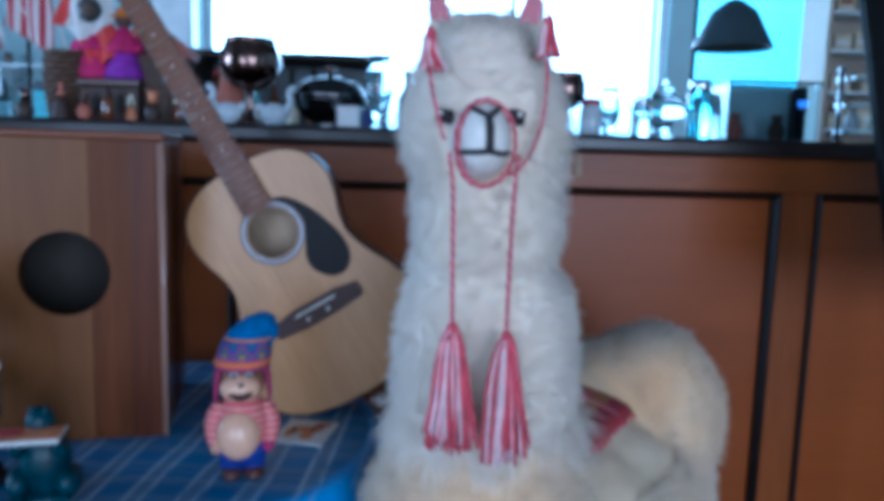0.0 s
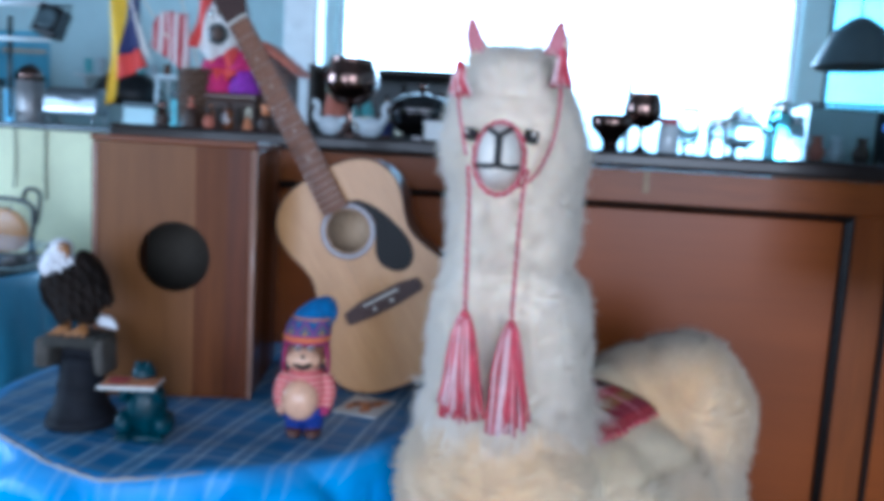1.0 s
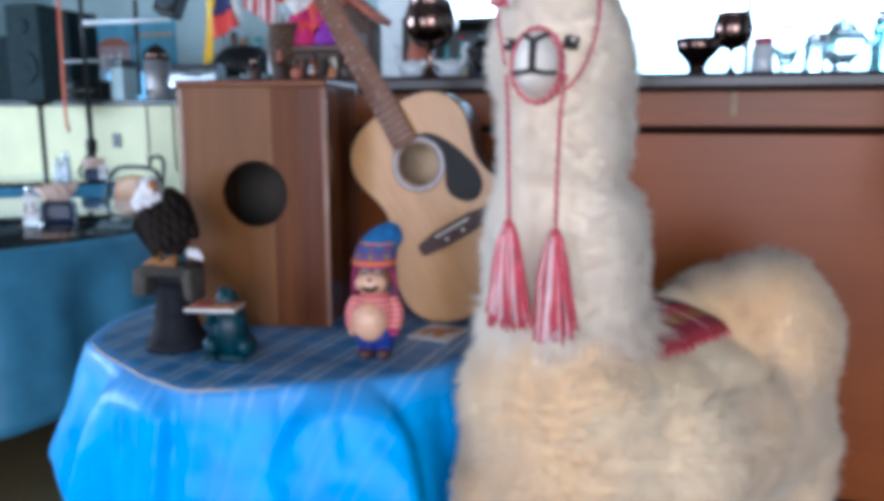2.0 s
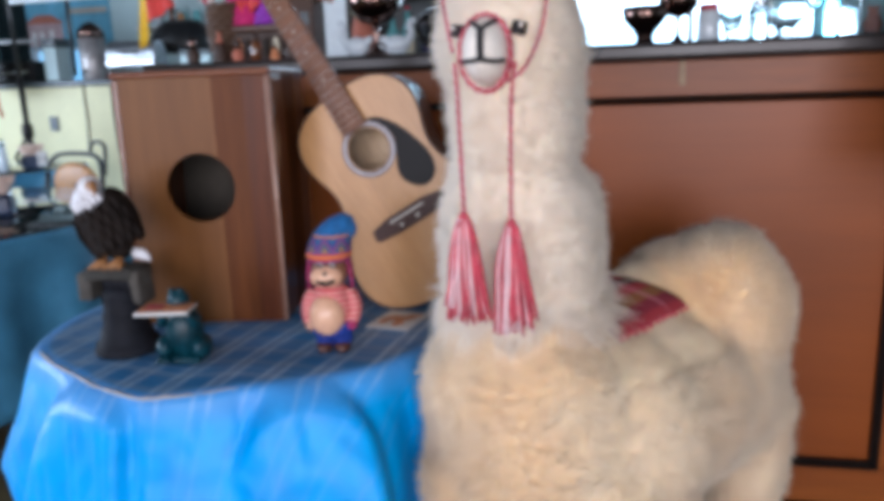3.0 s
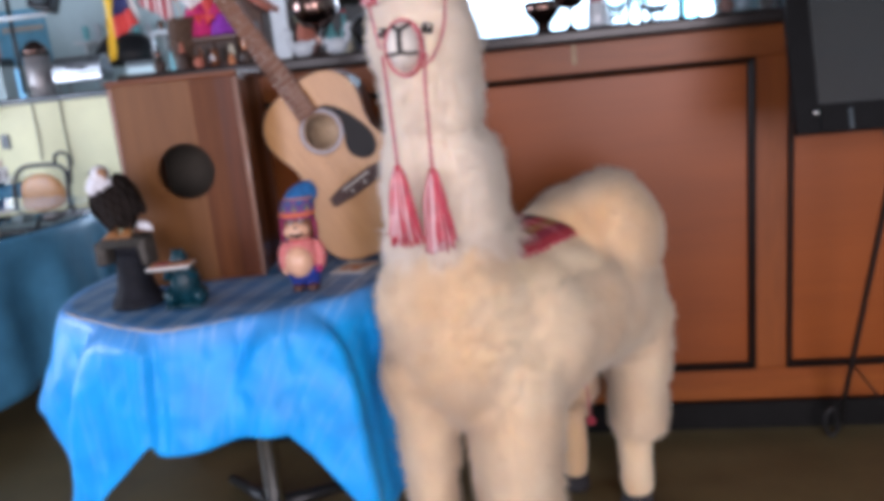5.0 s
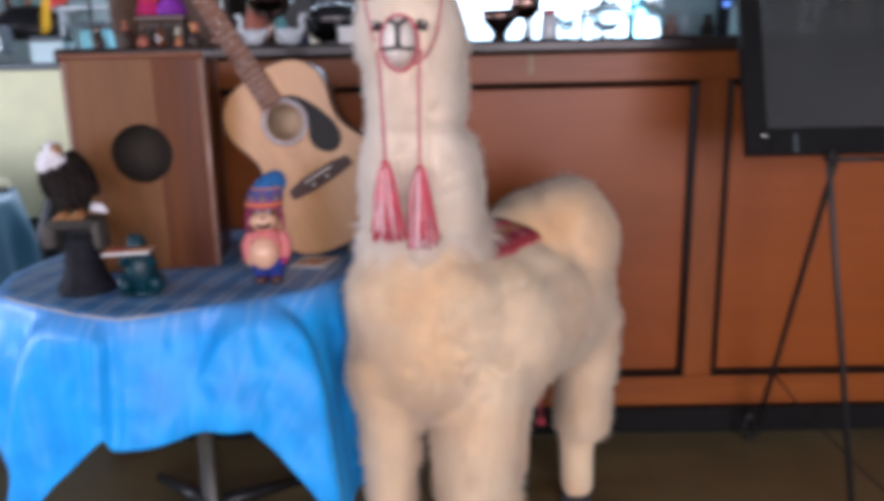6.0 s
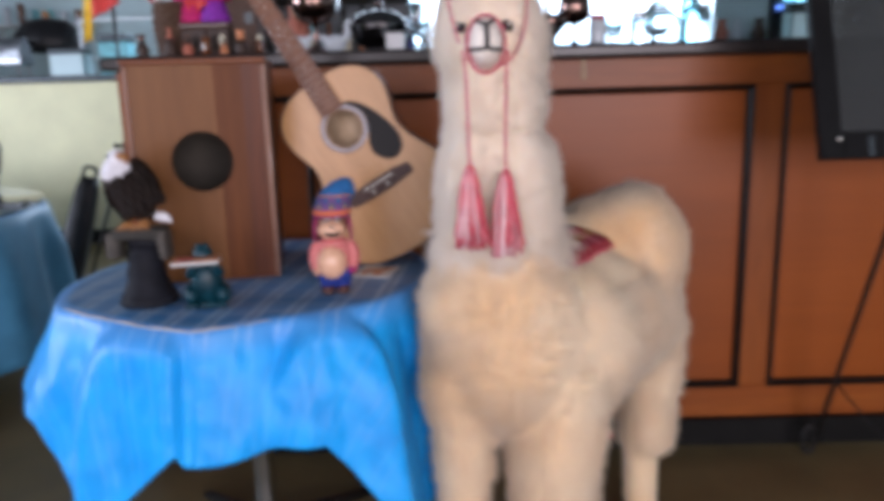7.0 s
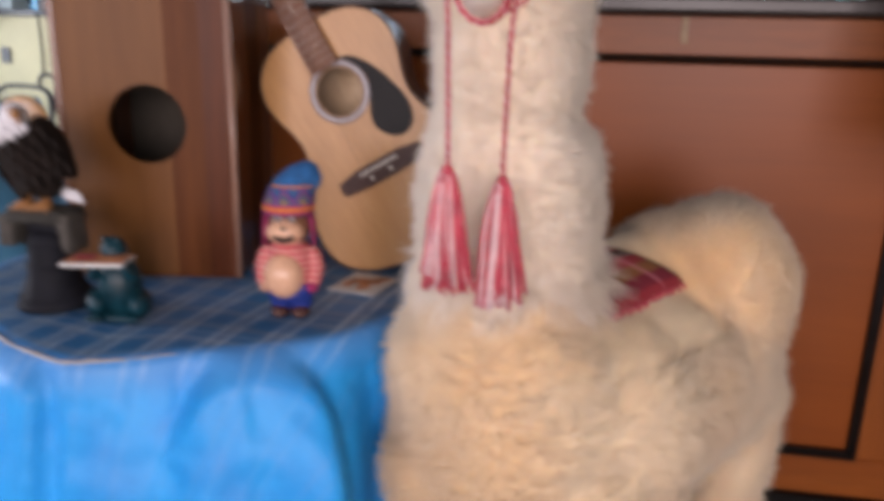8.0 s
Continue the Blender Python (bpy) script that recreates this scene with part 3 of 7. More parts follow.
def smoothstep(a, b, x):
    x = max(0.0, min(1.0, (x - a) / (b - a)))
    return x * x * (3 - 2 * x)


def curve_pts(pts, per=6):
    """A smooth line through points."""
    p = [Vector(q) for q in pts]
    out = []
    for i in range(len(p) - 1):
        a, b, c, d = p[max(i - 1, 0)], p[i], p[i + 1], p[min(i + 2, len(p) - 1)]
        for j in range(per):
            t = j / per
            out.append(0.5 * ((2 * b) + (c - a) * t + (2 * a - 5 * b + 4 * c - d) * t * t + (3 * b - a - 3 * c + d) * t ** 3))
    out.append(p[-1])
    return out


# ---- the room ----
solid("floor", boxed(((-7.2, -4.2, -0.1), (5.2, 9.2, 0.0))), M["floor"], "worn brown grey vinyl floor of the restaurant", "floor", kind="structure")
solid("ceiling", boxed(((-7.2, -4.2, 3.0), (5.2, 9.2, 3.1))), M["ceiling"], "plain painted ceiling", "ceiling", kind="structure")
# the opening in this wall is for the added side window
solid("wall_west", boxed(((-7.2, -4.0, 0.0), (-7.0, 0.3, 3.0)), ((-7.2, 0.3, 0.0), (-7.0, 2.9, 0.95)), ((-7.2, 0.3, 2.65), (-7.0, 2.9, 3.0)), ((-7.2, 2.9, 0.0), (-7.0, 9.0, 3.0))), M["bluewall"], "blue grey painted wall", "wall", kind="structure")
solid("wall_east", boxed(((5.0, -4.0, 0.0), (5.2, 9.0, 3.0))), M["bluewall"], "blue grey painted wall", "wall", kind="structure")
solid("wall_stage", boxed(((-7.0, 9.0, 0.0), (-6.42, 9.2, 3.0)), ((-6.42, 9.0, 0.0), (-5.62, 9.2, 1.25)), ((-6.42, 9.0, 2.07), (-5.62, 9.2, 3.0)), ((-5.62, 9.0, 0.0), (-1.5, 9.2, 3.0))), M["bluewall"], "blue grey wall behind the stage", "wall", kind="structure")
solid("wall_return", boxed(((-1.6, 7.2, 0.0), (-1.5, 9.0, 3.0))), M["bluewall"], "blue grey return wall", "wall", kind="structure")
# wall behind the bar, with two window openings
WX0, WX1, WZ0, WZ1 = -1.15, 2.74, 1.0, 2.85
VX0, VX1, VZ0, VZ1 = 2.95, 4.6, 1.75, 2.85
solid("wall_north", boxed(((-1.6, 7.0, 0), (WX0, 7.2, 3)), ((WX0, 7.0, 0), (WX1, 7.2, WZ0)), ((WX0, 7.0, WZ1), (WX1, 7.2, 3)),
                          ((WX1, 7.0, 0), (VX0, 7.2, 3)), ((VX0, 7.0, 0), (VX1, 7.2, VZ0)), ((VX0, 7.0, VZ1), (VX1, 7.2, 3)), ((VX1, 7.0, 0), (5.0, 7.2, 3))),
      M["bluewall"], "blue grey wall with windows behind the bar", "wall", kind="structure")
# street wall behind the viewer, with its windows
solid("wall_south", boxed(((-7, -4.2, 0), (-3.0, -4, 3)), ((-3.0, -4.2, 0), (-0.2, -4, 0.75)), ((-3.0, -4.2, 2.75), (-0.2, -4, 3)), ((-0.2, -4.2, 0), (0.6, -4, 3)),
                          ((0.6, -4.2, 0), (3.4, -4, 0.75)), ((0.6, -4.2, 2.75), (3.4, -4, 3)), ((3.4, -4.2, 0), (5, -4, 3))),
      M["cream"], "cream wall on the street side", "wall", kind="structure")


def window(name, x0, x1, z0, z1, y, mull, bars, frame_mat, label, turned=False):
    at = (y, (x0 + x1) / 2, z0) if turned else ((x0 + x1) / 2, y, z0)
    w = base(name, at, label, "window", kind="structure", turn=90 if turned else 0)
    h, q = (x1 - x0) / 2, z1 - z0
    part("window_frame", boxed(((-h, -0.04, 0), (-h + 0.06, 0.04, q)), ((h - 0.06, -0.04, 0), (h, 0.04, q)), ((-h + 0.06, -0.04, 0), (h - 0.06, 0.04, 0.06)), ((-h + 0.06, -0.04, q - 0.06), (h - 0.06, 0.04, q))), frame_mat, w)
    part("window_sill", boxed(((-h - 0.05, -0.16, -0.045), (h + 0.05, -0.045, -0.005)), bevel=0.006), frame_mat, w)
    for m in mull:
        part("mullion", boxed(((m - 0.025, -0.03, 0.06), (m + 0.025, 0.03, q - 0.06))), frame_mat, w)
    for b in bars:
        part("glazing_bar", boxed(((-h + 0.06, -0.025, b - 0.02), (h - 0.06, 0.025, b + 0.02))), frame_mat, w)
    return w


window("window_1", WX0, WX1, WZ0, WZ1, 7.1, (0.62,), (), M["paint_white"], "white framed window blown out by daylight")
window("window_2", VX0, VX1, VZ0, VZ1, 7.1, (0.25,), (), M["blackmetal"], "dark framed window with shaded blue glass")
window("window_3", -3.0, -0.2, 0.75, 2.75, -4.1, (-0.45, 0.45), (), M["paint_white"], "white framed street window")
window("window_4", 0.6, 3.4, 0.75, 2.75, -4.1, (-0.45, 0.45), (), M["paint_white"], "white framed street window")
# unseen side window, put in only to frame the stage fill light
window("added_window_5", 0.3, 2.9, 0.95, 2.65, -7.1, (0.0,), (), M["paint_white"], "unseen white framed side window added round the fill light", True)
solid("backdrop", boxed(((-1.6, 8.0, 0.4), (2.89, 8.02, 3.4))), M["sky_glow"], "bright hazy daylight outside the window", "backdrop", kind="structure")
window("window_6", -6.42, -5.62, 1.25, 2.07, 9.1, (0.12,), (0.52,), M["paint_white"], "small white framed window of the stage room")
solid("backdrop", boxed(((-7.4, 10.0, 0.6), (-4.8, 10.02, 2.8))), M["sky_dim"], "shaded daylight outside the stage window", "backdrop", kind="structure")
solid("backdrop", boxed(((2.90, 8.0, 1.0), (5.0, 8.02, 3.4))), M["sky_cyan"], "bluish daylight outside the window", "backdrop", kind="structure")

# cream half wall of the stage, with its dark ledge
solid("half_wall", boxed(((-7.0, 6.0, 0.0), (-1.3, 6.15, 1.268))), M["cream"], "cream painted half wall of the stage", "wall", kind="structure")
solid("trim", boxed(((-7.0, 5.96, 1.27), (-1.26, 6.19, 1.318)), bevel=0.008), M["ledge"], "dark ledge on top of the half wall", "trim", kind="structure")
solid("baseboard", boxed(((-7.0, 5.975, 0.0), (-1.3, 5.997, 0.11)), bevel=0.003), M["kick"], "black baseboard under the cream half wall", "baseboard", kind="structure")
solid("column", boxed(((-0.64, 4.05, 0.0), (-0.47, 4.2, 3.0)), bevel=0.01), M["paint_white"], "white painted post behind the bar", "post", kind="structure")

# ---- the bar ----
BX0, BX1, BY = -0.48, 4.2, 2.30


def build_bar():
    bar = base("bar_counter", ((BX0 + BX1) / 2, BY, 0), "long mahogany bar counter with black mouldings", "counter", kind="structure")
    o = bar.location.x
    panels = [(-0.43, 0.087), (0.198, 1.4095), (1.5015, 2.713), (2.805, 4.0165)]
    z0, z1 = 0.1945, 1.1445
    part("body", boxed(((BX0 - o, 0.032, 0.09), (BX1 - o, 0.50, 1.2285))), M["mahogany_v"], bar)
    part("rail", boxed(((BX0 - o, 0.0, z1), (BX1 - o, 0.03, 1.2285)), bevel=0.002), M["mahogany"], bar)
    part("rail", boxed(((BX0 - o, 0.0, 0.09), (BX1 - o, 0.03, z0)), bevel=0.002), M["mahogany"], bar)
    edges = [BX0] + [v for p in panels for v in p] + [BX1]
    for a, b in zip(edges[::2], edges[1::2]):
        part("stile", boxed(((a - o, 0.0, z0 + 0.001), (b - o, 0.03, z1 - 0.001)), bevel=0.002), M["mahogany_v"], bar)
    for a, b in panels:
        part("panel", boxed(((a - o + 0.0175, 0.012, z0 + 0.0175), (b - o - 0.0175, 0.03, z1 - 0.0175)), bevel=0.003), M["panel"], bar)
        bm = bmnew()
        w = 0.017
        prof = [(0.0, 0.0), (0.0, -0.012), (w * 0.4, -0.017), (w * 0.75, -0.006), (w, -0.002), (w, 0.012)]
        rings = []
        for sx, sz, x, z in ((1, 1, a, z0), (-1, 1, b, z0), (-1, -1, b, z1), (1, -1, a, z1)):
            rings.append([(x - o + sx * p, q, z + sz * p) for p, q in prof])
        add_loft(bm, rings, 0, True, False, True)
        for f in bm.faces:
            f.smooth = False
        part("moulding", bm, M["moulding"], bar)
    bm = bmnew()
    add_box(bm, (BX0 - o - 0.03, -0.045, 1.229), (BX1 - o, 0.56, 1.272), 0, 0.012, 3)
    part("counter_top", bm, M["bartop"], bar, "dark polished bar top")
    part("kickboard", boxed(((BX0 - o, -0.022, 0.0), (BX1 - o, 0.46, 0.088))), M["kick"], bar)
    part("paper_tag", boxed(((0.897 - o, -0.004, 1.170), (0.911 - o, -0.0005, 1.225))), M["old_paper"], bar, "small yellowed paper tag")


build_bar()

# ---- round table with blue cloth ----
TC, TR, TZ = (0.03, 1.768), 0.410, 0.733


def between(x, table):
    """Straight-line reading of a short table of (x, value)."""
    for (a, va), (b, vb) in zip(table, table[1:]):
        if a <= x <= b:
            return va + (vb - va) * (x - a) / (b - a)
    return table[-1][1]


def hem_length(deg, corners):
    s = 0.44
    for at, amount, width in corners:
        d = (deg - at + 180) % 360 - 180
        s += amount * math.exp(-(d / width) ** 2)
    return s


# hanging length of the near cloth round the table, with a stepped pleat in its hem
HEM = [(-180, 0.23), (-152, 0.215), (-141, 0.245), (-130, 0.33), (-121, 0.46), (-118, 0.45), (-108, 0.335), (-96, 0.238), (-95.2, 0.236), (-94.2, 0.264), (-85, 0.258), (-73, 0.243), (-63, 0.246),
       (-58, 0.300), (-53, 0.375), (-48, 0.47), (-40, 0.48), (-20, 0.46), (0, 0.36), (30, 0.33), (60, 0.37), (90, 0.39), (120, 0.40), (135, 0.38), (160, 0.28), (180, 0.23)]


# where the near cloth folds over the table's edge: it bridges outwards at its two creased corners
RIM = [(-180, 0.0), (-160, 0.004), (-146, 0.012), (-132, -0.006), (-118, -0.015), (-104, 0.001), (-95, 0.014), (-91, 0.019), (-86, 0.008), (-80, -0.008), (-72, -0.022), (-58, -0.018), (-40, 0.0), (180, 0.0)]


def drape(deg, s):
    """How far the near cloth stands out from the table's edge, by angle and by length hung down."""
    low = smoothstep(0.0, 0.20, s)
    r = 0.0
    # broad fold at the left corner: straight sides, rounded shoulders
    top = 0.008 + 0.014 * smoothstep(-112, -120, deg) + 0.016 * smoothstep(-100, -93, deg)
    r += 0.030 * smoothstep(top, top + 0.035, s) * smoothstep(-123.5, -117.5, deg) * (1 - smoothstep(-96.5, -93.2, deg))
    r += 0.040 * low * math.exp(-((deg + 119) / 8) ** 2)
    # the cloth swings out beyond that fold
    r += 0.048 * s / 0.2 * smoothstep(-126, -146, deg) * (1 - smoothstep(-172, -180, deg))
    # flat strip between the folds swings out towards the hem
    r += 0.016 * low * math.exp(-((deg + 84) / 12) ** 2)
    # broad arched fold with a rounded shoulder
    lean = abs((deg + 58) / 13.5)
    top = 0.004 + 0.070 * lean ** 3
    r += 0.036 * smoothstep(top, top + 0.04, s) * smoothstep(-77, -66, deg) * (1 - smoothstep(-48, -42.5, deg))
    r += 0.050 * low * math.exp(-((deg + 47) / 8) ** 2)
    # small pleats beside the llama and behind
    r += 0.016 * low * math.cos(math.radians(deg * 15)) * smoothstep(-42, -30, deg)
    r += 0.020 * low * math.cos(math.radians(deg * 11)) * (1 - smoothstep(-165, -150, deg))
    return r


def add_cloth(bm, radius, top, corners, flare, folds, seed, n=220, rows=18, near=False):
    uv = bm.loops.layers.uv.new("UVMap")
    rng = random.Random(seed)
    ph = [rng.uniform(0, 6.28) for _ in range(4)]
    grid, maps = [], []
    inner = [0.0001] + [radius * k / 8 for k in range(1, 9)]
    for i in range(len(inner) + rows):
        ring, mring = [], []
        for j in range(n):
            a = 2 * math.pi * j / n
            deg = (math.degrees(a) + 180) % 360 - 180
            if i < len(inner):
                m = inner[i]
                r, z = m * (1 + (between(deg, RIM) / radius if near else 0.0)), top
            else:
                L = between(deg, HEM) if near else hem_length(deg, corners)
                s = L * (i - len(inner) + 1) / rows
                bend = min(s / 0.03, 1.0)
                drop = s - 0.008 * bend
                amt = smoothstep(0.0, 0.22, s)
                r = radius + 0.012 * math.sin(bend * 1.57) + drop * flare
                if near:
                    r += drape(deg, s) + between(deg, RIM) * (1 - 0.5 * smoothstep(0.03, 0.15, s))
                    r += 0.010 * amt * noise.noise(Vector((4 * math.cos(a), 4 * math.sin(a), s * 9 + seed)))
                    r += 0.0028 * smoothstep(0.02, 0.06, s) * noise.noise(Vector((17 * math.cos(a), 17 * math.sin(a), s * 26 + seed)))
                else:
                    f = math.cos(folds * a + ph[0]) * 0.7 + 0.3 * math.cos((folds * 2 - 1) * a + ph[1])
                    f = math.copysign(abs(f) ** 0.8, f)
                    r += amt * 0.034 * f + 0.002 * amt * math.cos(17 * a + ph[2]) + 0.05 * amt * (L - 0.4)
                    r += 0.007 * amt * noise.noise(Vector((3.2 * math.cos(a), 3.2 * math.sin(a), s * 8 + seed)))
                z = top - 0.012 * (1 - math.cos(bend * 1.57)) - max(0, drop - 0.012) * 0.985
                m = radius + s
            ring.append(bm.verts.new((r * math.cos(a), r * math.sin(a), z)))
            mring.append((m * math.cos(a), m * math.sin(a)))
        grid.append(ring)
        maps.append(mring)
    for i in range(len(grid) - 1):
        for j in range(n):
            jj = (j + 1) % n
            f = bm.faces.new((grid[i][j], grid[i][jj], grid[i + 1][jj], grid[i + 1][j]))
            f.smooth = True
            for lp, q in zip(f.loops, (maps[i][j], maps[i][jj], maps[i + 1][jj], maps[i + 1][j])):
                lp[uv].uv = q


def build_round_table(at, radius, top, label, group):
    t = base("round_table", (*at, 0), label, "table", group)
    bm = bmnew()
    add_lathe(bm, [(radius - 0.012, top - 0.03), (radius - 0.004, top - 0.024), (radius - 0.004, top - 0.006), (radius - 0.012, top - 0.001)], n=64)
    part("tabletop", bm, M["dark_in"], t)
    bm = bmnew()
    add_lathe(bm, [(0.03, 0.05), (0.027, 0.09), (0.027, top - 0.06), (0.1, top - 0.045), (0.1, top - 0.031)], n=24)
    part("pedestal", bm, M["chrome"], t, "chrome pedestal pole")
    for k in range(4):
        a = math.radians(45 + 90 * k)
        bm = bmnew()
        d = Vector((math.cos(a), math.sin(a), 0))
        add_tube(bm, [d * 0.015 + Vector((0, 0, 0.07)), d * 0.15 + Vector((0, 0, 0.05)), d * 0.33 + Vector((0, 0, 0.02))], [0.024, 0.021, 0.016], 0, 10, False, 0.9)
        part("foot", bm, M["blackmetal"], t)
    return t


build_round_table((TC[0] - 0.02, TC[1]), TR - 0.034, TZ - 0.002, "round pedestal table under a blue cloth", "restaurant tables")
bm = bmnew()
add_cloth(bm, TR, TZ, (), 0.16, 6, 4, 480, 34, True)
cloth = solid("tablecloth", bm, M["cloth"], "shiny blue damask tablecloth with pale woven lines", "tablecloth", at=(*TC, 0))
thick = cloth.modifiers.new("thickness", "SOLIDIFY")
thick.thickness, thick.offset = 0.0018, 1.0
# pale stitched seam along the front of the table's rim, sagging a little
bm = bmnew()
seam = []
for k in range(90):
    deg = -146 + 74 * k / 89
    a = math.radians(deg)
    rr = TR + between(deg, RIM) + 0.0075
    seam.append((TC[0] + rr * math.cos(a), TC[1] + rr * math.sin(a), TZ - 0.0005 - 0.0012 * math.sin(k * 0.42) - 0.0008 * math.sin(k * 1.3)))
add_tube(bm, seam, [0.0014 + 0.0019 * smoothstep(0, 6, k) * (1 - smoothstep(70, 89, k)) for k in range(90)], 0, 6)
rim = new("rim_seam", mesh_from("rim_seam", bm, M["hem"]))
rim.parent = cloth
rim.matrix_parent_inverse = cloth.matrix_world.inverted()
TOP = TZ + 0.0025


# ---- box drum ----
def build_cajon():
    x0, x1, d, h = -0.153, 0.153, 0.29, 0.502
    c = base("cajon", (-0.056, 1.706, TOP), "varnished wooden box drum with a round sound hole, on blue cloth", "drum", turn=9.6)
    t = 0.013
    hole, hr = (0.002, 0.276), 0.068

    def front(name, a, b, mat):
        # strip of the front between x = a and b, with the sound hole cut through
        bm = bmnew()
        zs = [0.0] + [hole[1] + hr * math.sin(math.radians(-90 + 180 * k / 32)) for k in range(33)] + [h - t]
        for k in range(len(zs) - 1):
            za, zb = zs[k], zs[k + 1]
            ca = math.sqrt(max(0, hr ** 2 - (za - hole[1]) ** 2)) if k > 0 else 0
            cb = math.sqrt(max(0, hr ** 2 - (zb - hole[1]) ** 2)) if k + 1 < len(zs) - 1 else 0
            for lo_a, hi_a, lo_b, hi_b in ((a, max(a, min(b, hole[0] - ca)), a, max(a, min(b, hole[0] - cb))), (min(b, max(a, hole[0] + ca)), b, min(b, max(a, hole[0] + cb)), b)):
                if hi_a - lo_a < 1e-6 and hi_b - lo_b < 1e-6:
                    continue
                q = [(lo_a, za), (max(hi_a, lo_a), za), (max(hi_b, lo_b), zb), (lo_b, zb)]
                f = [bm.verts.new((x, 0.0, z)) for x, z in q]
                g = [bm.verts.new((x, 0.009, z)) for x, z in q]
                bm.faces.new(f)
                bm.faces.new(g[::-1])
                for e in range(4):
                    if (Vector(q[e]) - Vector(q[(e + 1) % 4])).length > 1e-5:
                        bm.faces.new((f[e], g[e], g[(e + 1) % 4], f[(e + 1) % 4]))
        bmesh.ops.remove_doubles(bm, verts=bm.verts, dist=1e-5)
        part(name, bm, mat, c)

    front("front_board", x0 + 0.012, 0.0, M["cajon_pale"])
    front("front_board", 0.0, 0.04, M["cajon_pale"])
    front("front_board", 0.04, 0.10, M["cajon_mid"])
    front("front_board", 0.10, x1 - 0.012, M["cajon_side"])
    for s in (-1, 1):
        a, b = sorted((s * 0.1525, s * 0.1405))
        bm = bmnew()
        add_box(bm, (a, -0.004, 0.0), (b, d * 0.36, h - t), 0, 0.004, 2)
        part("side_board", bm, M["cajon_flank"], c)
        bm = bmnew()
        add_box(bm, (a, d * 0.36 + 0.0005, 0.0), (b, d * 0.70, h - t), 0, 0.0015, 1)
        part("side_board", bm, M["cajon_mid"], c)
        bm = bmnew()
        add_box(bm, (a, d * 0.70 + 0.0005, 0.0), (b, d, h - t), 0, 0.002, 1)
        part("side_board", bm, M["cajon_flank"], c)
    # corner bead that carries the painted highlight
    bm = bmnew()
    add_tube(bm, [(0.1515, -0.0035, 0.002), (0.1515, -0.0035, h - t - 0.001)], 0.0042, 0, 10)
    part("corner_edge", bm, M["cajon_edge_glint"], c, "worn front corner edge with its highlight painted pale")
    # shade inside the box is put into this board's colour
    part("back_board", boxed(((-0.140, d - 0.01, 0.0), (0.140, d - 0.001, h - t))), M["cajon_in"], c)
    # brighter flank wood, painting the light that falls on the box's bottom
    part("bottom_board", boxed(((-0.140, 0.01, 0.0), (0.140, d - 0.011, 0.012))), M["cajon_flank"], c)
    bm = bmnew()
    add_box(bm, (-0.1555, -0.006, h - t + 0.0005), (0.1555, d + 0.002, h), 0, 0.005, 3)
    part("top_board", bm, M["cajon_edge"], c, "reddish varnished seat board")


build_cajon()


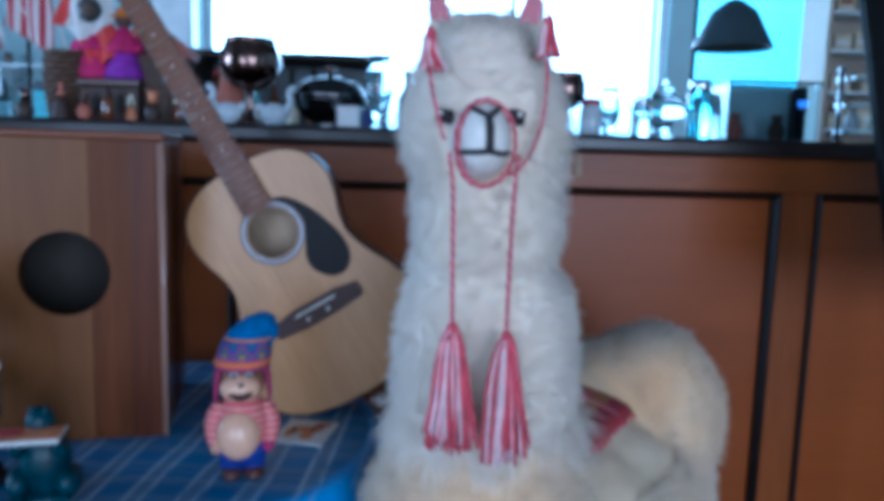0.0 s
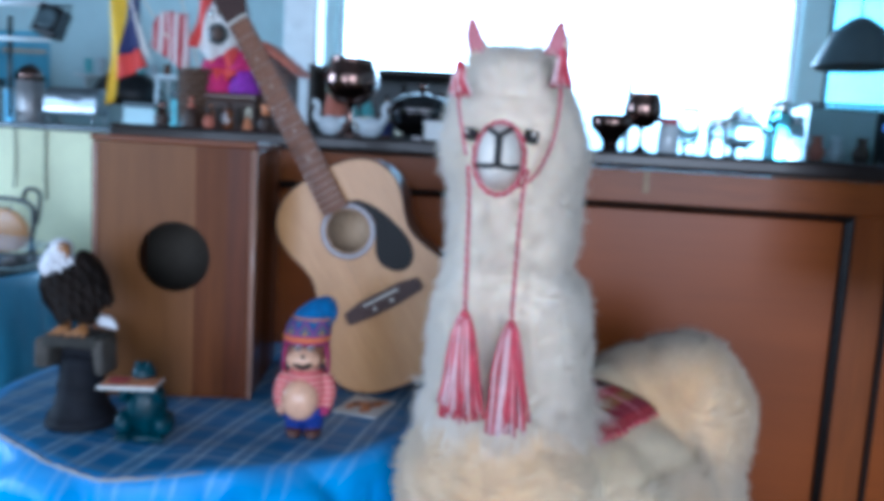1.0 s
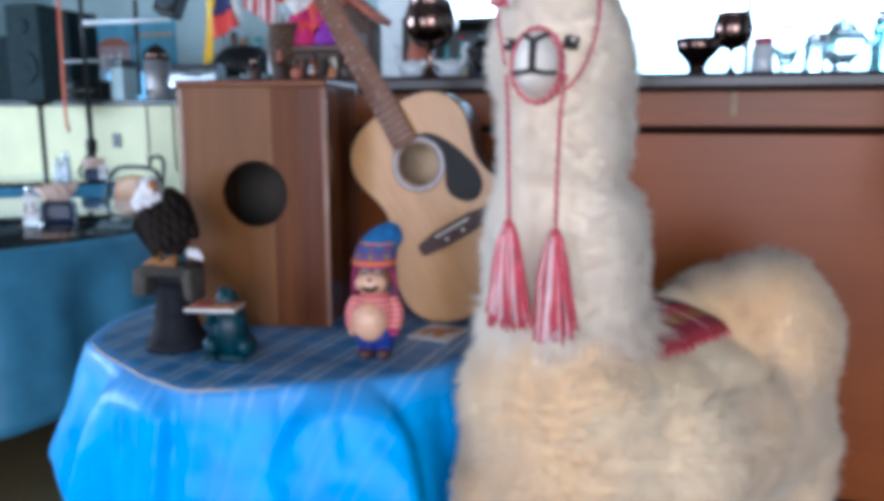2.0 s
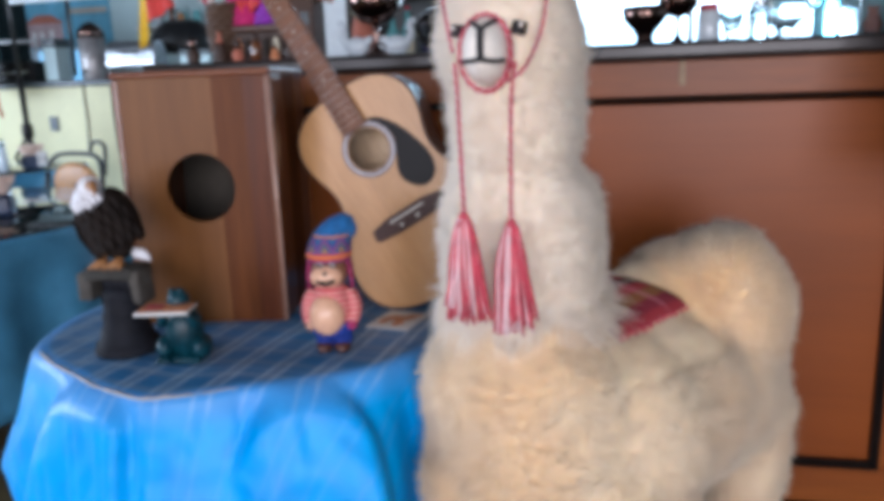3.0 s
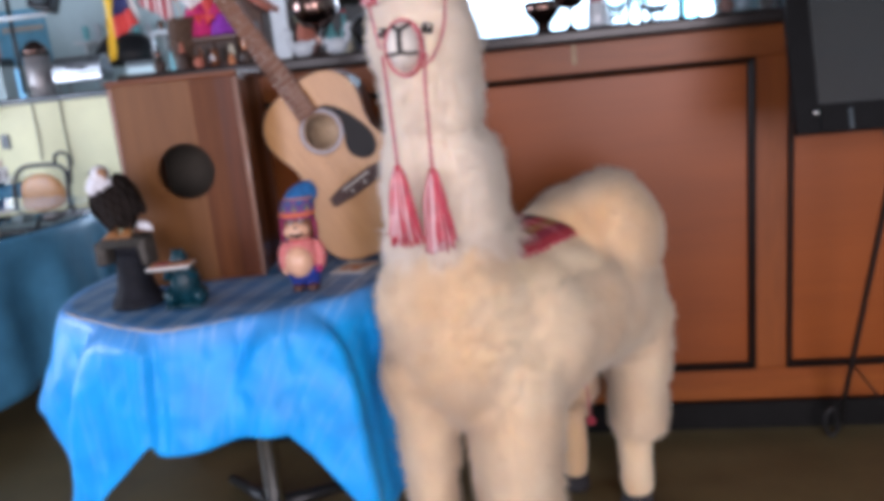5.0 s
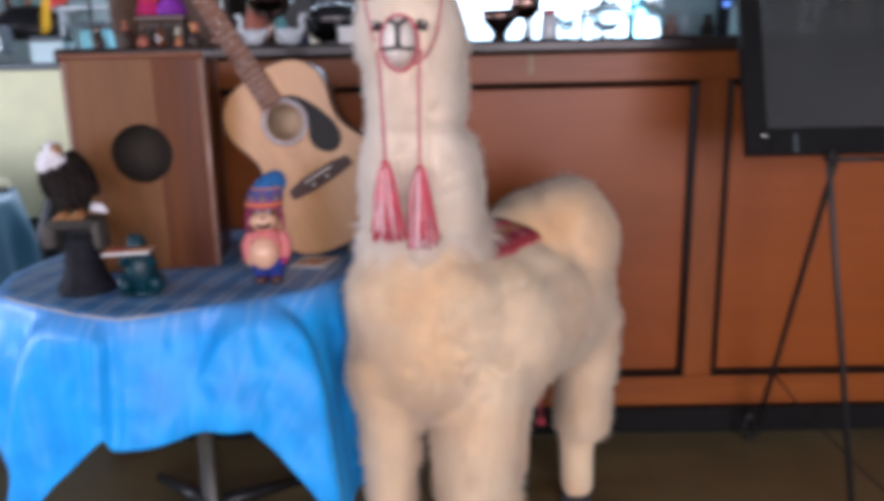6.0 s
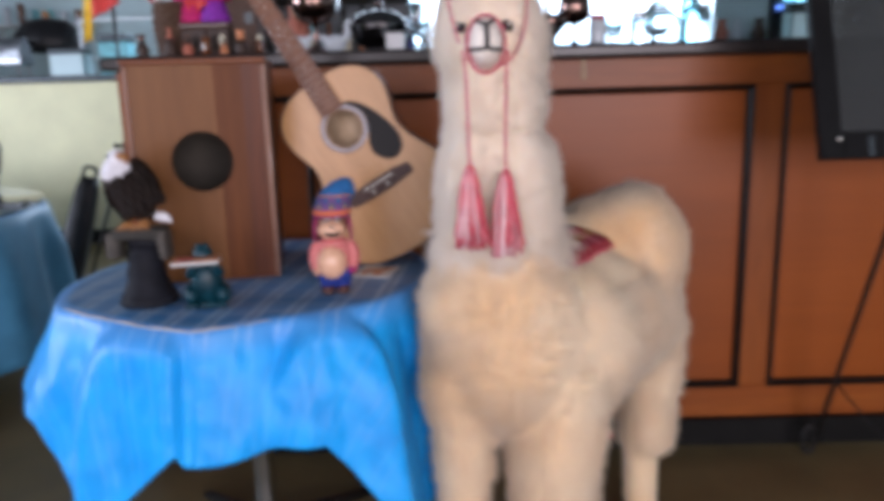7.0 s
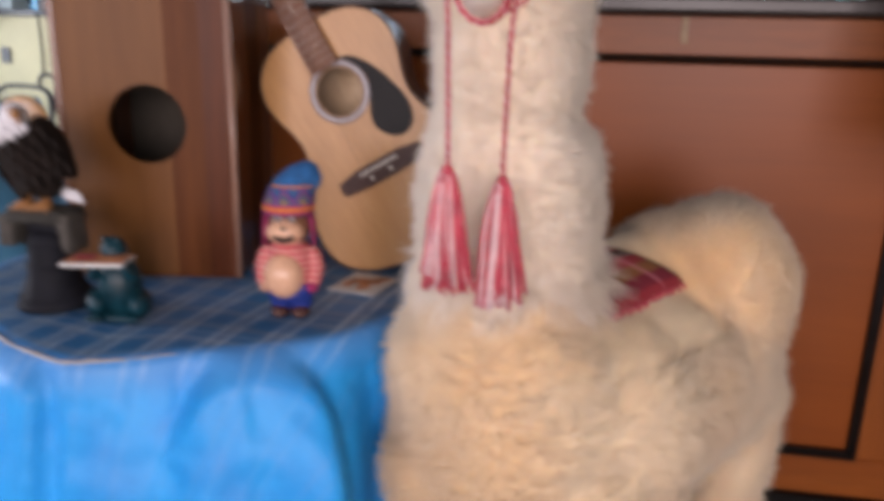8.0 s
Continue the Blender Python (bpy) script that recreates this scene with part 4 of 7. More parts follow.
# ---- guitar ----
def build_guitar():
    r = Vector((0.848, 0.0, 0.53)).normalized()
    u = Vector((-0.515, 0.045, 0.855)).normalized()
    r = (r - u * r.dot(u)).normalized()
    nrm = r.cross(u)
    g = new("acoustic_guitar")
    g.empty_display_size = 0.05
    m = Matrix((r, u, nrm)).transposed().to_4x4()
    m.translation = (0.250, 1.846, 1.069)
    g.matrix_world = m
    tagged(g, "acoustic guitar with pale spruce top and black pickguard", "guitar")
    ctrl = [(0.134, 0.0), (0.133, 0.045), (0.122, 0.088), (0.095, 0.122), (0.055, 0.138), (0.015, 0.134), (-0.025, 0.121), (-0.06, 0.117), (-0.10, 0.129), (-0.15, 0.156), (-0.20, 0.174), (-0.25, 0.176), (-0.29, 0.157), (-0.318, 0.118), (-0.333, 0.06), (-0.337, 0.0)]
    right = [(p.y, p.x) for p in curve_pts([(a, b, 0) for a, b in ctrl], 5)]
    outline = right + [(-x, y) for x, y in right[-2:0:-1]]
    n = len(outline)

    def inset(k):
        return [(x * (1 - k / 0.16), (y + 0.1) * (1 - k / 0.23) - 0.1) for x, y in outline]

    # top with the sound hole open, as a ring of quads
    hr = 0.044
    bm = bmnew()
    outer = inset(0.001)
    ang = [math.atan2(y, x) for x, y in outer]
    ri = [(hr * math.cos(a), hr * math.sin(a)) for a in ang]
    ra = [(0.058 * math.cos(a), 0.058 * math.sin(a)) for a in ang]
    rings = [[(x, y, -0.0035) for x, y in ri], [(x, y, 0.0) for x, y in ri], [(x, y, 0.0) for x, y in ra], [(x, y, 0.0) for x, y in outer], [(x, y, -0.003) for x, y in outer]]
    add_loft(bm, rings, 0, True, False)
    for f in bm.faces:
        f.smooth = False
    part("soundboard", bm, M["spruce"], g, "pale spruce soundboard")
    bm = bmnew()
    add_loft(bm, [[(x, y, -0.001) for x, y in inset(0.0)], [(x, y, -0.004) for x, y in inset(-0.001)], [(x, y, -0.095) for x, y in inset(-0.001)], [(x, y, -0.098) for x, y in inset(0.003)]], 0, True, False)
    back = [bm.verts.new((x, y, -0.098)) for x, y in inset(0.003)]
    bm.faces.new(back)
    part("ribs_and_back", bm, M["guitar_side"], g, "dark glossy sides and back")
    # added disc whose pale colour paints light on the inner back
    bm = bmnew()
    add_lathe(bm, [(0.085, 0.0), (0.085, 0.002)], (0, 0, -0.094), 0, 32)
    part("inner_back", bm, M["inner_wood"], g, "inner back disc under the sound hole, coloured pale as if lit")
    bm = bmnew()
    add_loft(bm, [[(x, y, -0.0035) for x, y in inset(-0.0013)], [(x, y, 0.0004) for x, y in inset(-0.0013)], [(x, y, 0.0006) for x, y in inset(0.002)], [(x, y, -0.0005) for x, y in inset(0.0022)]], 0, True, False)
    part("binding", bm, M["bridge"], g)
    for k, (a, b, mt) in enumerate(((0.046, 0.0485, "rosette_dark"), (0.0485, 0.0555, "rosette"), (0.0555, 0.058, "rosette_dark"))):
        bm = bmnew()
        circ = lambda q, z: [(q * math.cos(2 * math.pi * j / 64), q * math.sin(2 * math.pi * j / 64), z) for j in range(64)]
        add_loft(bm, [circ(a, 0.0), circ(a, 0.0014), circ(b, 0.0014), circ(b, 0.0)], 0, True, False)
        part("rosette_ring", bm, M[mt], g)
    # pickguard
    bm = bmnew()
    pg = [(0.020, 0.056), (0.050, 0.046), (0.078, 0.012), (0.098, -0.035), (0.106, -0.075), (0.098, -0.108), (0.074, -0.124), (0.048, -0.116), (0.030, -0.092), (0.030, -0.066), (0.044, -0.040), (0.057, -0.014), (0.058, 0.008), (0.050, 0.030), (0.036, 0.046)]
    pg = [(p.x, p.y) for p in curve_pts([(x, y, 0) for x, y in pg + pg[:1]], 4)][:-1]
    add_prism(bm, pg, 0.0003, 0.0011)
    part("pickguard", bm, M["pickguard"], g, "black pickguard")
    # bridge
    bm = bmnew()
    bo = [(-0.088, -0.170), (-0.082, -0.175), (-0.03, -0.180), (0.03, -0.180), (0.082, -0.175), (0.088, -0.170), (0.086, -0.148), (0.045, -0.140), (-0.045, -0.140), (-0.086, -0.148)]
    add_prism(bm, bo, 0.0003, 0.009)
    br = part("bridge", bm, M["bridge"], g, "dark wooden bridge")
    part("saddle", boxed(((-0.040, -0.153, 0.009), (0.040, -0.1495, 0.0125))), M["ivory"], br)
    for x in (-0.022, 0.018):
        bm = bmnew()
        add_ball(bm, (x, -0.166, 0.009), (0.0038, 0.0038, 0.003), 0, 10, 6)
        part("bridge_dot", bm, M["ivory"], br)
    # neck and fretboard
    bm = bmnew()
    rings = []
    for y, w, dp in ((0.118, 0.028, 0.05), (0.15, 0.0275, 0.03), (0.2, 0.027, 0.022), (0.35, 0.0245, 0.02), (0.478, 0.0222, 0.019)):
        rings.append([(w * math.cos(math.radians(a)), y, 0.0085 - dp * math.sin(math.radians(a))) for a in range(0, 181, 15)])
    add_loft(bm, rings, 0, True, True)
    part("neck", bm, M["guitar_side"], g)
    bm = bmnew()
    rings = []
    for y, w in ((0.047, 0.029), (0.2, 0.0272), (0.478, 0.0225)):
        rings.append([(-w, y, 0.0088), (-w + 0.001, y, 0.0145), (0, y, 0.0155), (w - 0.001, y, 0.0145), (w, y, 0.0088)])
    add_loft(bm, rings, 0, True, True)
    flat(bm.faces)
    fb = part("fretboard", bm, M["rosewood"], g, "brown rosewood fretboard")
    scale, nut_y = 0.645, 0.479
    for k in range(1, 21):
        y = nut_y - scale * (1 - 2 ** (-k / 12))
        if y < 0.05:
            break
        w = 0.0225 + (nut_y - y) / 0.432 * 0.0065 - 0.0008
        bm = bmnew()
        add_tube(bm, [(-w, y, 0.0148), (0, y, 0.0158), (w, y, 0.0148)], 0.0011, 0, 6)
        part("fret", bm, M["fret"], fb)
    for k in (3, 5, 7, 9, 12):
        y = nut_y - scale * (1 - 2 ** (-(k - 0.5) / 12))
        bm = bmnew()
        add_lathe(bm, [(0.0022, 0.0150), (0.0022, 0.0160)], (0, y, 0), 0, 12)
        part("inlay_dot", bm, M["ivory"], fb)
    part("nut", boxed(((-0.0225, 0.4795, 0.008), (0.0225, 0.484, 0.019)), bevel=0.001), M["ivory"], g)
    bm = bmnew()
    hs = [(-0.024, 0.0), (-0.031, 0.03), (-0.034, 0.17), (-0.02, 0.19), (0.02, 0.19), (0.034, 0.17), (0.031, 0.03), (0.024, 0.0)]
    fs = add_prism(bm, hs, -0.014, 0.0)
    bmesh.ops.transform(bm, matrix=Matrix.Translation((0, 0.4845, 0.012)) @ Matrix.Rotation(radians(-13), 4, "X"), verts=bm.verts)
    hd = part("headstock", bm, M["bridge"], g)
    for s in (-1, 1):
        for k in range(3):
            bm = bmnew()
            y = 0.53 + 0.05 * k
            z = 0.002 - 0.0115 * (k + 1)
            add_tube(bm, [(s * 0.031, y, z - 0.008), (s * 0.045, y, z - 0.008)], 0.003, 0, 8)
            add_ball(bm, (s * 0.05, y, z - 0.008), (0.006, 0.009, 0.004), 0, 10, 6)
            part("tuning_peg", bm, M["nickel"], hd)
    for k in range(6):
        f = (k - 2.5) / 2.5
        bm = bmnew()
        add_tube(bm, [(f * 0.028, -0.152, 0.0135), (f * 0.0185, 0.481, 0.0195)], 0.0002 + 0.00005 * (5 - k), 0, 4)
        part("string", bm, M["nickel"], g)


build_guitar()


# ---- stuffed llama ----
def oval(c, rx, ry, z, n=20):
    return [(c[0] + rx * math.cos(2 * math.pi * j / n), c[1] + ry * math.sin(2 * math.pi * j / n), z) for j in range(n)]


def llama_core():
    """The smooth stuffed form: neck, head, trunk and legs run together into one skin."""
    bm = bmnew()
    spine = [(0.606, 1.530, 0.72, 0.150, 0.140), (0.598, 1.520, 0.80, 0.132, 0.135), (0.596, 1.508, 0.88, 0.121, 0.128), (0.596, 1.500, 0.95, 0.118, 0.122), (0.5985, 1.494, 1.00, 0.1145, 0.116),
             (0.600, 1.492, 1.045, 0.107, 0.112), (0.588, 1.492, 1.074, 0.086, 0.099), (0.593, 1.492, 1.10, 0.092, 0.104), (0.595, 1.492, 1.140, 0.094, 0.103), (0.595, 1.491, 1.175, 0.087, 0.100), (0.585, 1.490, 1.215, 0.102, 0.106),
             (0.583, 1.490, 1.255, 0.104, 0.104), (0.583, 1.490, 1.295, 0.096, 0.098), (0.580, 1.492, 1.335, 0.082, 0.086), (0.580, 1.494, 1.37, 0.062, 0.066), (0.580, 1.495, 1.392, 0.030, 0.034)]
    add_loft(bm, [oval((x, y), rx, ry, z) for x, y, z, rx, ry in spine])
    for c, r in (((0.618, 1.515, 0.635), (0.178, 0.176, 0.188)), ((0.745, 1.560, 0.625), (0.150, 0.155, 0.172)), ((0.640, 1.535, 0.71), (0.155, 0.155, 0.14)), ((0.70, 1.60, 0.645), (0.180, 0.178, 0.172)), ((0.755, 1.685, 0.655), (0.178, 0.172, 0.172)), ((0.785, 1.735, 0.70), (0.105, 0.11, 0.165)), ((0.865, 1.79, 0.69), (0.150, 0.145, 0.197)), ((0.825, 1.70, 0.630), (0.155, 0.140, 0.158)), ((0.775, 1.64, 0.640), (0.24, 0.172, 0.165)), ((0.90, 1.745, 0.635), (0.125, 0.125, 0.165)), ((0.622, 1.485, 0.555), (0.140, 0.110, 0.095)), ((0.604, 1.50, 0.72), (0.166, 0.150, 0.14)),
                 ((0.938, 1.805, 0.762), (0.124, 0.140, 0.156)), ((0.955, 1.835, 0.60), (0.106, 0.125, 0.17)), ((0.86, 1.90, 0.62), (0.10, 0.11, 0.15))):
        add_ball(bm, c, r, 0, 24, 16, Matrix.Rotation(radians(45), 3, "Z") if r[0] > 0.2 else None)
    legs = [[(0.524, 1.470, 0.60, 0.092), (0.517, 1.458, 0.46, 0.058), (0.515, 1.450, 0.30, 0.046), (0.515, 1.450, 0.15, 0.045), (0.515, 1.448, 0.035, 0.045)],
            [(0.712, 1.480, 0.60, 0.115), (0.708, 1.462, 0.46, 0.096), (0.704, 1.458, 0.30, 0.084), (0.703, 1.455, 0.15, 0.078), (0.703, 1.452, 0.035, 0.070)],
            [(0.985, 1.865, 0.58, 0.105), (1.000, 1.865, 0.42, 0.078), (1.003, 1.862, 0.30, 0.066), (1.003, 1.860, 0.215, 0.060)],
            [(0.850, 1.930, 0.56, 0.095), (0.842, 1.950, 0.40, 0.066), (0.836, 1.955, 0.28, 0.054)]]
    for leg in legs:
        add_loft(bm, [oval((x, y), r, r, z, 16) for x, y, z, r in leg])
    # clipped lower hind legs
    for x, y, r, z1 in ((0.990, 1.860, 0.044, 0.235), (0.832, 1.957, 0.037, 0.31)):
        add_loft(bm, [oval((x, y), r, r, z, 14) for z in (0.035, 0.1, 0.18, z1)])
    for s in (-1, 1):
        x = 0.580 + s * 0.055
        add_loft(bm, [oval((x, 1.497), 0.024, 0.016, 1.345, 10), oval((x + s * 0.006, 1.495), 0.024, 0.014, 1.390, 10), oval((x + s * 0.010, 1.492), 0.016, 0.010, 1.420, 10), oval((x + s * 0.010, 1.49), 0.004, 0.004, 1.446, 10)])
    me = mesh_from("core", bm, M["wool_cream"])
    ob = new("core", me)
    rm = ob.modifiers.new("skin", "REMESH")
    rm.mode, rm.voxel_size, rm.use_smooth_shade = "VOXEL", 0.011, True
    sm = ob.modifiers.new("soften", "SMOOTH")
    sm.factor, sm.iterations = 0.6, 9
    dg = bpy.context.evaluated_depsgraph_get()
    out = bpy.data.meshes.new_from_object(ob.evaluated_get(dg))
    bpy.data.objects.remove(ob)
    bpy.data.meshes.remove(me)
    return out


def build_llama():
    rng = np.random.default_rng(7)
    core = llama_core()
    nv = len(core.vertices)
    co = np.empty(nv * 3)
    core.vertices.foreach_get("co", co)
    co = co.reshape(-1, 3)
    core.calc_loop_triangles()
    tri = np.empty(len(core.loop_triangles) * 3, dtype=int)
    core.loop_triangles.foreach_get("vertices", tri)
    tri = tri.reshape(-1, 3)
    # soft lumps of stuffing
    vn = np.empty(nv * 3)
    core.vertices.foreach_get("normal", vn)
    vn = vn.reshape(-1, 3)
    lump = np.array([noise.noise(Vector(p) * 9) * 0.007 + noise.noise(Vector(p) * 24) * 0.0014 for p in co])
    co = co + vn * (lump[:, None] - 0.001)

    def is_white(p):
        ax = np.hypot(p[:, 0] - 0.59, p[:, 1] - 1.50)
        edge = 0.838 + 0.012 * np.sin(p[:, 0] * 60) + np.maximum(0, p[:, 1] - 1.52) * 0.5
        return (p[:, 2] > edge) & (ax < 0.30)

    cent = co[tri].mean(axis=1)
    e1, e2 = co[tri[:, 1]] - co[tri[:, 0]], co[tri[:, 2]] - co[tri[:, 0]]
    cr = np.cross(e1, e2)
    area = np.linalg.norm(cr, axis=1) / 2
    fn = cr / (2 * area[:, None] + 1e-12)
    fmat = is_white(cent).astype(int)

    # tufts: roots spread over the skin, each strand a thin tapered three sided thread
    count = 190000
    pick = rng.choice(len(tri), count, p=area / area.sum())
    a, b = rng.random(count), rng.random(count)
    sw = a + b > 1
    a[sw], b[sw] = 1 - a[sw], 1 - b[sw]
    root = co[tri[pick, 0]] + e1[pick] * a[:, None] + e2[pick] * b[:, None]
    nor = fn[pick]
    vx = np.floor((root + 0.012 * np.sin(root[:, [1, 2, 0]] * 55)) / 0.026).astype(int)
    h = ((vx[:, 0] * 73856093) ^ (vx[:, 1] * 19349663) ^ (vx[:, 2] * 83492791)) % 4096
    table = rng.normal(0, 1, (4096, 3))
    white = is_white(root)
    muzzle = np.linalg.norm((root - np.array([0.568, 1.38, 1.235])) / np.array([0.050, 0.090, 0.058]), axis=1) < 1.0
    shorn = ((root[:, 2] < 0.225) & (root[:, 1] > 1.7))
    keep = ~muzzle
    root, nor, h, white, shorn = root[keep], nor[keep], h[keep], white[keep], shorn[keep]
    n = len(root)
    length = np.where(white, 0.017, 0.0185) * rng.uniform(0.5, 1.35, n) * (1 + 0.22 * np.clip(table[h, 0], -1.5, 1.5))
    length[shorn] *= 0.22
    fringe = white & (root[:, 2] < 0.880)
    length[fringe] *= 2.3
    hide = (np.abs((root[:, 0] - 0.76) * 0.75 - (root[:, 1] - 1.64) * 0.66) < 0.15) & (np.abs((root[:, 0] - 0.75) * 0.66 + (root[:, 1] - 1.61) * 0.75) < 0.14) & (root[:, 2] > 0.74)
    length[hide & ~white] *= 0.2
    down = np.array([0, 0, -1.0])
    droop = np.where(fringe, 1.1, np.where(white, 0.25, 0.16))
    clump = np.where(fringe, 0.42, np.where(white, 0.06, 0.05))
    way = nor + down * droop[:, None] + table[h] * clump[:, None] + rng.normal(0, 0.28, (n, 3))
    way /= np.linalg.norm(way, axis=1)[:, None]
    bend = nor * 0.5 + down * np.where(fringe, 0.5, 0.22)[:, None] + table[(h * 7 + 3) % 4096] * clump[:, None] * 1.4 + rng.normal(0, 0.22, (n, 3))
    side = np.cross(way, rng.normal(0, 1, (n, 3)))
    side /= np.linalg.norm(side, axis=1)[:, None] + 1e-9
    over = np.cross(way, side)
    w = np.where(white, 0.0006, 0.00065) * rng.uniform(0.7, 1.3, n)
    p0 = root - nor * 0.002
    p1 = root + way * (length * 0.55)[:, None]
    p2 = p1 + (way * 0.6 + bend * 0.55) * (length * 0.5)[:, None]
    ring = [(side * math.cos(q) + over * math.sin(q)) * w[:, None] for q in (0.0, 2.0944, 4.1888)]
    verts = np.stack([p0 + r for r in ring] + [p1 + r * 0.8 for r in ring] + [p2], axis=1).reshape(-1, 3)
    PER = 7
    k = np.arange(n) * PER + nv
    quads = np.concatenate([np.stack([k + i, k + j, k + 3 + j, k + 3 + i], axis=1) for i, j in ((0, 1), (1, 2), (2, 0))])
    tips = np.concatenate([np.stack([k + 3 + i, k + 3 + j, k + 6], axis=1) for i, j in ((0, 1), (1, 2), (2, 0))])

    # muzzle, stitched face, eyes, hooves
    bm = bmnew()
    add_ball(bm, (0.572, 1.405, 1.226), (0.035, 0.090, 0.047), 2, 24, 16)

    def on_face(x, z, lift=0.0012):
        x = 0.572 + (x - 0.572) * 0.86
        q = 1 - ((x - 0.572) / 0.037) ** 2 - ((z - 1.226) / 0.048) ** 2
        return (x, 1.405 - 0.090 * math.sqrt(max(q, 0.02)) - lift, z)

    def stitch(pts, r=0.0033):
        line = curve_pts([(x, 0, z) for x, z in pts], 5)
        add_tube(bm, [on_face(p.x, p.z) for p in line], r, 3, 6)

    stitch([(0.572, 1.252), (0.573, 1.236), (0.573, 1.213)], 0.0050)
    stitch([(0.553, 1.262), (0.563, 1.256), (0.572, 1.252), (0.581, 1.256), (0.591, 1.263)])
    stitch([(0.541, 1.212), (0.556, 1.212), (0.573, 1.213), (0.589, 1.211), (0.602, 1.212)])
    for s in (-1, 1):
        c = Vector((0.569 + (0.044 if s > 0 else -0.040), 1.396 if s > 0 else 1.408, 1.254))
        rot = Matrix.Rotation(radians(s * 36), 3, "Z") @ Matrix.Rotation(radians(12), 3, "Y")
        r = bmesh.ops.create_cube(bm, size=1.0)
        for v in r["verts"]:
            v.co = c + rot @ Vector((v.co.x * 0.016, v.co.y * 0.012, v.co.z * 0.016))
        setmat({f for v in r["verts"] for f in v.link_faces}, 3)
        # little white bead modelled as the eye's glint
        add_ball(bm, c + rot @ Vector((-0.002, -0.007, 0.003)), (0.003, 0.002, 0.003), 2, 8, 6)
        x = 0.580 + s * 0.055
        add_loft(bm, [[(x - 0.012, 1.478, 1.375), (x + 0.012, 1.478, 1.375)], [(x + s * 0.006 - 0.013, 1.478, 1.40), (x + s * 0.006 + 0.013, 1.478, 1.40)], [(x + s * 0.010 - 0.006, 1.480, 1.425), (x + s * 0.010 + 0.006, 1.480, 1.425)]], 4, False, False)
    for x, y, r in ((0.515, 1.445, 0.042), (0.703, 1.449, 0.062), (0.990, 1.857, 0.044), (0.832, 1.954, 0.038)):
        add_lathe(bm, [(r * 0.95, 0.001), (r, 0.012), (r * 0.9, 0.04)], (x, y, 0), 3, 16)
    for v in bm.verts:
        if v.co.z > 1.1:
            v.co += Vector((-0.004, -0.012, 0.010))
    bmesh.ops.recalc_face_normals(bm, faces=bm.faces)
    bm.verts.ensure_lookup_table()
    bm.verts.index_update()
    ev = np.array([v.co[:] for v in bm.verts])
    ef = [[v.index + nv + n * PER for v in f.verts] for f in bm.faces]
    em = [f.material_index for f in bm.faces]
    bm.free()

    me = bpy.data.meshes.new("stuffed_llama")
    pts = np.concatenate([co, verts, ev])
    faces = tri.tolist() + quads.tolist() + tips.tolist() + ef
    me.from_pydata(pts.tolist(), [], faces)
    wm = white.astype(int) + 5
    me.polygons.foreach_set("material_index", np.concatenate([fmat] + [wm] * 6 + [np.array(em)]).astype(int))
    me.polygons.foreach_set("use_smooth", np.ones(len(faces), dtype=bool))
    for key in ("wool_cream", "wool_white", "felt", "yarn_black", "earpink", "strand_cream", "strand_white"):
        me.materials.append(M[key])
    me.update()
    # strands are shaded partly by the skin they grow from, as dense wool is
    me_n = np.empty(len(me.vertices) * 3)
    me.vertices.foreach_get("normal", me_n)
    me_n = me_n.reshape(-1, 3)
    rad = np.stack([r / w[:, None] for r in ring] * 2 + [way], axis=1)
    soft = rad * 0.08 + nor[:, None, :] * 1.0
    soft /= np.linalg.norm(soft, axis=2)[:, :, None] + 1e-9
    me_n[nv:nv + n * PER] = soft.reshape(-1, 3)
    me.normals_split_custom_set_from_vertices(me_n.tolist())
    bpy.data.meshes.remove(core)
    ob = new("stuffed_llama", me)
    tagged(ob, "tall stuffed llama of white and cream wool standing on the floor", "stuffed toy")


build_llama()


# ---- halter with tassels ----
def twisted(bm, path, r, seed=0):
    """A two ply cord: a red strand and a pale one wound round each other."""
    pts = []
    path = [Vector(p) for p in path]
    for i in range(len(path) - 1):
        m = max(2, int((path[i + 1] - path[i]).length / 0.0028))
        pts += [path[i].lerp(path[i + 1], k / m) for k in range(m)]
    pts.append(path[-1])
    fr = frames_along(pts)
    for ply, k in ((0.0, 0), (math.pi, 1)):
        line = [p + s * (r * 0.5 * math.cos(i * 1.5 + ply)) + u * (r * 0.5 * math.sin(i * 1.5 + ply)) for i, (p, s, u) in enumerate(fr)]
        add_tube(bm, line, r * (0.62 if k == 0 else 0.5), k, 5)


def tassel_mesh(top, length, spread, count, seed):
    """Strands bound at the top, red and whitish, hanging in loose uneven tails."""
    rng = random.Random(seed)
    bm = bmnew()
    top = Vector(top)
    for i in range(count):
        a = 2.4 * i
        q = math.sqrt((i + 0.5) / count)
        ex, ey = spread * q * math.cos(a), spread * 0.55 * q * math.sin(a)
        stray = rng.uniform(-0.005, 0.005)
        tip = top + Vector((ex + stray + (0.006 if ex > spread * 0.5 else 0.0), ey, -length * rng.uniform(0.84, 1.04)))
        mid = top + Vector((ex * rng.uniform(0.62, 0.86), ey * 0.8, -length * 0.45))
        line = curve_pts([top + Vector((ex * 0.10, ey * 0.10, 0)), top + Vector((ex * 0.45, ey * 0.5, -length * 0.13)), mid, tip], 3)
        red = (math.floor((ex / spread + 1) * 5.5 + 0.4 * seed) % 2 == 0) or rng.random() < 0.3
        add_tube(bm, line, 0.0019, 0 if red else 1, 5)
    add_lathe(bm, [(0.003, -0.013), (0.0065, -0.011), (0.0065, -0.002), (0.003, 0.003)], top, 0, 12)
    return bm


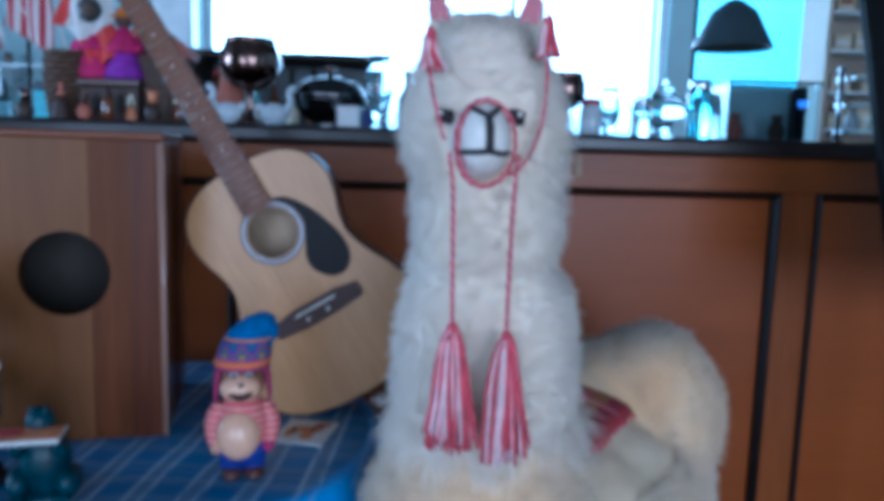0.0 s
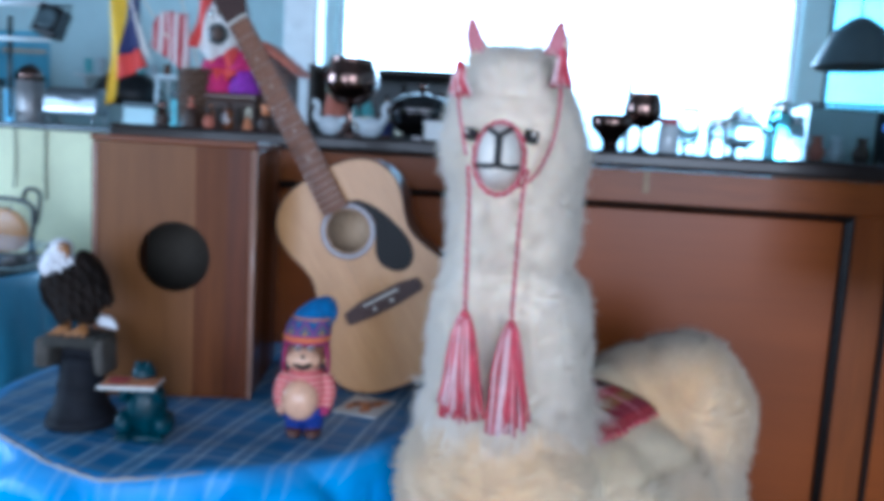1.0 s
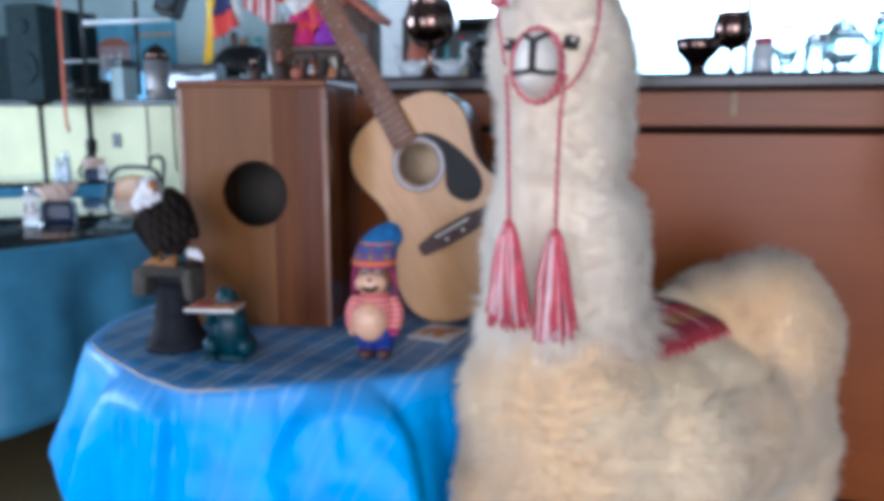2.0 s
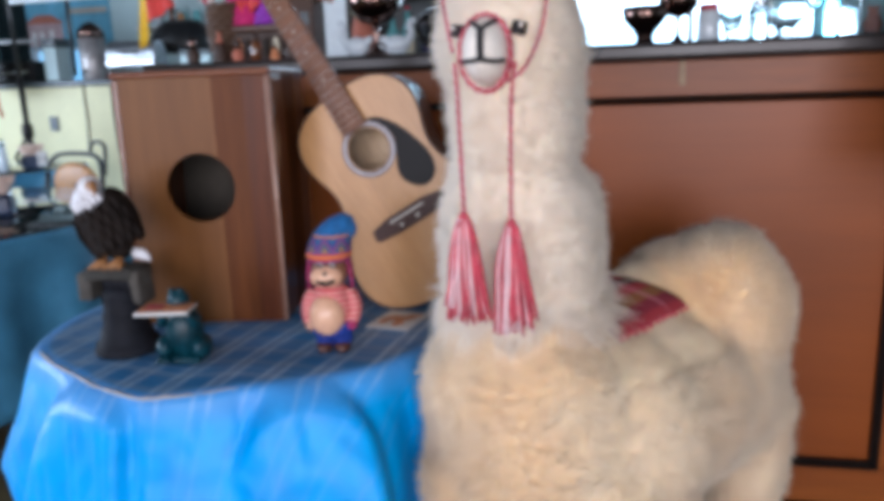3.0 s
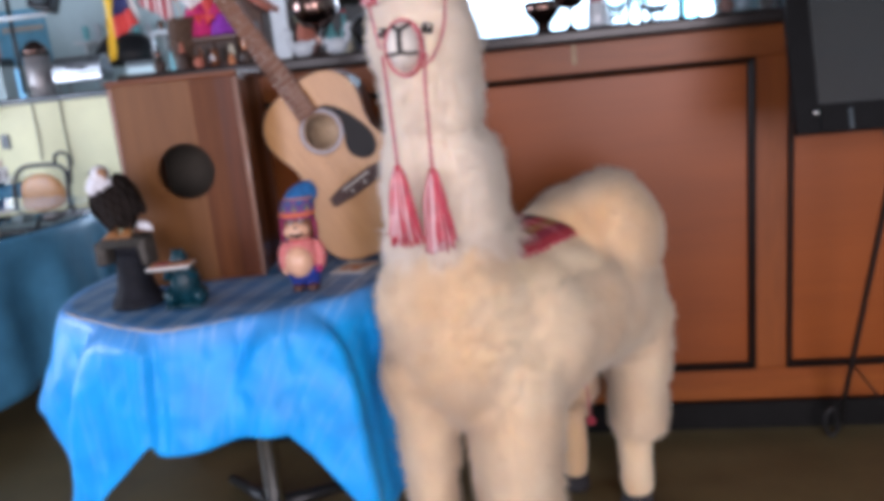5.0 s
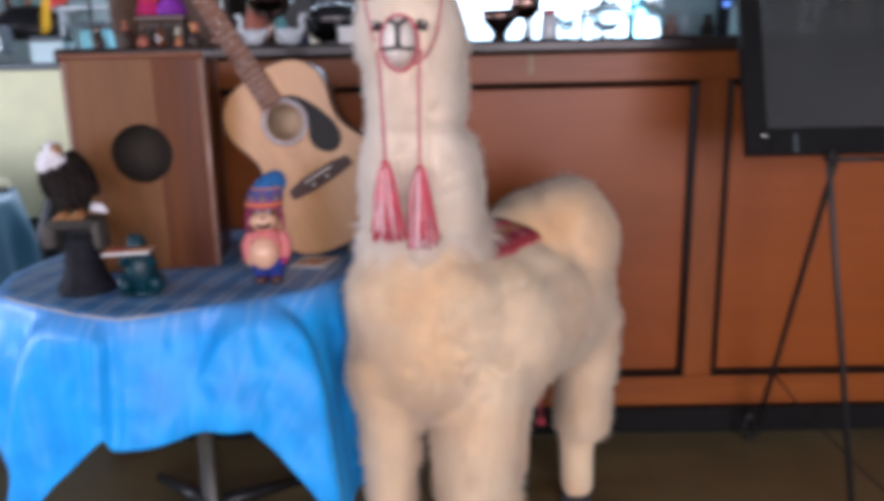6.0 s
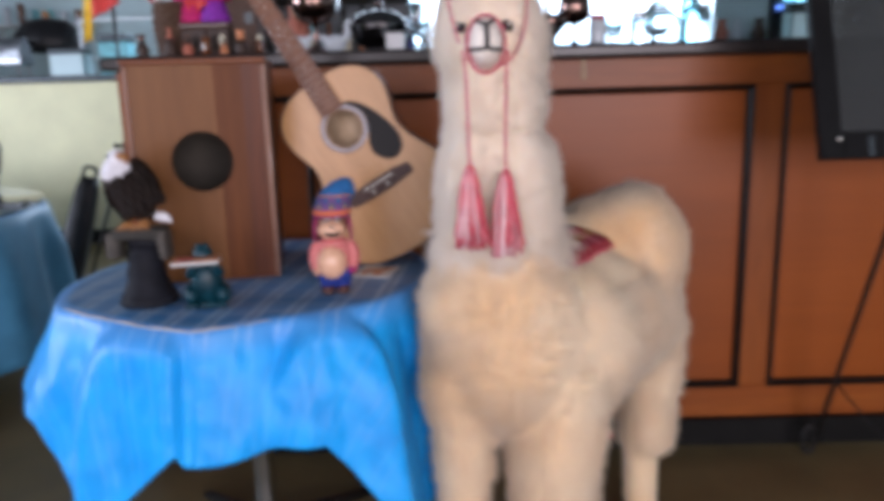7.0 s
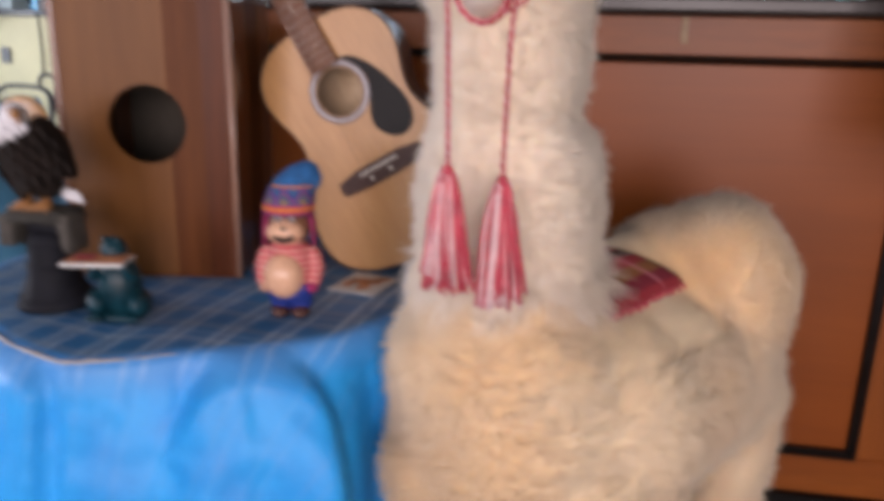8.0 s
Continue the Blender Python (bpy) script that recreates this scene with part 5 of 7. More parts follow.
def build_halter():
    h = base("halter", (0.573, 1.38, 1.226), "red and pink twisted yarn halter with long tassels", "halter")
    o = Vector(h.location)
    lift = Vector((-0.006, -0.015, 0.010))
    yarn = [M["yarn_red"], M["yarn_pale"]]

    def rel(pts):
        return [Vector(p) - o + lift for p in pts]

    bm = bmnew()
    ring = [(0.575 + 0.0325 * math.sin(a), 1.352 + 0.012 * math.cos(a) ** 2, 1.223 + 0.048 * math.cos(a)) for a in [2 * math.pi * k / 40 for k in range(41)]]
    twisted(bm, rel(ring), 0.0030)
    ring = [(0.575 + 0.0345 * math.sin(a), 1.360 + 0.010 * math.cos(a) ** 2, 1.222 + 0.0495 * math.cos(a)) for a in [2 * math.pi * k / 40 for k in range(41)]]
    twisted(bm, rel(ring), 0.0028)
    part("noseband", bm, yarn, h)
    for pts in ([(0.529, 1.378, 1.225), (0.520, 1.392, 1.26), (0.512, 1.405, 1.30), (0.512, 1.412, 1.345)],
                [(0.600, 1.372, 1.185), (0.624, 1.376, 1.203), (0.643, 1.392, 1.245), (0.650, 1.405, 1.29), (0.650, 1.412, 1.345)]):
        bm = bmnew()
        twisted(bm, rel(curve_pts(pts, 5)), 0.0028)
        part("cheek_cord", bm, yarn, h)
    for pts in ([(0.534, 1.362, 1.210), (0.539, 1.350, 1.17), (0.541, 1.350, 1.10), (0.543, 1.350, 1.014)],
                [(0.613, 1.362, 1.210), (0.609, 1.352, 1.17), (0.607, 1.351, 1.10), (0.606, 1.351, 1.004)]):
        bm = bmnew()
        twisted(bm, rel(curve_pts(pts, 5)), 0.0033)
        part("hanging_cord", bm, yarn, h)
    for i, (top, ln) in enumerate((((0.543, 1.347, 1.016), 0.147), ((0.6065, 1.349, 1.006), 0.152))):
        part("tassel", tassel_mesh(Vector(top) - o + lift, ln, 0.027, 120, i), [M["yarn_red"], M["yarn_white"]], h, "striped red and whitish yarn tassel")
    for i, top in enumerate(((0.511, 1.405, 1.352), (0.650, 1.405, 1.372))):
        part("ear_tassel", tassel_mesh(Vector(top) - o + lift, 0.048, 0.012, 36, 5 + i), [M["yarn_red"], M["yarn_white"]], h)


build_halter()


def build_saddle():
    """A small woven cloth laid over the back; its near hem hangs free with a fringe."""
    bm = bmnew()
    rows = []
    for i in range(17):
        v = -0.20 + 0.20 * i / 16
        row = []
        for j in range(29):
            w = -0.23 + 0.235 * j / 28
            q = (w + 0.115) / 0.115
            z = 0.040 - 0.038 * q * q + 0.05 * v - 1.2 * max(0.0, w) + 0.0015 * math.sin(v * 70 + w * 20)
            row.append((w, v + 0.6 * w, z))
        rows.append(row)
    add_loft(bm, rows, 0, False, False)
    ob = solid("saddle_cloth", bm, M["saddle"], "small red plaid woven cloth over the llama's back", "cloth", at=(0.852, 1.650, 0.819), turn=-36.5)
    sd = ob.modifiers.new("thickness", "SOLIDIFY")
    sd.thickness, sd.offset = 0.005, 0.0
    rng = random.Random(3)
    bm = bmnew()
    for i in range(70):
        f = i / 69 * 16
        k = min(15, int(f))
        p = Vector(rows[k][28]).lerp(Vector(rows[k + 1][28]), f - k)
        q = p + Vector((rng.uniform(0.0, 0.006), rng.uniform(-0.005, 0.005), -rng.uniform(0.004, 0.010)))
        add_tube(bm, [p, q], 0.0011, 0, 4)
    part("fringe", bm, M["yarn_red"], ob)
    for v in (6, 12):
        bm = bmnew()
        add_tube(bm, [Vector(p) + Vector((0, 0, 0.003)) for p in rows[v]], 0.0011, 0, 4)
        part("woven_line", bm, M["yarn_pale"], ob)
    # girth cord with a pompon, hanging under the belly
    bm = bmnew()
    add_tube(bm, curve_pts([(0.850, 1.71, 0.50), (0.866, 1.712, 0.42), (0.872, 1.712, 0.33)], 4), 0.002, 0, 6)
    rng = random.Random(8)
    for i in range(60):
        v = Vector((rng.gauss(0, 1), rng.gauss(0, 1), rng.gauss(0, 1))).normalized() * 0.012
        add_tube(bm, [(0.872, 1.712, 0.322), Vector((0.872, 1.712, 0.322)) + v], 0.0016, 0, 4)
    bmesh.ops.transform(bm, matrix=ob.matrix_world.inverted(), verts=bm.verts)
    part("girth_pompon", bm, M["yarn_red"], ob)


build_saddle()


# ---- figures on the table ----
def build_toy():
    """Vinyl toy figure in a knitted cap: one plain painted form."""
    mats = [M[k] for k in ("pinkskin", "belly", "sweater", "cap", "capblue", "capred", "bluepants", "brownshoe", "black", "paper", "tanface")]
    bm = bmnew()
    for s in (-1, 1):
        add_ball(bm, (s * 0.017, -0.008, 0.010), (0.016, 0.024, 0.011), 7, 14, 8)
        add_lathe(bm, [(0.017, 0.010), (0.020, 0.030), (0.022, 0.05)], (s * 0.016, 0, 0), 6, 14)
    add_lathe(bm, [(0.030, 0.028), (0.040, 0.038), (0.043, 0.052), (0.040, 0.064)], (0, 0, 0), 6, 20, True, 0.85)
    add_lathe(bm, [(0.034, 0.046), (0.041, 0.060), (0.043, 0.080), (0.039, 0.102), (0.032, 0.118), (0.022, 0.126)], (0, 0, 0), 2, 24, True, 0.85)
    add_ball(bm, (-0.006, -0.024, 0.073), (0.034, 0.029, 0.037), 1, 24, 16)
    for s in (-1, 1):
        add_tube(bm, curve_pts([(s * 0.030, 0, 0.112), (s * 0.040, -0.002, 0.098), (s * 0.044, -0.008, 0.076), (s * 0.040, -0.018, 0.058)], 4), [0.011, 0.012, 0.0135, 0.014, 0.014, 0.0145, 0.0145, 0.014, 0.013, 0.012, 0.012, 0.011, 0.010], 2, 12)
        add_ball(bm, (s * 0.039, -0.020, 0.054), (0.010, 0.011, 0.010), 5 if s > 0 else 0, 12, 8)
    add_ball(bm, (0.0, 0.0, 0.150), (0.034, 0.030, 0.034), 10, 20, 14)
    add_ball(bm, (-0.003, -0.020, 0.1435), (0.031, 0.023, 0.0205), 1, 20, 12)
    add_ball(bm, (-0.002, -0.040, 0.1525), (0.0048, 0.0035, 0.0036), 8, 10, 6)
    add_tube(bm, curve_pts([(-0.017, -0.036, 0.140), (-0.002, -0.0415, 0.1345), (0.013, -0.036, 0.140)], 4), 0.0052, 8, 6)
    add_tube(bm, curve_pts([(-0.011, -0.0385, 0.1385), (-0.002, -0.0415, 0.1375), (0.008, -0.0385, 0.1385)], 4), 0.0012, 9, 6)
    for s in (-1, 1):
        add_ball(bm, (s * 0.011 - 0.001, -0.0295, 0.1655), (0.0052, 0.003, 0.0058), 9, 10, 6)
        add_ball(bm, (s * 0.011 - 0.001, -0.0322, 0.1650), (0.0034, 0.0015, 0.0042), 8, 8, 6)
        # ear flaps of the cap
        add_loft(bm, [oval((s * 0.036, 0.004), 0.005, 0.018, 0.168, 10), oval((s * 0.0385, 0.003), 0.005, 0.015, 0.150, 10), oval((s * 0.040, 0.001), 0.004, 0.009, 0.132, 10), oval((s * 0.041, -0.002), 0.002, 0.003, 0.114, 10)], 5)
    cap = [(0.000, 0.171, 0.0405), (0.000, 0.179, 0.0425), (0.002, 0.188, 0.0420), (0.005, 0.203, 0.0400), (0.011, 0.218, 0.0365), (0.019, 0.232, 0.031), (0.027, 0.244, 0.023), (0.032, 0.252, 0.008)]
    add_loft(bm, [oval((x, 0.0), r, r * 0.92, z, 24) for x, z, r in cap[:6]], 3)
    add_loft(bm, [oval((x, 0.0), r * 1.02, r * 0.95, z, 24) for x, z, r in cap[4:]], 4)
    add_ball(bm, (0.036, 0.0, 0.226), (0.019, 0.020, 0.022), 4, 14, 10)
    # knitted ribs of the cap
    for z, r, x in ((0.173, 0.0412, 0.0), (0.182, 0.0424, 0.0), (0.211, 0.0385, 0.008)):
        add_tube(bm, [(x + r * math.cos(a * math.pi / 16), 0.92 * r * math.sin(a * math.pi / 16), z) for a in range(32)], 0.0014, 3, 6, True)
    bmesh.ops.scale(bm, vec=(0.94, 0.94, 0.98), verts=bm.verts)
    solid("toy_figure", bm, mats, "vinyl toy figure with striped sweater and knitted cap", "figurine", at=(0.251, 1.574, TOP), turn=10)


build_toy()


def build_eagle():
    mats = [M[k] for k in ("featherdark", "featherwhite", "beak", "stone", "bell", "black", "pale_stone")]
    bm = bmnew()
    # bell with its waist and lip on a rough plinth
    add_lathe(bm, [(0.058, 0.0), (0.060, 0.006), (0.055, 0.016), (0.047, 0.032), (0.041, 0.052), (0.037, 0.076), (0.0355, 0.096), (0.035, 0.110), (0.029, 0.122), (0.014, 0.128)], (0.0, 0, 0), 4, 36)
    for z, r in ((0.018, 0.0550), (0.066, 0.0390), (0.072, 0.0382), (0.104, 0.0362)):
        add_tube(bm, [(r * math.cos(a * math.pi / 16), r * math.sin(a * math.pi / 16), z) for a in range(32)], 0.0014, 4, 6, True)
    # weathered yoke: a beam with a hanging cheek at either end
    rng = random.Random(5)
    for lo, hi, mt in (((-0.058, -0.028, 0.136), (0.050, 0.028, 0.158), 3), ((-0.066, -0.030, 0.098), (-0.048, 0.020, 0.154), 6), ((0.038, -0.030, 0.094), (0.056, 0.020, 0.156), 6), ((-0.050, -0.034, 0.140), (0.044, 0.028, 0.161), 3), ((-0.030, -0.018, 0.122), (0.030, 0.020, 0.138), 4)):
        r = bmesh.ops.create_cube(bm, size=1.0)
        for v in r["verts"]:
            v.co = Vector([(a + b) / 2 + c * (b - a) + rng.uniform(-0.004, 0.004) for a, b, c in zip(lo, hi, v.co)])
        fs = {f for v in r["verts"] for f in v.link_faces}
        setmat(fs, mt)
        out = bmesh.ops.bevel(bm, geom=list({e for v in r["verts"] for e in v.link_edges}), offset=0.006, segments=2, profile=0.6, affect="EDGES")
        for f in out["faces"]:
            f.material_index = mt
    # bird facing forwards: leaning body, wings folded at either side, tail behind, head turned aside
    lean = Matrix.Rotation(radians(-27), 3, "Y")
    mid = Vector((-0.009, 0.0, 0.240))
    add_ball(bm, mid, (0.042, 0.040, 0.054), 0, 24, 16, lean)
    add_ball(bm, mid + Vector((0.014, -0.006, -0.034)), (0.026, 0.028, 0.034), 0, 20, 14, lean)
    for s in (-1, 1):
        add_ball(bm, mid + lean @ Vector((s * 0.034 - 0.002, 0.004, 0.004)), (0.017, 0.035, 0.050), 0, 18, 14, lean)
        for row in range(4):
            for k in range(5):
                c = lean @ Vector((s * (0.0475 - 0.0035 * abs(row - 1) - 0.002 * abs(k - 2)) - 0.002, -0.026 + 0.012 * k, 0.016 - 0.018 * row - 0.003 * (k % 2)))
                add_ball(bm, mid + c, (0.004, 0.0085, 0.016), 0, 8, 6, lean @ Matrix.Rotation(radians(s * (-10 + 9 * row)), 3, "Y"))
        # feathered shank and three toes over the beam
        x = -0.003 + 0.016 * s
        add_lathe(bm, [(0.0070, 0.0), (0.0075, 0.016), (0.010, 0.030), (0.016, 0.046)], (x, -0.014, 0.162), 2, 12)
        for q in range(3):
            add_tube(bm, [(x, -0.016, 0.176), (x + (q - 1) * 0.009, -0.026, 0.168), (x + (q - 1) * 0.014 - 0.004, -0.036, 0.161)], [0.0055, 0.0045, 0.002], 2, 8)
    # breast feathers
    for row in range(4):
        for k in range(7):
            u = radians(-66 + 22 * k + 11 * (row % 2))
            c = lean @ Vector((0.046 * math.sin(u), -0.041 * math.cos(u), 0.018 - 0.019 * row))
            add_ball(bm, mid + c, (0.0085, 0.004, 0.015), 0, 8, 6, lean)
    for k in range(5):
        add_ball(bm, (0.026 + 0.006 * k, 0.010 + 0.003 * (k % 2), 0.181 - 0.001 * k), (0.0055, 0.005, 0.013), 1, 10, 8, Matrix.Rotation(radians(-34), 3, "Y"))
    add_ball(bm, (-0.036, -0.010, 0.282), (0.027, 0.026, 0.026), 1, 20, 14, lean)
    add_ball(bm, (-0.031, -0.010, 0.304), (0.020, 0.021, 0.019), 1, 18, 12)
    for k in range(18):
        u = 2 * math.pi * k / 18
        add_ball(bm, (-0.033 + 0.026 * math.cos(u), -0.010 + 0.027 * math.sin(u), 0.273 + 0.008 * math.cos(u) + 0.003 * (k % 3)), (0.006, 0.006, 0.011), 1, 8, 6, lean)
    add_tube(bm, curve_pts([(-0.022, -0.020, 0.308), (-0.010, -0.031, 0.309), (-0.003, -0.037, 0.303), (-0.002, -0.038, 0.293)], 4), [0.010, 0.0095, 0.009, 0.0085, 0.008, 0.0072, 0.0065, 0.006, 0.005, 0.004, 0.003, 0.002, 0.001], 2, 10)
    for s in (-1, 1):
        add_ball(bm, (-0.028 + s * 0.012, -0.026 + s * 0.008, 0.310), (0.003, 0.003, 0.003), 5, 8, 6)
    solid("eagle_figurine", bm, mats, "resin bald eagle figurine with white head perched over a dark bell", "figurine", at=(-0.136, 1.535, TOP), turn=0)


build_eagle()


def build_frog():
    bm = bmnew()
    add_ball(bm, (0.0, 0.0, 0.050), (0.036, 0.034, 0.050), 0, 20, 14)
    add_ball(bm, (-0.004, -0.004, 0.106), (0.021, 0.022, 0.022), 0, 18, 12)
    for s in (-1, 1):
        add_ball(bm, (s * 0.009 - 0.004, -0.012, 0.124), (0.006, 0.006, 0.007), 0, 12, 8)
        add_ball(bm, (s * 0.034, -0.008, 0.024), (0.018, 0.030, 0.022), 0, 14, 10)
        add_tube(bm, curve_pts([(s * 0.028, -0.010, 0.078), (s * 0.034, -0.026, 0.070), (s * 0.022, -0.040, 0.090)], 4), 0.008, 0, 10)
        for q in range(3):
            add_tube(bm, [(s * 0.030, -0.026, 0.010), (s * (0.030 + 0.010 * (q - 1)), -0.048, 0.006)], [0.008, 0.004], 0, 8)
    add_lathe(bm, [(0.040, 0.0), (0.042, 0.006), (0.036, 0.012)], (0, 0, 0), 0, 20)
    bmesh.ops.scale(bm, vec=(0.92, 0.92, 1.0), verts=bm.verts)
    solid("frog_figurine", bm, [M["teal"]], "glossy dark teal frog figurine holding a card", "figurine", at=(-0.003, 1.509, TOP), turn=8)
    c = base("business_card", (-0.008, 1.466, TOP + 0.0985), "small printed card with an orange picture on the frog", "card", turn=11)
    bm = bmnew()
    add_box(bm, (-0.045, -0.028, 0.0), (0.045, 0.028, 0.0045), 0, 0.0008, 1)
    part("stock", bm, M["paper"], c)
    part("print", boxed(((-0.043, -0.020, 0.0046), (0.043, 0.026, 0.0051))), M["orange_print"], c, "orange printed picture")
    part("print", boxed(((-0.036, -0.004, 0.0052), (-0.006, 0.020, 0.0056))), M["red"], c)


build_frog()


def build_postcard():
    c = base("postcard", (0.322, 1.748, TOP + 0.0005), "glossy postcard with a brown and yellow picture", "postcard", turn=-12)
    part("stock", boxed(((-0.045, -0.055, 0.0), (0.045, 0.055, 0.0012)), bevel=0.0003), M["paper"], c)
    part("picture", boxed(((-0.042, -0.051, 0.0013), (0.042, 0.051, 0.0016))), M["paper"], c)
    bm = bmnew()
    for x, y, rx, ry in ((-0.006, 0.010, 0.024, 0.016), (0.016, 0.022, 0.012, 0.022), (-0.024, -0.008, 0.010, 0.022), (0.008, -0.018, 0.012, 0.018), (0.024, 0.038, 0.012, 0.008)):
        add_prism(bm, [(x + rx * math.cos(a * 0.5236), y + ry * math.sin(a * 0.5236)) for a in range(12)], 0.0017, 0.0019)
    part("picture_shape", bm, M["orange_print"], c)


build_postcard()


# ---- easel with dark board ----
def build_easel():
    e = base("easel", (1.64, 1.80, 0.0), "black metal display easel standing before the bar", "easel")
    o = Vector(e.location)

    def bar(name, pts, r):
        bm = bmnew()
        add_tube(bm, [Vector(p) - o for p in pts], r, 0, 8)
        part(name, bm, M["blackmetal"], e)

    lean = Vector((0, 0.34, 1.0))
    bar("front_leg", [(1.565, 1.462, 0.0), (1.563, 1.772, 0.94), (1.60, 1.955, 1.50), (1.635, 2.06, 1.80)], 0.0075)
    bar("front_leg", [(1.825, 1.462, 0.0), (1.728, 1.772, 0.94), (1.680, 1.955, 1.50), (1.645, 2.06, 1.80)], 0.0075)
    bar("rear_leg", [(1.630, 2.225, 0.012), (1.620, 2.10, 0.30), (1.590, 1.80, 0.95), (1.60, 1.97, 1.50), (1.635, 2.075, 1.80)], 0.0075)
    bar("tray", [(1.54, 1.742, 0.962), (1.75, 1.742, 0.962)], 0.006)
    bar("tray_hook", [(1.55, 1.775, 0.962), (1.55, 1.742, 0.962), (1.55, 1.738, 0.985)], 0.005)
    bar("tray_hook", [(1.74, 1.775, 0.962), (1.74, 1.742, 0.962), (1.74, 1.738, 0.985)], 0.005)
    bar("stay", [(1.622, 2.095, 0.275), (1.66, 2.0, 0.21), (1.775, 1.80, 0.091), (1.790, 1.515, 0.10)], 0.003)
    bm = bmnew()
    add_tube(bm, [Vector((1.605 + 0.018 * math.cos(a * 0.3927), 2.205, 0.05 + 0.045 * math.sin(a * 0.3927))) - o for a in range(16)], 0.006, 0, 6, True)
    part("foot_loop", bm, M["blackmetal"], e)
    # board: frame, face, screws
    b = new("sign_board")
    b.matrix_world = Matrix.Translation((1.637, 1.762, 0.972)) @ Matrix.Rotation(radians(-18.5), 4, "X")
    tagged(b, "black framed board of smoked translucent sheet resting on the easel", "sign board")
    w, h, f = 0.280, 0.86, 0.052
    for name, lo, hi in (("frame_side", (-w, -0.012, 0), (-w + f, 0.012, h)), ("frame_side", (w - f, -0.012, 0), (w, 0.012, h)), ("frame_rail", (-w + f + 0.0005, -0.012, 0), (w - f - 0.0005, 0.012, f + 0.012)), ("frame_rail", (-w + f + 0.0005, -0.012, h - f), (w - f - 0.0005, 0.012, h))):
        bm = bmnew()
        add_box(bm, lo, hi, 0, 0.003, 2)
        part(name, bm, M["board_frame"], b)
    part("board_face", boxed(((-w + f + 0.001, -0.002, f + 0.013), (w - f - 0.001, 0.002, h - f - 0.001))), M["board"], b, "dark smoked translucent sheet")
    for x in (-w + 0.044, w - 0.018):
        bm = bmnew()
        add_ball(bm, (x, -0.013, 0.046), (0.006, 0.003, 0.006), 0, 10, 6)
        part("screw", bm, M["nickel"], b)
    for x in (-0.165, 0.165):
        part("clip", boxed(((x - 0.004, -0.015, 0.004), (x + 0.004, -0.0125, 0.05))), M["ledge"], b)


build_easel()


# ---- things on the bar ----
BT = 1.2725


def goblet(x, y, r, h, label, group=""):
    g = base("goblet", (x, y, BT), label, "goblet", group)
    bm = bmnew()
    add_lathe(bm, [(r * 0.52, 0), (r * 0.55, h * 0.03), (r * 0.25, h * 0.08), (r * 0.10, h * 0.16), (r * 0.14, h * 0.22), (r * 0.09, h * 0.30), (r * 0.14, h * 0.40)], n=28)
    part("stem", bm, M["bronze"], g)
    bm = bmnew()
    add_lathe(bm, [(r * 0.14, h * 0.40), (r * 0.55, h * 0.44), (r * 0.88, h * 0.55), (r, h * 0.70), (r * 0.93, h * 0.86), (r * 0.80, h * 0.985), (r * 0.82, h), (r * 0.78, h), (r * 0.90, h * 0.84), (r * 0.95, h * 0.70), (r * 0.84, h * 0.57), (r * 0.5, h * 0.47), (0.001, h * 0.45)], n=32, cap=False)
    part("bowl", bm, M["bronze"], g, "dark polished bronze bowl")
    return g


goblet(0.088, 2.50, 0.078, 0.222, "large dark bronze goblet with shiny reflections on the bar top", "bronze goblets")
goblet(0.908, 2.50, 0.054, 0.165, "small bronze goblet on the bar top", "bronze goblets")


def swan(x, y, turn):
    bm = bmnew()
    add_ball(bm, (0, 0, 0.032), (0.040, 0.024, 0.028), 0, 18, 12)
    add_ball(bm, (0.034, 0, 0.046), (0.020, 0.010, 0.012), 0, 12, 8, Matrix.Rotation(radians(-35), 3, "Y"))
    add_tube(bm, curve_pts([(-0.030, 0, 0.040), (-0.046, 0, 0.062), (-0.040, 0, 0.084), (-0.048, 0, 0.098), (-0.060, 0, 0.094)], 4), [0.013] * 5 + [0.010] * 5 + [0.009] * 5 + [0.006, 0.003], 0, 10)
    add_lathe(bm, [(0.024, 0), (0.026, 0.006)], (0, 0, 0), 0, 16)
    bmesh.ops.scale(bm, vec=(0.92, 0.92, 0.98), verts=bm.verts)
    solid("porcelain_swan", bm, [M["porcelain"]], "white porcelain swan figurine beside the goblet", "figurine", "porcelain swans", at=(x, y, BT), turn=turn)


swan(0.032, 2.49, 0)
swan(0.150, 2.49, 180)


def build_basket():
    b = base("wicker_basket", (-0.365, 2.50, BT), "brown wicker basket holding small flags", "basket")
    for k in range(11):
        r = 0.042 + 0.011 * math.sin(k / 10 * 2.4)
        bm = bmnew()
        add_tube(bm, [((r + 0.003 * math.cos(a * math.pi * 0.5 + k * math.pi)) * math.cos(a * math.pi / 20), (r + 0.003 * math.cos(a * math.pi * 0.5 + k * math.pi)) * math.sin(a * math.pi / 20), 0.008 + 0.0155 * k) for a in range(40)], 0.0085, 0, 6, True)
        part("woven_band", bm, M["wicker"], b)
    bm = bmnew()
    add_lathe(bm, [(0.040, 0), (0.042, 0.01), (0.045, 0.14), (0.001, 0.13)], n=20)
    part("lining", bm, M["dark_in"], b)


build_basket()


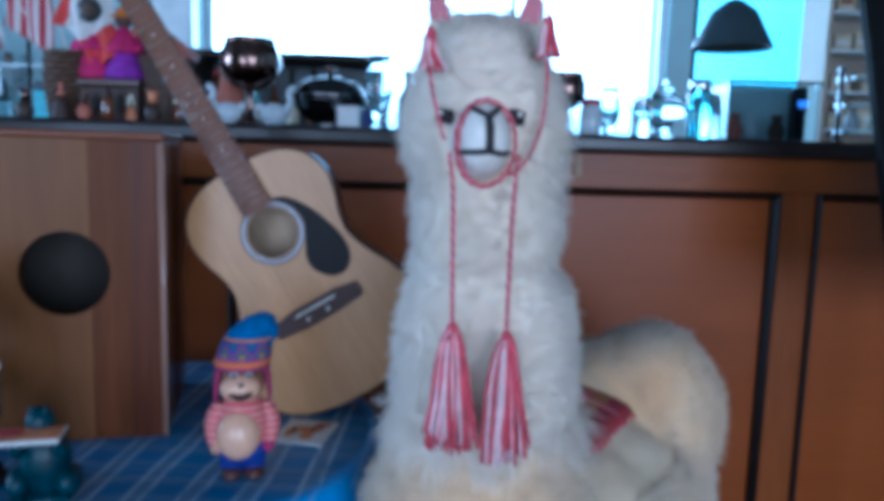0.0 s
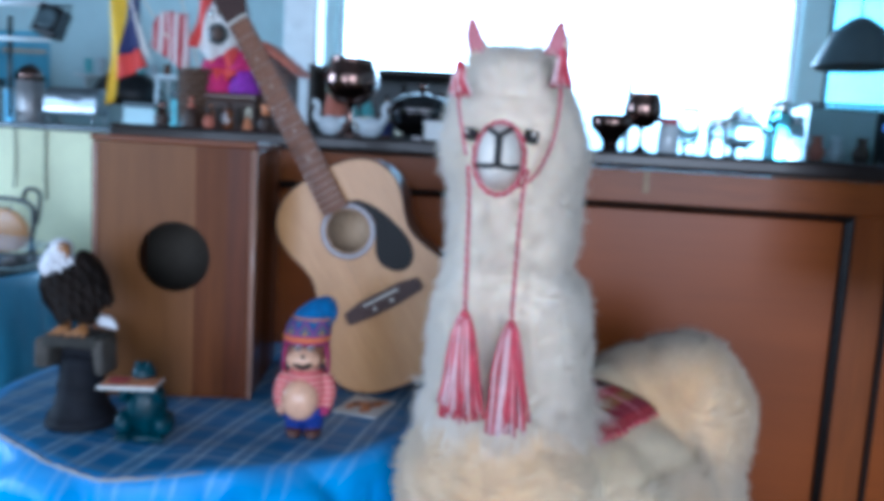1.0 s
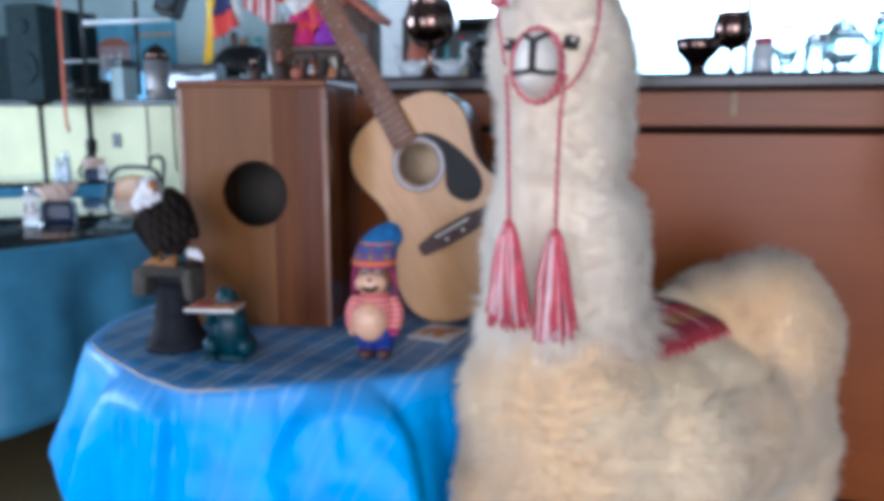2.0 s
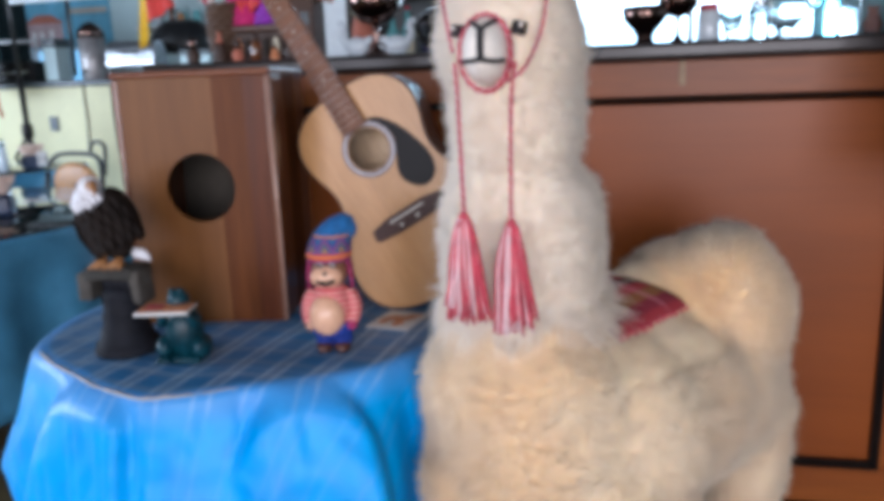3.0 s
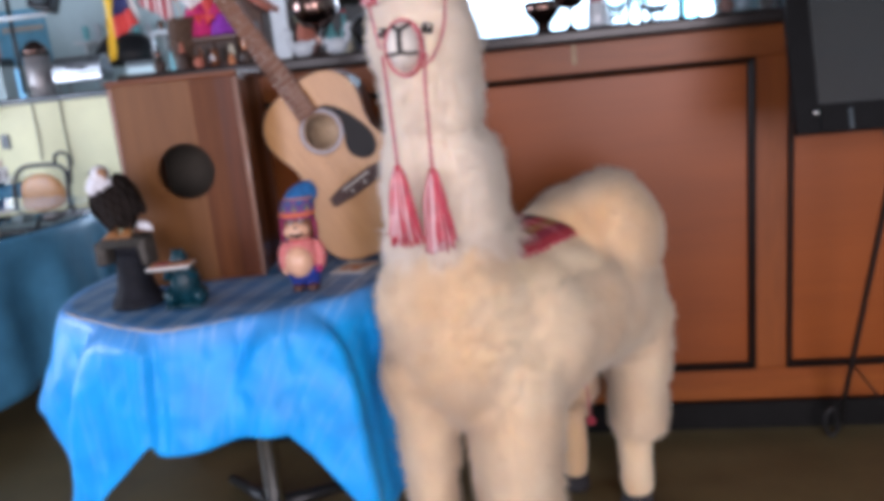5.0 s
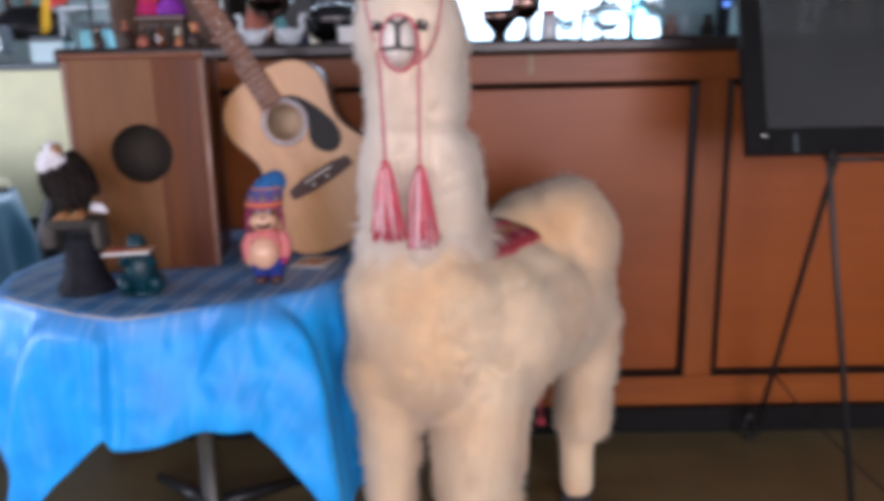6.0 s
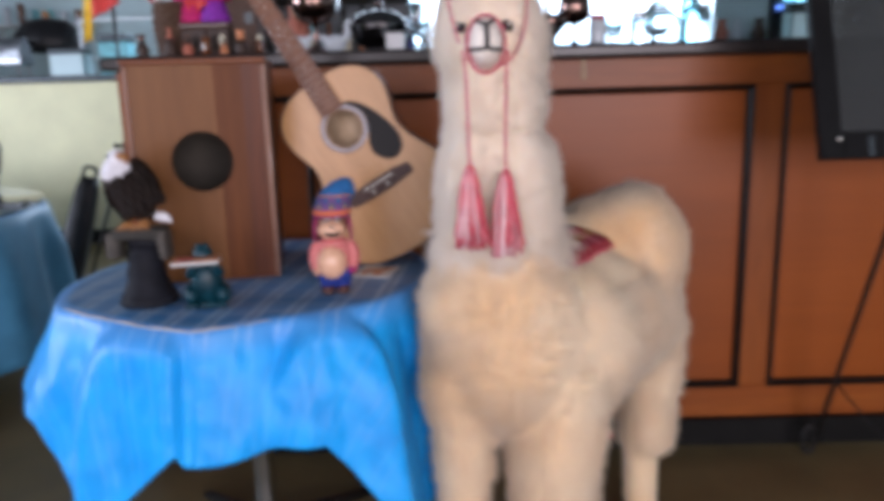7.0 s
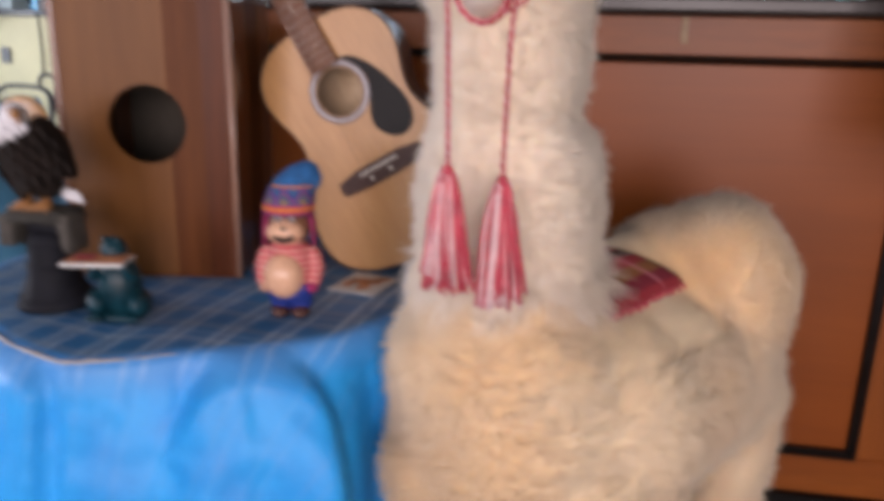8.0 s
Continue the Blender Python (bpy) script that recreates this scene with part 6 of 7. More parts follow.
def flag(label, foot, tip, patches):
    """A small flag on a stick; each patch is (material, top left, top right, bottom left, bottom right), corners as x and z."""
    f = base("hand_flag", foot, label, "flag", "small flags")
    o = Vector(foot)
    bm = bmnew()
    add_tube(bm, [Vector((0, 0, 0)), Vector(tip) - o], 0.0028, 0, 8)
    add_ball(bm, Vector(tip) - o, 0.005, 0, 8, 6)
    part("stick", bm, M["ivory"], f)
    for k, tl, tr, bl, br in patches:
        bm = bmnew()
        rows = []
        for i in range(13):
            v = i / 12
            row = []
            for j in range(13):
                u = j / 12
                x = (tl[0] * (1 - u) + tr[0] * u) * (1 - v) + (bl[0] * (1 - u) + br[0] * u) * v
                z = (tl[1] * (1 - u) + tr[1] * u) * (1 - v) + (bl[1] * (1 - u) + br[1] * u) * v
                row.append(Vector((x, o.y - 0.012 + 0.010 * math.sin(x * 110 + z * 14), z)) - o)
            rows.append(row)
        add_loft(bm, rows, 0, False, False)
        ob = part("cloth", bm, M[k], f)
        s = ob.modifiers.new("thickness", "SOLIDIFY")
        s.thickness = 0.0012
    return f


flag("small yellow, blue and red flag hanging from a stick", (-0.360, 2.49, BT + 0.12), (-0.590, 2.50, 1.70),
     [("yellow", (-0.624, 1.70), (-0.570, 1.70), (-0.640, 1.325), (-0.622, 1.335)), ("flagblue", (-0.570, 1.66), (-0.545, 1.65), (-0.606, 1.470), (-0.537, 1.494)), ("flagred", (-0.606, 1.470), (-0.537, 1.494), (-0.612, 1.398), (-0.519, 1.444)), ("flagwhite", (-0.570, 1.64), (-0.562, 1.64), (-0.534, 1.494), (-0.510, 1.45))])
flag("small striped red and white flag on a stick", (-0.355, 2.50, BT + 0.12), (-0.43, 2.51, 1.64),
     [("flagstripes", (-0.485, 1.605), (-0.395, 1.600), (-0.520, 1.506), (-0.400, 1.431))])
peru = flag("small red and white flag with a dark emblem on a stick", (-0.345, 2.47, BT + 0.12), (-0.29, 2.47, 1.68),
     [("flagred", (-0.335, 1.68), (-0.300, 1.68), (-0.380, 1.504), (-0.359, 1.500)), ("flagwhite", (-0.300, 1.66), (-0.235, 1.61), (-0.359, 1.500), (-0.315, 1.464)), ("flagwhite", (-0.310, 1.56), (-0.236, 1.60), (-0.316, 1.463), (-0.241, 1.512)), ("flagred", (-0.315, 1.464), (-0.241, 1.512), (-0.291, 1.398), (-0.218, 1.442))])
bm = bmnew()
add_lathe(bm, [(0.030, -0.001), (0.030, 0.001)], n=20)
add_lathe(bm, [(0.020, 0.0012), (0.020, 0.002)], n=20, k=1)
bmesh.ops.transform(bm, matrix=Matrix.Translation((0.055, -0.028, 0.147)) @ Matrix.Rotation(radians(90), 4, "X"), verts=bm.verts)
part("emblem", bm, [M["ledge"], M["adobe"]], peru, "dark round emblem")


def build_costume_doll(x, y, h, mats, label, turn=0):
    bm = bmnew()
    add_lathe(bm, [(0.044 * h / 0.17, 0), (0.046 * h / 0.17, 0.01), (0.030 * h / 0.17, h * 0.35), (0.022 * h / 0.17, h * 0.45)], n=20, k=0)
    add_lathe(bm, [(0.050 * h / 0.17, h * 0.36), (0.046 * h / 0.17, h * 0.42), (0.026 * h / 0.17, h * 0.62), (0.010 * h / 0.17, h * 0.72)], n=20, k=1)
    add_ball(bm, (0, 0, h * 0.80), h * 0.11, 2, 14, 10)
    add_lathe(bm, [(h * 0.20, h * 0.84), (h * 0.19, h * 0.865), (h * 0.10, h * 0.87), (h * 0.085, h * 0.96), (h * 0.03, h)], n=20, k=3)
    for s in (-1, 1):
        add_tube(bm, [(s * 0.02, 0, h * 0.62), (s * 0.045, -0.01, h * 0.45), (s * 0.04, -0.03, h * 0.38)], 0.009, 1, 8)
    solid("costume_doll", bm, [M[k] for k in mats], label, "doll", "costume dolls", at=(x, y, BT + 0.105), turn=turn)


build_costume_doll(-0.300, 2.50, 0.190, ("magenta", "magenta", "adobe", "purple"), "cloth doll in a magenta poncho and purple hat")
build_costume_doll(-0.225, 2.49, 0.180, ("purple", "magenta", "adobe", "orange"), "cloth doll in a purple skirt and orange hat")


box = base("carved_box", (-0.255, 2.51, BT), "brown carved wooden box under the cloth dolls", "box")
bm = bmnew()
add_box(bm, (-0.075, -0.055, 0.0), (0.075, 0.055, 0.085), 0, 0.004, 2)
part("box_body", bm, M["dark_carved"], box)
bm = bmnew()
add_box(bm, (-0.079, -0.059, 0.0855), (0.079, 0.059, 0.1045), 0, 0.005, 2)
part("lid", bm, M["guitar_side"], box)
for k in range(5):
    bm = bmnew()
    add_ball(bm, (-0.056 + 0.028 * k, -0.056, 0.042), (0.010, 0.004, 0.026), 0, 10, 8)
    part("carving", bm, M[("orange_print", "dark_in", "terracotta", "dark_in", "yellow_print")[k]], box)


def ornament(x, y, h, mats, kind, label):
    o = base("ornament", (x, y, BT), label, "ornament", "small ornaments on the bar")
    prof = {"vase": [(0.40, 0), (0.46, 0.06), (0.62, 0.32), (0.34, 0.62), (0.28, 0.80), (0.42, 1.0)],
            "bell": [(0.60, 0), (0.56, 0.10), (0.40, 0.42), (0.30, 0.66), (0.10, 0.78), (0.10, 0.92), (0.16, 1.0)],
            "shaker": [(0.36, 0), (0.38, 0.30), (0.32, 0.68), (0.30, 0.72), (0.26, 0.90), (0.10, 1.0)]}[kind]
    cut = len(prof) // 2
    bm = bmnew()
    add_lathe(bm, [(r * h * 0.5, z * h) for r, z in prof[:cut + 1]], n=16)
    part("lower_body", bm, M[mats[0]], o)
    bm = bmnew()
    add_lathe(bm, [(r * h * 0.5, z * h + 0.0004) for r, z in prof[cut:]], n=16)
    part("upper_body", bm, M[mats[1]], o)


ornament(-0.440, 2.42, 0.070, ("dark_carved", "bronze"), "vase", "small dark carved vase on the bar")
ornament(-0.345, 2.40, 0.085, ("dark_carved", "terracotta"), "bell", "small clay bell with a dark skirt")
ornament(-0.292, 2.40, 0.060, ("terracotta", "dark_carved"), "vase", "tiny terracotta vase with a dark rim")
ornament(-0.232, 2.39, 0.075, ("bottle_amber", "dark_carved"), "shaker", "small amber shaker with a dark top")
ornament(-0.180, 2.40, 0.052, ("orange_print", "dark_carved"), "bell", "tiny orange clay bell")
ornament(-0.125, 2.39, 0.072, ("dark_carved", "orange_print"), "vase", "small dark vase with an orange rim")
ornament(-0.070, 2.40, 0.060, ("bottle_amber", "yellow_print"), "shaker", "small amber shaker with a yellow top")


def build_house():
    hs = base("model_house", (-0.165, 2.54, BT), "small clay model house with a terracotta roof", "ornament")
    bm = bmnew()
    add_box(bm, (-0.070, -0.05, 0), (0.070, 0.05, 0.172), 0, 0.004, 2)
    part("wall", bm, M["adobe"], hs)
    bm = bmnew()
    for s in (-1, 1):
        add_loft(bm, [[(s * 0.0, -0.064, 0.246), (s * 0.0, 0.064, 0.246), (s * 0.0, 0.064, 0.234), (s * 0.0, -0.064, 0.234)], [(s * 0.095, -0.064, 0.176), (s * 0.095, 0.064, 0.176), (s * 0.095, 0.064, 0.164), (s * 0.095, -0.064, 0.164)]], 0)
    rf = part("roof", bm, M["terracotta"], hs, "ribbed terracotta roof")
    for s in (-1, 1):
        for k in range(8):
            bm = bmnew()
            y = -0.056 + 0.016 * k
            add_tube(bm, [(s * 0.003, y, 0.246), (s * 0.096, y, 0.177)], 0.0075, 0, 8)
            part("roof_tile", bm, M["terracotta"], rf)
    bm = bmnew()
    add_tube(bm, [(0, -0.068, 0.248), (0, 0.068, 0.248)], 0.009, 0, 8)
    part("ridge_tile", bm, M["terracotta"], rf)
    bm = bmnew()
    add_prism(bm, [(-0.060, 0.173), (0.060, 0.173), (0.0, 0.222)], -0.05, 0.05)
    bmesh.ops.transform(bm, matrix=Matrix.Rotation(radians(90), 4, "X"), verts=bm.verts)
    part("gable", bm, M["adobe"], hs)
    part("door", boxed(((-0.02, -0.053, 0.0), (0.02, -0.0505, 0.08))), M["dark_in"], hs)
    for x in (-0.045, 0.045):
        part("window", boxed(((x - 0.013, -0.053, 0.10), (x + 0.013, -0.0505, 0.135))), M["ledge"], hs)


build_house()


def pot(name, x, y, prof, mat, label, group="", n=28):
    bm = bmnew()
    add_lathe(bm, prof, n=n, cap=False)
    return solid(name, bm, mat, label, "pot", group, at=(x, y, BT))


pot("clay_pot", 0.005, 2.66, [(0.001, 0), (0.03, 0), (0.04, 0.08), (0.028, 0.14), (0.034, 0.165), (0.03, 0.165), (0.022, 0.14), (0.03, 0.08), (0.001, 0.01)], M["terracotta"], "small terracotta pot with a flared lip")
pot("dark_bowl", 0.822, 2.46, [(0.001, 0), (0.026, 0), (0.022, 0.02), (0.03, 0.036), (0.055, 0.062), (0.062, 0.098), (0.058, 0.098), (0.05, 0.066), (0.001, 0.04)], M["bronze"], "dark footed bronze bowl")


def covered_dish(x, y, turn):
    d = base("covered_dish", (x, y, BT), "dark polished metal covered dish on the bar top", "dish", turn=turn)
    bm = bmnew()
    add_lathe(bm, [(0.050, 0), (0.053, 0.006), (0.046, 0.014), (0.074, 0.030), (0.092, 0.058), (0.097, 0.074), (0.101, 0.077)], n=40, squash=0.72)
    part("pan", bm, M["gunmetal"], d)
    bm = bmnew()
    add_lathe(bm, [(0.098, 0.0785), (0.095, 0.092), (0.080, 0.114), (0.052, 0.130), (0.018, 0.137)], n=40, squash=0.72)
    lid = part("lid", bm, M["gunmetal"], d, "domed lid with bright reflections")
    bm = bmnew()
    add_lathe(bm, [(0.006, 0.138), (0.007, 0.147), (0.014, 0.155), (0.012, 0.164), (0.004, 0.168)], n=16)
    part("knob", bm, M["bronze"], lid)
    for s in (-1, 1):
        bm = bmnew()
        add_tube(bm, curve_pts([(s * 0.094, -0.022, 0.066), (s * 0.120, -0.018, 0.070), (s * 0.120, 0.018, 0.070), (s * 0.094, 0.022, 0.066)], 5), 0.0042, 0, 8)
        part("handle", bm, M["bronze"], d)


def glass_vase(x, y, r, h, mat, label):
    bm = bmnew()
    outer = [(r * 0.70, 0), (r * 0.74, h * 0.02), (r * 0.42, h * 0.10), (r * 0.60, h * 0.24), (r * 0.92, h * 0.50), (r * 0.80, h * 0.78), (r * 0.62, h * 0.90), (r * 0.88, h)]
    inner = [(q - 0.0035, z if z > h * 0.9 else z + 0.012) for q, z in outer[3:]][::-1]
    add_lathe(bm, outer + inner + [(0.001, h * 0.2)], n=28, cap=False)
    solid("glass_vase", bm, M[mat], label, "vase", "glass vases", at=(x, y, BT))


covered_dish(0.285, 2.56, 8)
glass_vase(0.418, 2.50, 0.040, 0.19, "clear_glass", "tall clear glass vase lit through by the window")
glass_vase(1.06, 2.62, 0.034, 0.14, "clear_glass", "short clear glass vase lit through by the window")
tb = base("tea_box", (0.345, 2.43, BT), "small white card box with a folded lid", "box", turn=-8)
part("box_body", boxed(((-0.026, -0.020, 0.0), (0.026, 0.020, 0.042)), bevel=0.001), M["paper"], tb)
part("lid", boxed(((-0.0275, -0.0215, 0.0425), (0.0275, 0.0215, 0.054)), bevel=0.001), M["paper"], tb)
lb = base("sauce_bottle", (0.492, 2.53, BT), "dark glass sauce bottle on the bar top", "bottle")
bm = bmnew()
add_lathe(bm, [(0.024, 0), (0.026, 0.006), (0.026, 0.085), (0.011, 0.112), (0.010, 0.140)], n=20)
part("glass_body", bm, M["bottle_dark"], lb)
bm = bmnew()
add_lathe(bm, [(0.012, 0.1405), (0.012, 0.158), (0.009, 0.160)], n=16)
part("cap", bm, M["black"], lb)


def build_teapot():
    t = base("glass_pot", (1.17, 2.50, BT), "ornate clear glass pot with curled handle shining in the window light", "teapot")
    bm = bmnew()
    add_lathe(bm, [(0.034, 0), (0.036, 0.006), (0.018, 0.018), (0.03, 0.034), (0.058, 0.062), (0.062, 0.084), (0.048, 0.106), (0.030, 0.116)], n=28)
    part("body", bm, M["clear_glass"], t)
    bm = bmnew()
    add_lathe(bm, [(0.034, 0.117), (0.028, 0.130), (0.010, 0.138), (0.008, 0.146), (0.011, 0.152), (0.004, 0.158)], n=20)
    part("lid", bm, M["clear_glass"], t)
    bm = bmnew()
    add_tube(bm, curve_pts([(0.05, 0, 0.066), (0.078, 0, 0.078), (0.084, 0, 0.108), (0.098, 0, 0.118)], 4), [0.012 - 0.0005 * k for k in range(13)], 0, 10)
    part("spout", bm, M["clear_glass"], t)
    bm = bmnew()
    add_tube(bm, curve_pts([(-0.045, 0, 0.104), (-0.078, 0, 0.112), (-0.092, 0, 0.084), (-0.076, 0, 0.060), (-0.056, 0, 0.060)], 4), 0.005, 0, 8)
    part("handle", bm, M["clear_glass"], t)


build_teapot()


def jar(x, y, r, h, body, lid, label):
    j = base("jar", (x, y, BT), label, "jar", "jars on the bar")
    bm = bmnew()
    add_lathe(bm, [(r * 0.9, 0), (r, 0.006), (r, h * 0.74), (r * 0.8, h * 0.82)], n=24)
    part("jar_body", bm, M[body], j)
    bm = bmnew()
    add_lathe(bm, [(r * 0.86, h * 0.825), (r * 0.9, h * 0.84), (r * 0.9, h * 0.97), (r * 0.8, h)], n=24)
    part("lid", bm, M[lid], j)


jar(0.992, 2.56, 0.030, 0.105, "porcelain", "red", "white jar with a red lid")
jar(1.262, 2.48, 0.032, 0.155, "aqua_clear", "chrome", "aqua glass canister with a chrome lid")
jar(1.325, 2.60, 0.026, 0.13, "clear_glass", "chrome", "slim clear glass jar with a chrome lid")
jar(1.10, 2.46, 0.026, 0.10, "clear_glass", "chrome", "clear glass jar with a chrome lid")


def build_tank():
    t = base("glass_case", (1.46, 2.54, BT), "rectangular glass display case with a dark back", "case")
    w, d, h = 0.125, 0.07, 0.15
    part("back_panel", boxed(((-w, d - 0.006, 0.006), (w, d, h))), M["bluewall"], t)
    part("base_panel", boxed(((-w, -d, 0), (w, d, 0.005))), M["ledge"], t)
    for lo, hi in (((-w, -d, 0.006), (w, -d + 0.004, h)), ((-w, -d + 0.005, 0.006), (-w + 0.004, d - 0.007, h)), ((w - 0.004, -d + 0.005, 0.006), (w, d - 0.007, h))):
        part("pane", boxed((lo, hi)), M["pane"], t)
    for lo, hi in (((-w - 0.003, -d - 0.003, h + 0.001), (w + 0.003, -d + 0.006, h + 0.009)), ((-w - 0.003, d - 0.006, h + 0.001), (w + 0.003, d + 0.003, h + 0.009))):
        part("edge_strip", boxed((lo, hi)), M["ledge"], t)
    for x, c in ((-0.07, "terracotta"), (-0.02, "porcelain"), (0.05, "adobe")):
        bm = bmnew()
        add_lathe(bm, [(0.018, 0.006), (0.024, 0.03), (0.012, 0.06), (0.016, 0.075)], (x, 0.01, 0), n=16)
        part("curio", bm, M[c], t)


build_tank()


def build_rack():
    r = base("bottle_rack", (1.655, 2.50, BT), "small chrome rack with bottles at the end of the bar", "rack")
    for x in (0.0, 0.20):
        bm = bmnew()
        add_tube(bm, [(x, 0, 0), (x, 0, 0.19)], 0.007, 0, 10)
        add_ball(bm, (x, 0, 0.198), 0.011, 0, 10, 8)
        part("post", bm, M["chrome"], r)
    for z in (0.03, 0.10, 0.17):
        part("shelf", boxed(((0.01, -0.04, z), (0.19, 0.04, z + 0.008))), M["chrome"], r)
    for k in range(3):
        bm = bmnew()
        add_lathe(bm, [(0.018, 0.039), (0.019, 0.07), (0.008, 0.082), (0.008, 0.096)], (0.04 + 0.06 * k, 0, 0), n=14)
        part("vial", bm, M["yellow_print" if k == 1 else "porcelain"], r)
    part("meter_box", boxed(((-0.126, -0.004, 0.0), (-0.092, 0.03, 0.15)), bevel=0.003), M["black"], r)
    part("indicator", boxed(((-0.118, -0.02, 0.095), (-0.100, -0.005, 0.110))), M["led"], r)


build_rack()


# ---- behind the bar ----
def build_back_bar():
    c = base("back_bar_cabinet", (0.0, 3.95, 0.0), "dark wooden bottle cabinet behind the bar", "cabinet")
    w, d, h = 0.42, 0.18, 1.62
    part("side_panel", boxed(((-w, -d, 0), (-w + 0.03, d, h))), M["dark_in"], c)
    part("side_panel", boxed(((w - 0.03, -d, 0), (w, d, h))), M["dark_in"], c)
    part("back_panel", boxed(((-w + 0.031, d - 0.02, 0), (w - 0.031, d, h))), M["ledge"], c)
    for z in (0.05, 0.5, 0.93, 1.26, h - 0.03):
        part("shelf", boxed(((-w + 0.031, -d, z), (w - 0.031, d - 0.021, z + 0.025))), M["dark_in"], c)
    rng = random.Random(12)
    for z, n in ((1.2855, 9), (0.9555, 9)):
        for k in range(n):
            r = rng.uniform(0.026, 0.034)
            h2 = rng.uniform(0.20, 0.29)
            b = base("bottle", (-0.34 + 0.085 * k, 3.95 + rng.uniform(-0.06, 0.04), z), "dark glass liquor bottle on the cabinet shelf", "bottle", "liquor bottles")
            bm = bmnew()
            add_lathe(bm, [(r * 0.95, 0), (r, 0.006), (r, h2 * 0.58), (r * 0.36, h2 * 0.72), (r * 0.34, h2 * 0.93)], n=16)
            part("glass_body", bm, M[rng.choice(["bottle_dark", "bottle_amber", "bottle_dark", "aqua"])], b)
            bm = bmnew()
            add_lathe(bm, [(r * 0.4, h2 * 0.932), (r * 0.4, h2)], n=12)
            part("cap", bm, M[rng.choice(["chrome", "red", "black"])], b)
            bm = bmnew()
            add_lathe(bm, [(r + 0.0006, h2 * 0.14), (r + 0.0006, h2 * 0.44)], n=16, cap=False)
            part("label_band", bm, M[rng.choice(["paper", "yellow_print", "flagblue", "orange_print"])], b)


build_back_bar()


def pendant(x, y, z, r, label):
    p = base("pendant_lamp", (x, y, z), label, "lamp")
    bm = bmnew()
    add_lathe(bm, [(r, 0), (r * 0.96, 0.02), (r * 0.55, 0.20), (r * 0.18, 0.26), (r * 0.16, 0.26), (r * 0.5, 0.19), (r * 0.93, 0.015)], n=32, cap=False)
    part("shade", bm, M["ledge"], p)
    bm = bmnew()
    add_tube(bm, [(0, 0, 0.25), (0, 0, 3.0 - z)], 0.006, 0, 6)
    part("cord", bm, M["black"], p)
    bm = bmnew()
    add_ball(bm, (0, 0, 0.12), (0.03, 0.03, 0.045), 0, 12, 8)
    part("bulb", bm, M["porcelain"], p)


def build_display_shelf():
    d = base("display_shelf", (4.05, 5.45, 0.0), "tan display shelf behind the bar with cream cartons and bottles", "shelf")
    w, h = 0.88, 2.45
    part("back_panel", boxed(((-w + 0.031, 0.15, 0.0), (w - 0.031, 0.17, h - 0.031))), M["tan_wall"], d)
    for x in (-w, 0.0, w - 0.03):
        part("upright", boxed(((x, -0.16, 0.0), (x + 0.03, 0.17 if x else 0.149, h - 0.031))), M["tan_wall"], d)
    part("top_board", boxed(((-w, -0.16, h - 0.03), (w, 0.17, h)), bevel=0.003), M["paint_white"], d)
    rng = random.Random(31)
    for z in (0.30, 0.75, 1.18, 1.42, 1.66, 1.92, 2.16):
        for x0, x1 in ((-w + 0.031, -0.001), (0.031, w - 0.031)):
            part("shelf", boxed(((x0, -0.16, z), (x1, 0.149, z + 0.022)), bevel=0.002), M["paint_white"], d)
            if z < 1.0:
                continue
            x = x0 + 0.04
            while x < x1 - 0.20:
                bw, bh = rng.uniform(0.10, 0.19), rng.uniform(0.09, 0.17)
                c = base("carton", (4.05 + x + bw / 2, 5.40, z + 0.0225), "cream carton standing on the display shelf", "carton", "cartons on the shelf")
                part("box", boxed(((-bw / 2, -0.08, 0.0), (bw / 2, 0.08, bh)), bevel=0.003), M["cream_box"], c)
                part("label_strip", boxed(((-bw * 0.4, -0.0815, bh * 0.3), (bw * 0.4, -0.0805, bh * 0.6))), M[rng.choice(["yellow_print", "brown_print", "paper"])], c)
                x += bw + rng.uniform(0.02, 0.09)
    # bulbs that are not seen, added to give the shelf its golden light
    for x in (0.25, 0.62):
        bm = bmnew()
        add_lathe(bm, [(0.012, 0.0), (0.03, 0.012), (0.034, 0.04), (0.02, 0.066)], (x, -0.10, 2.16 - 0.068), 0, 16)
        part("shelf_fill_bulb", bm, M["bulb"], d, "unseen warm bulb added to light the shelf")


build_display_shelf()
pendant(2.30, 4.7, 1.83, 0.22, "dark conical pendant lamp hanging behind the bar")

# ---- dining tables at the back ----
T2, T2R, T2Z = (-2.00, 2.75), 0.89, 0.745
T3, T3R = (-3.25, 4.60), 0.62
for at, rad, seed in ((T2, T2R, 21), (T3, T3R, 22)):
    build_round_table(at, rad - 0.004, T2Z - 0.002, "round restaurant table under a long blue cloth", "restaurant tables")
    bm = bmnew()
    add_cloth(bm, rad, T2Z, [(-45, 0.16, 40), (45, 0.18, 40), (135, 0.18, 40), (-135, 0.16, 40)], 0.10, 13, seed, 200, 16)
    cl = solid("tablecloth", bm, M["cloth_far"], "long blue tablecloth hanging from a round dining table", "tablecloth", at=(*at, 0))
    s = cl.modifiers.new("thickness", "SOLIDIFY")
    s.thickness, s.offset = 0.0018, 1.0
    bm = bmnew()
    add_lathe(bm, [(rad - 0.01, T2Z + 0.0024), (rad + 0.004, T2Z + 0.0036), (rad + 0.004, T2Z + 0.0090), (rad - 0.002, T2Z + 0.0104)], n=72)
    g = solid("table_glass", bm, M["tableglass"], "round glass sheet laid on the blue cloth", "table glass", at=(*at, 0))
    g.visible_shadow = False
GZ = T2Z + 0.0108


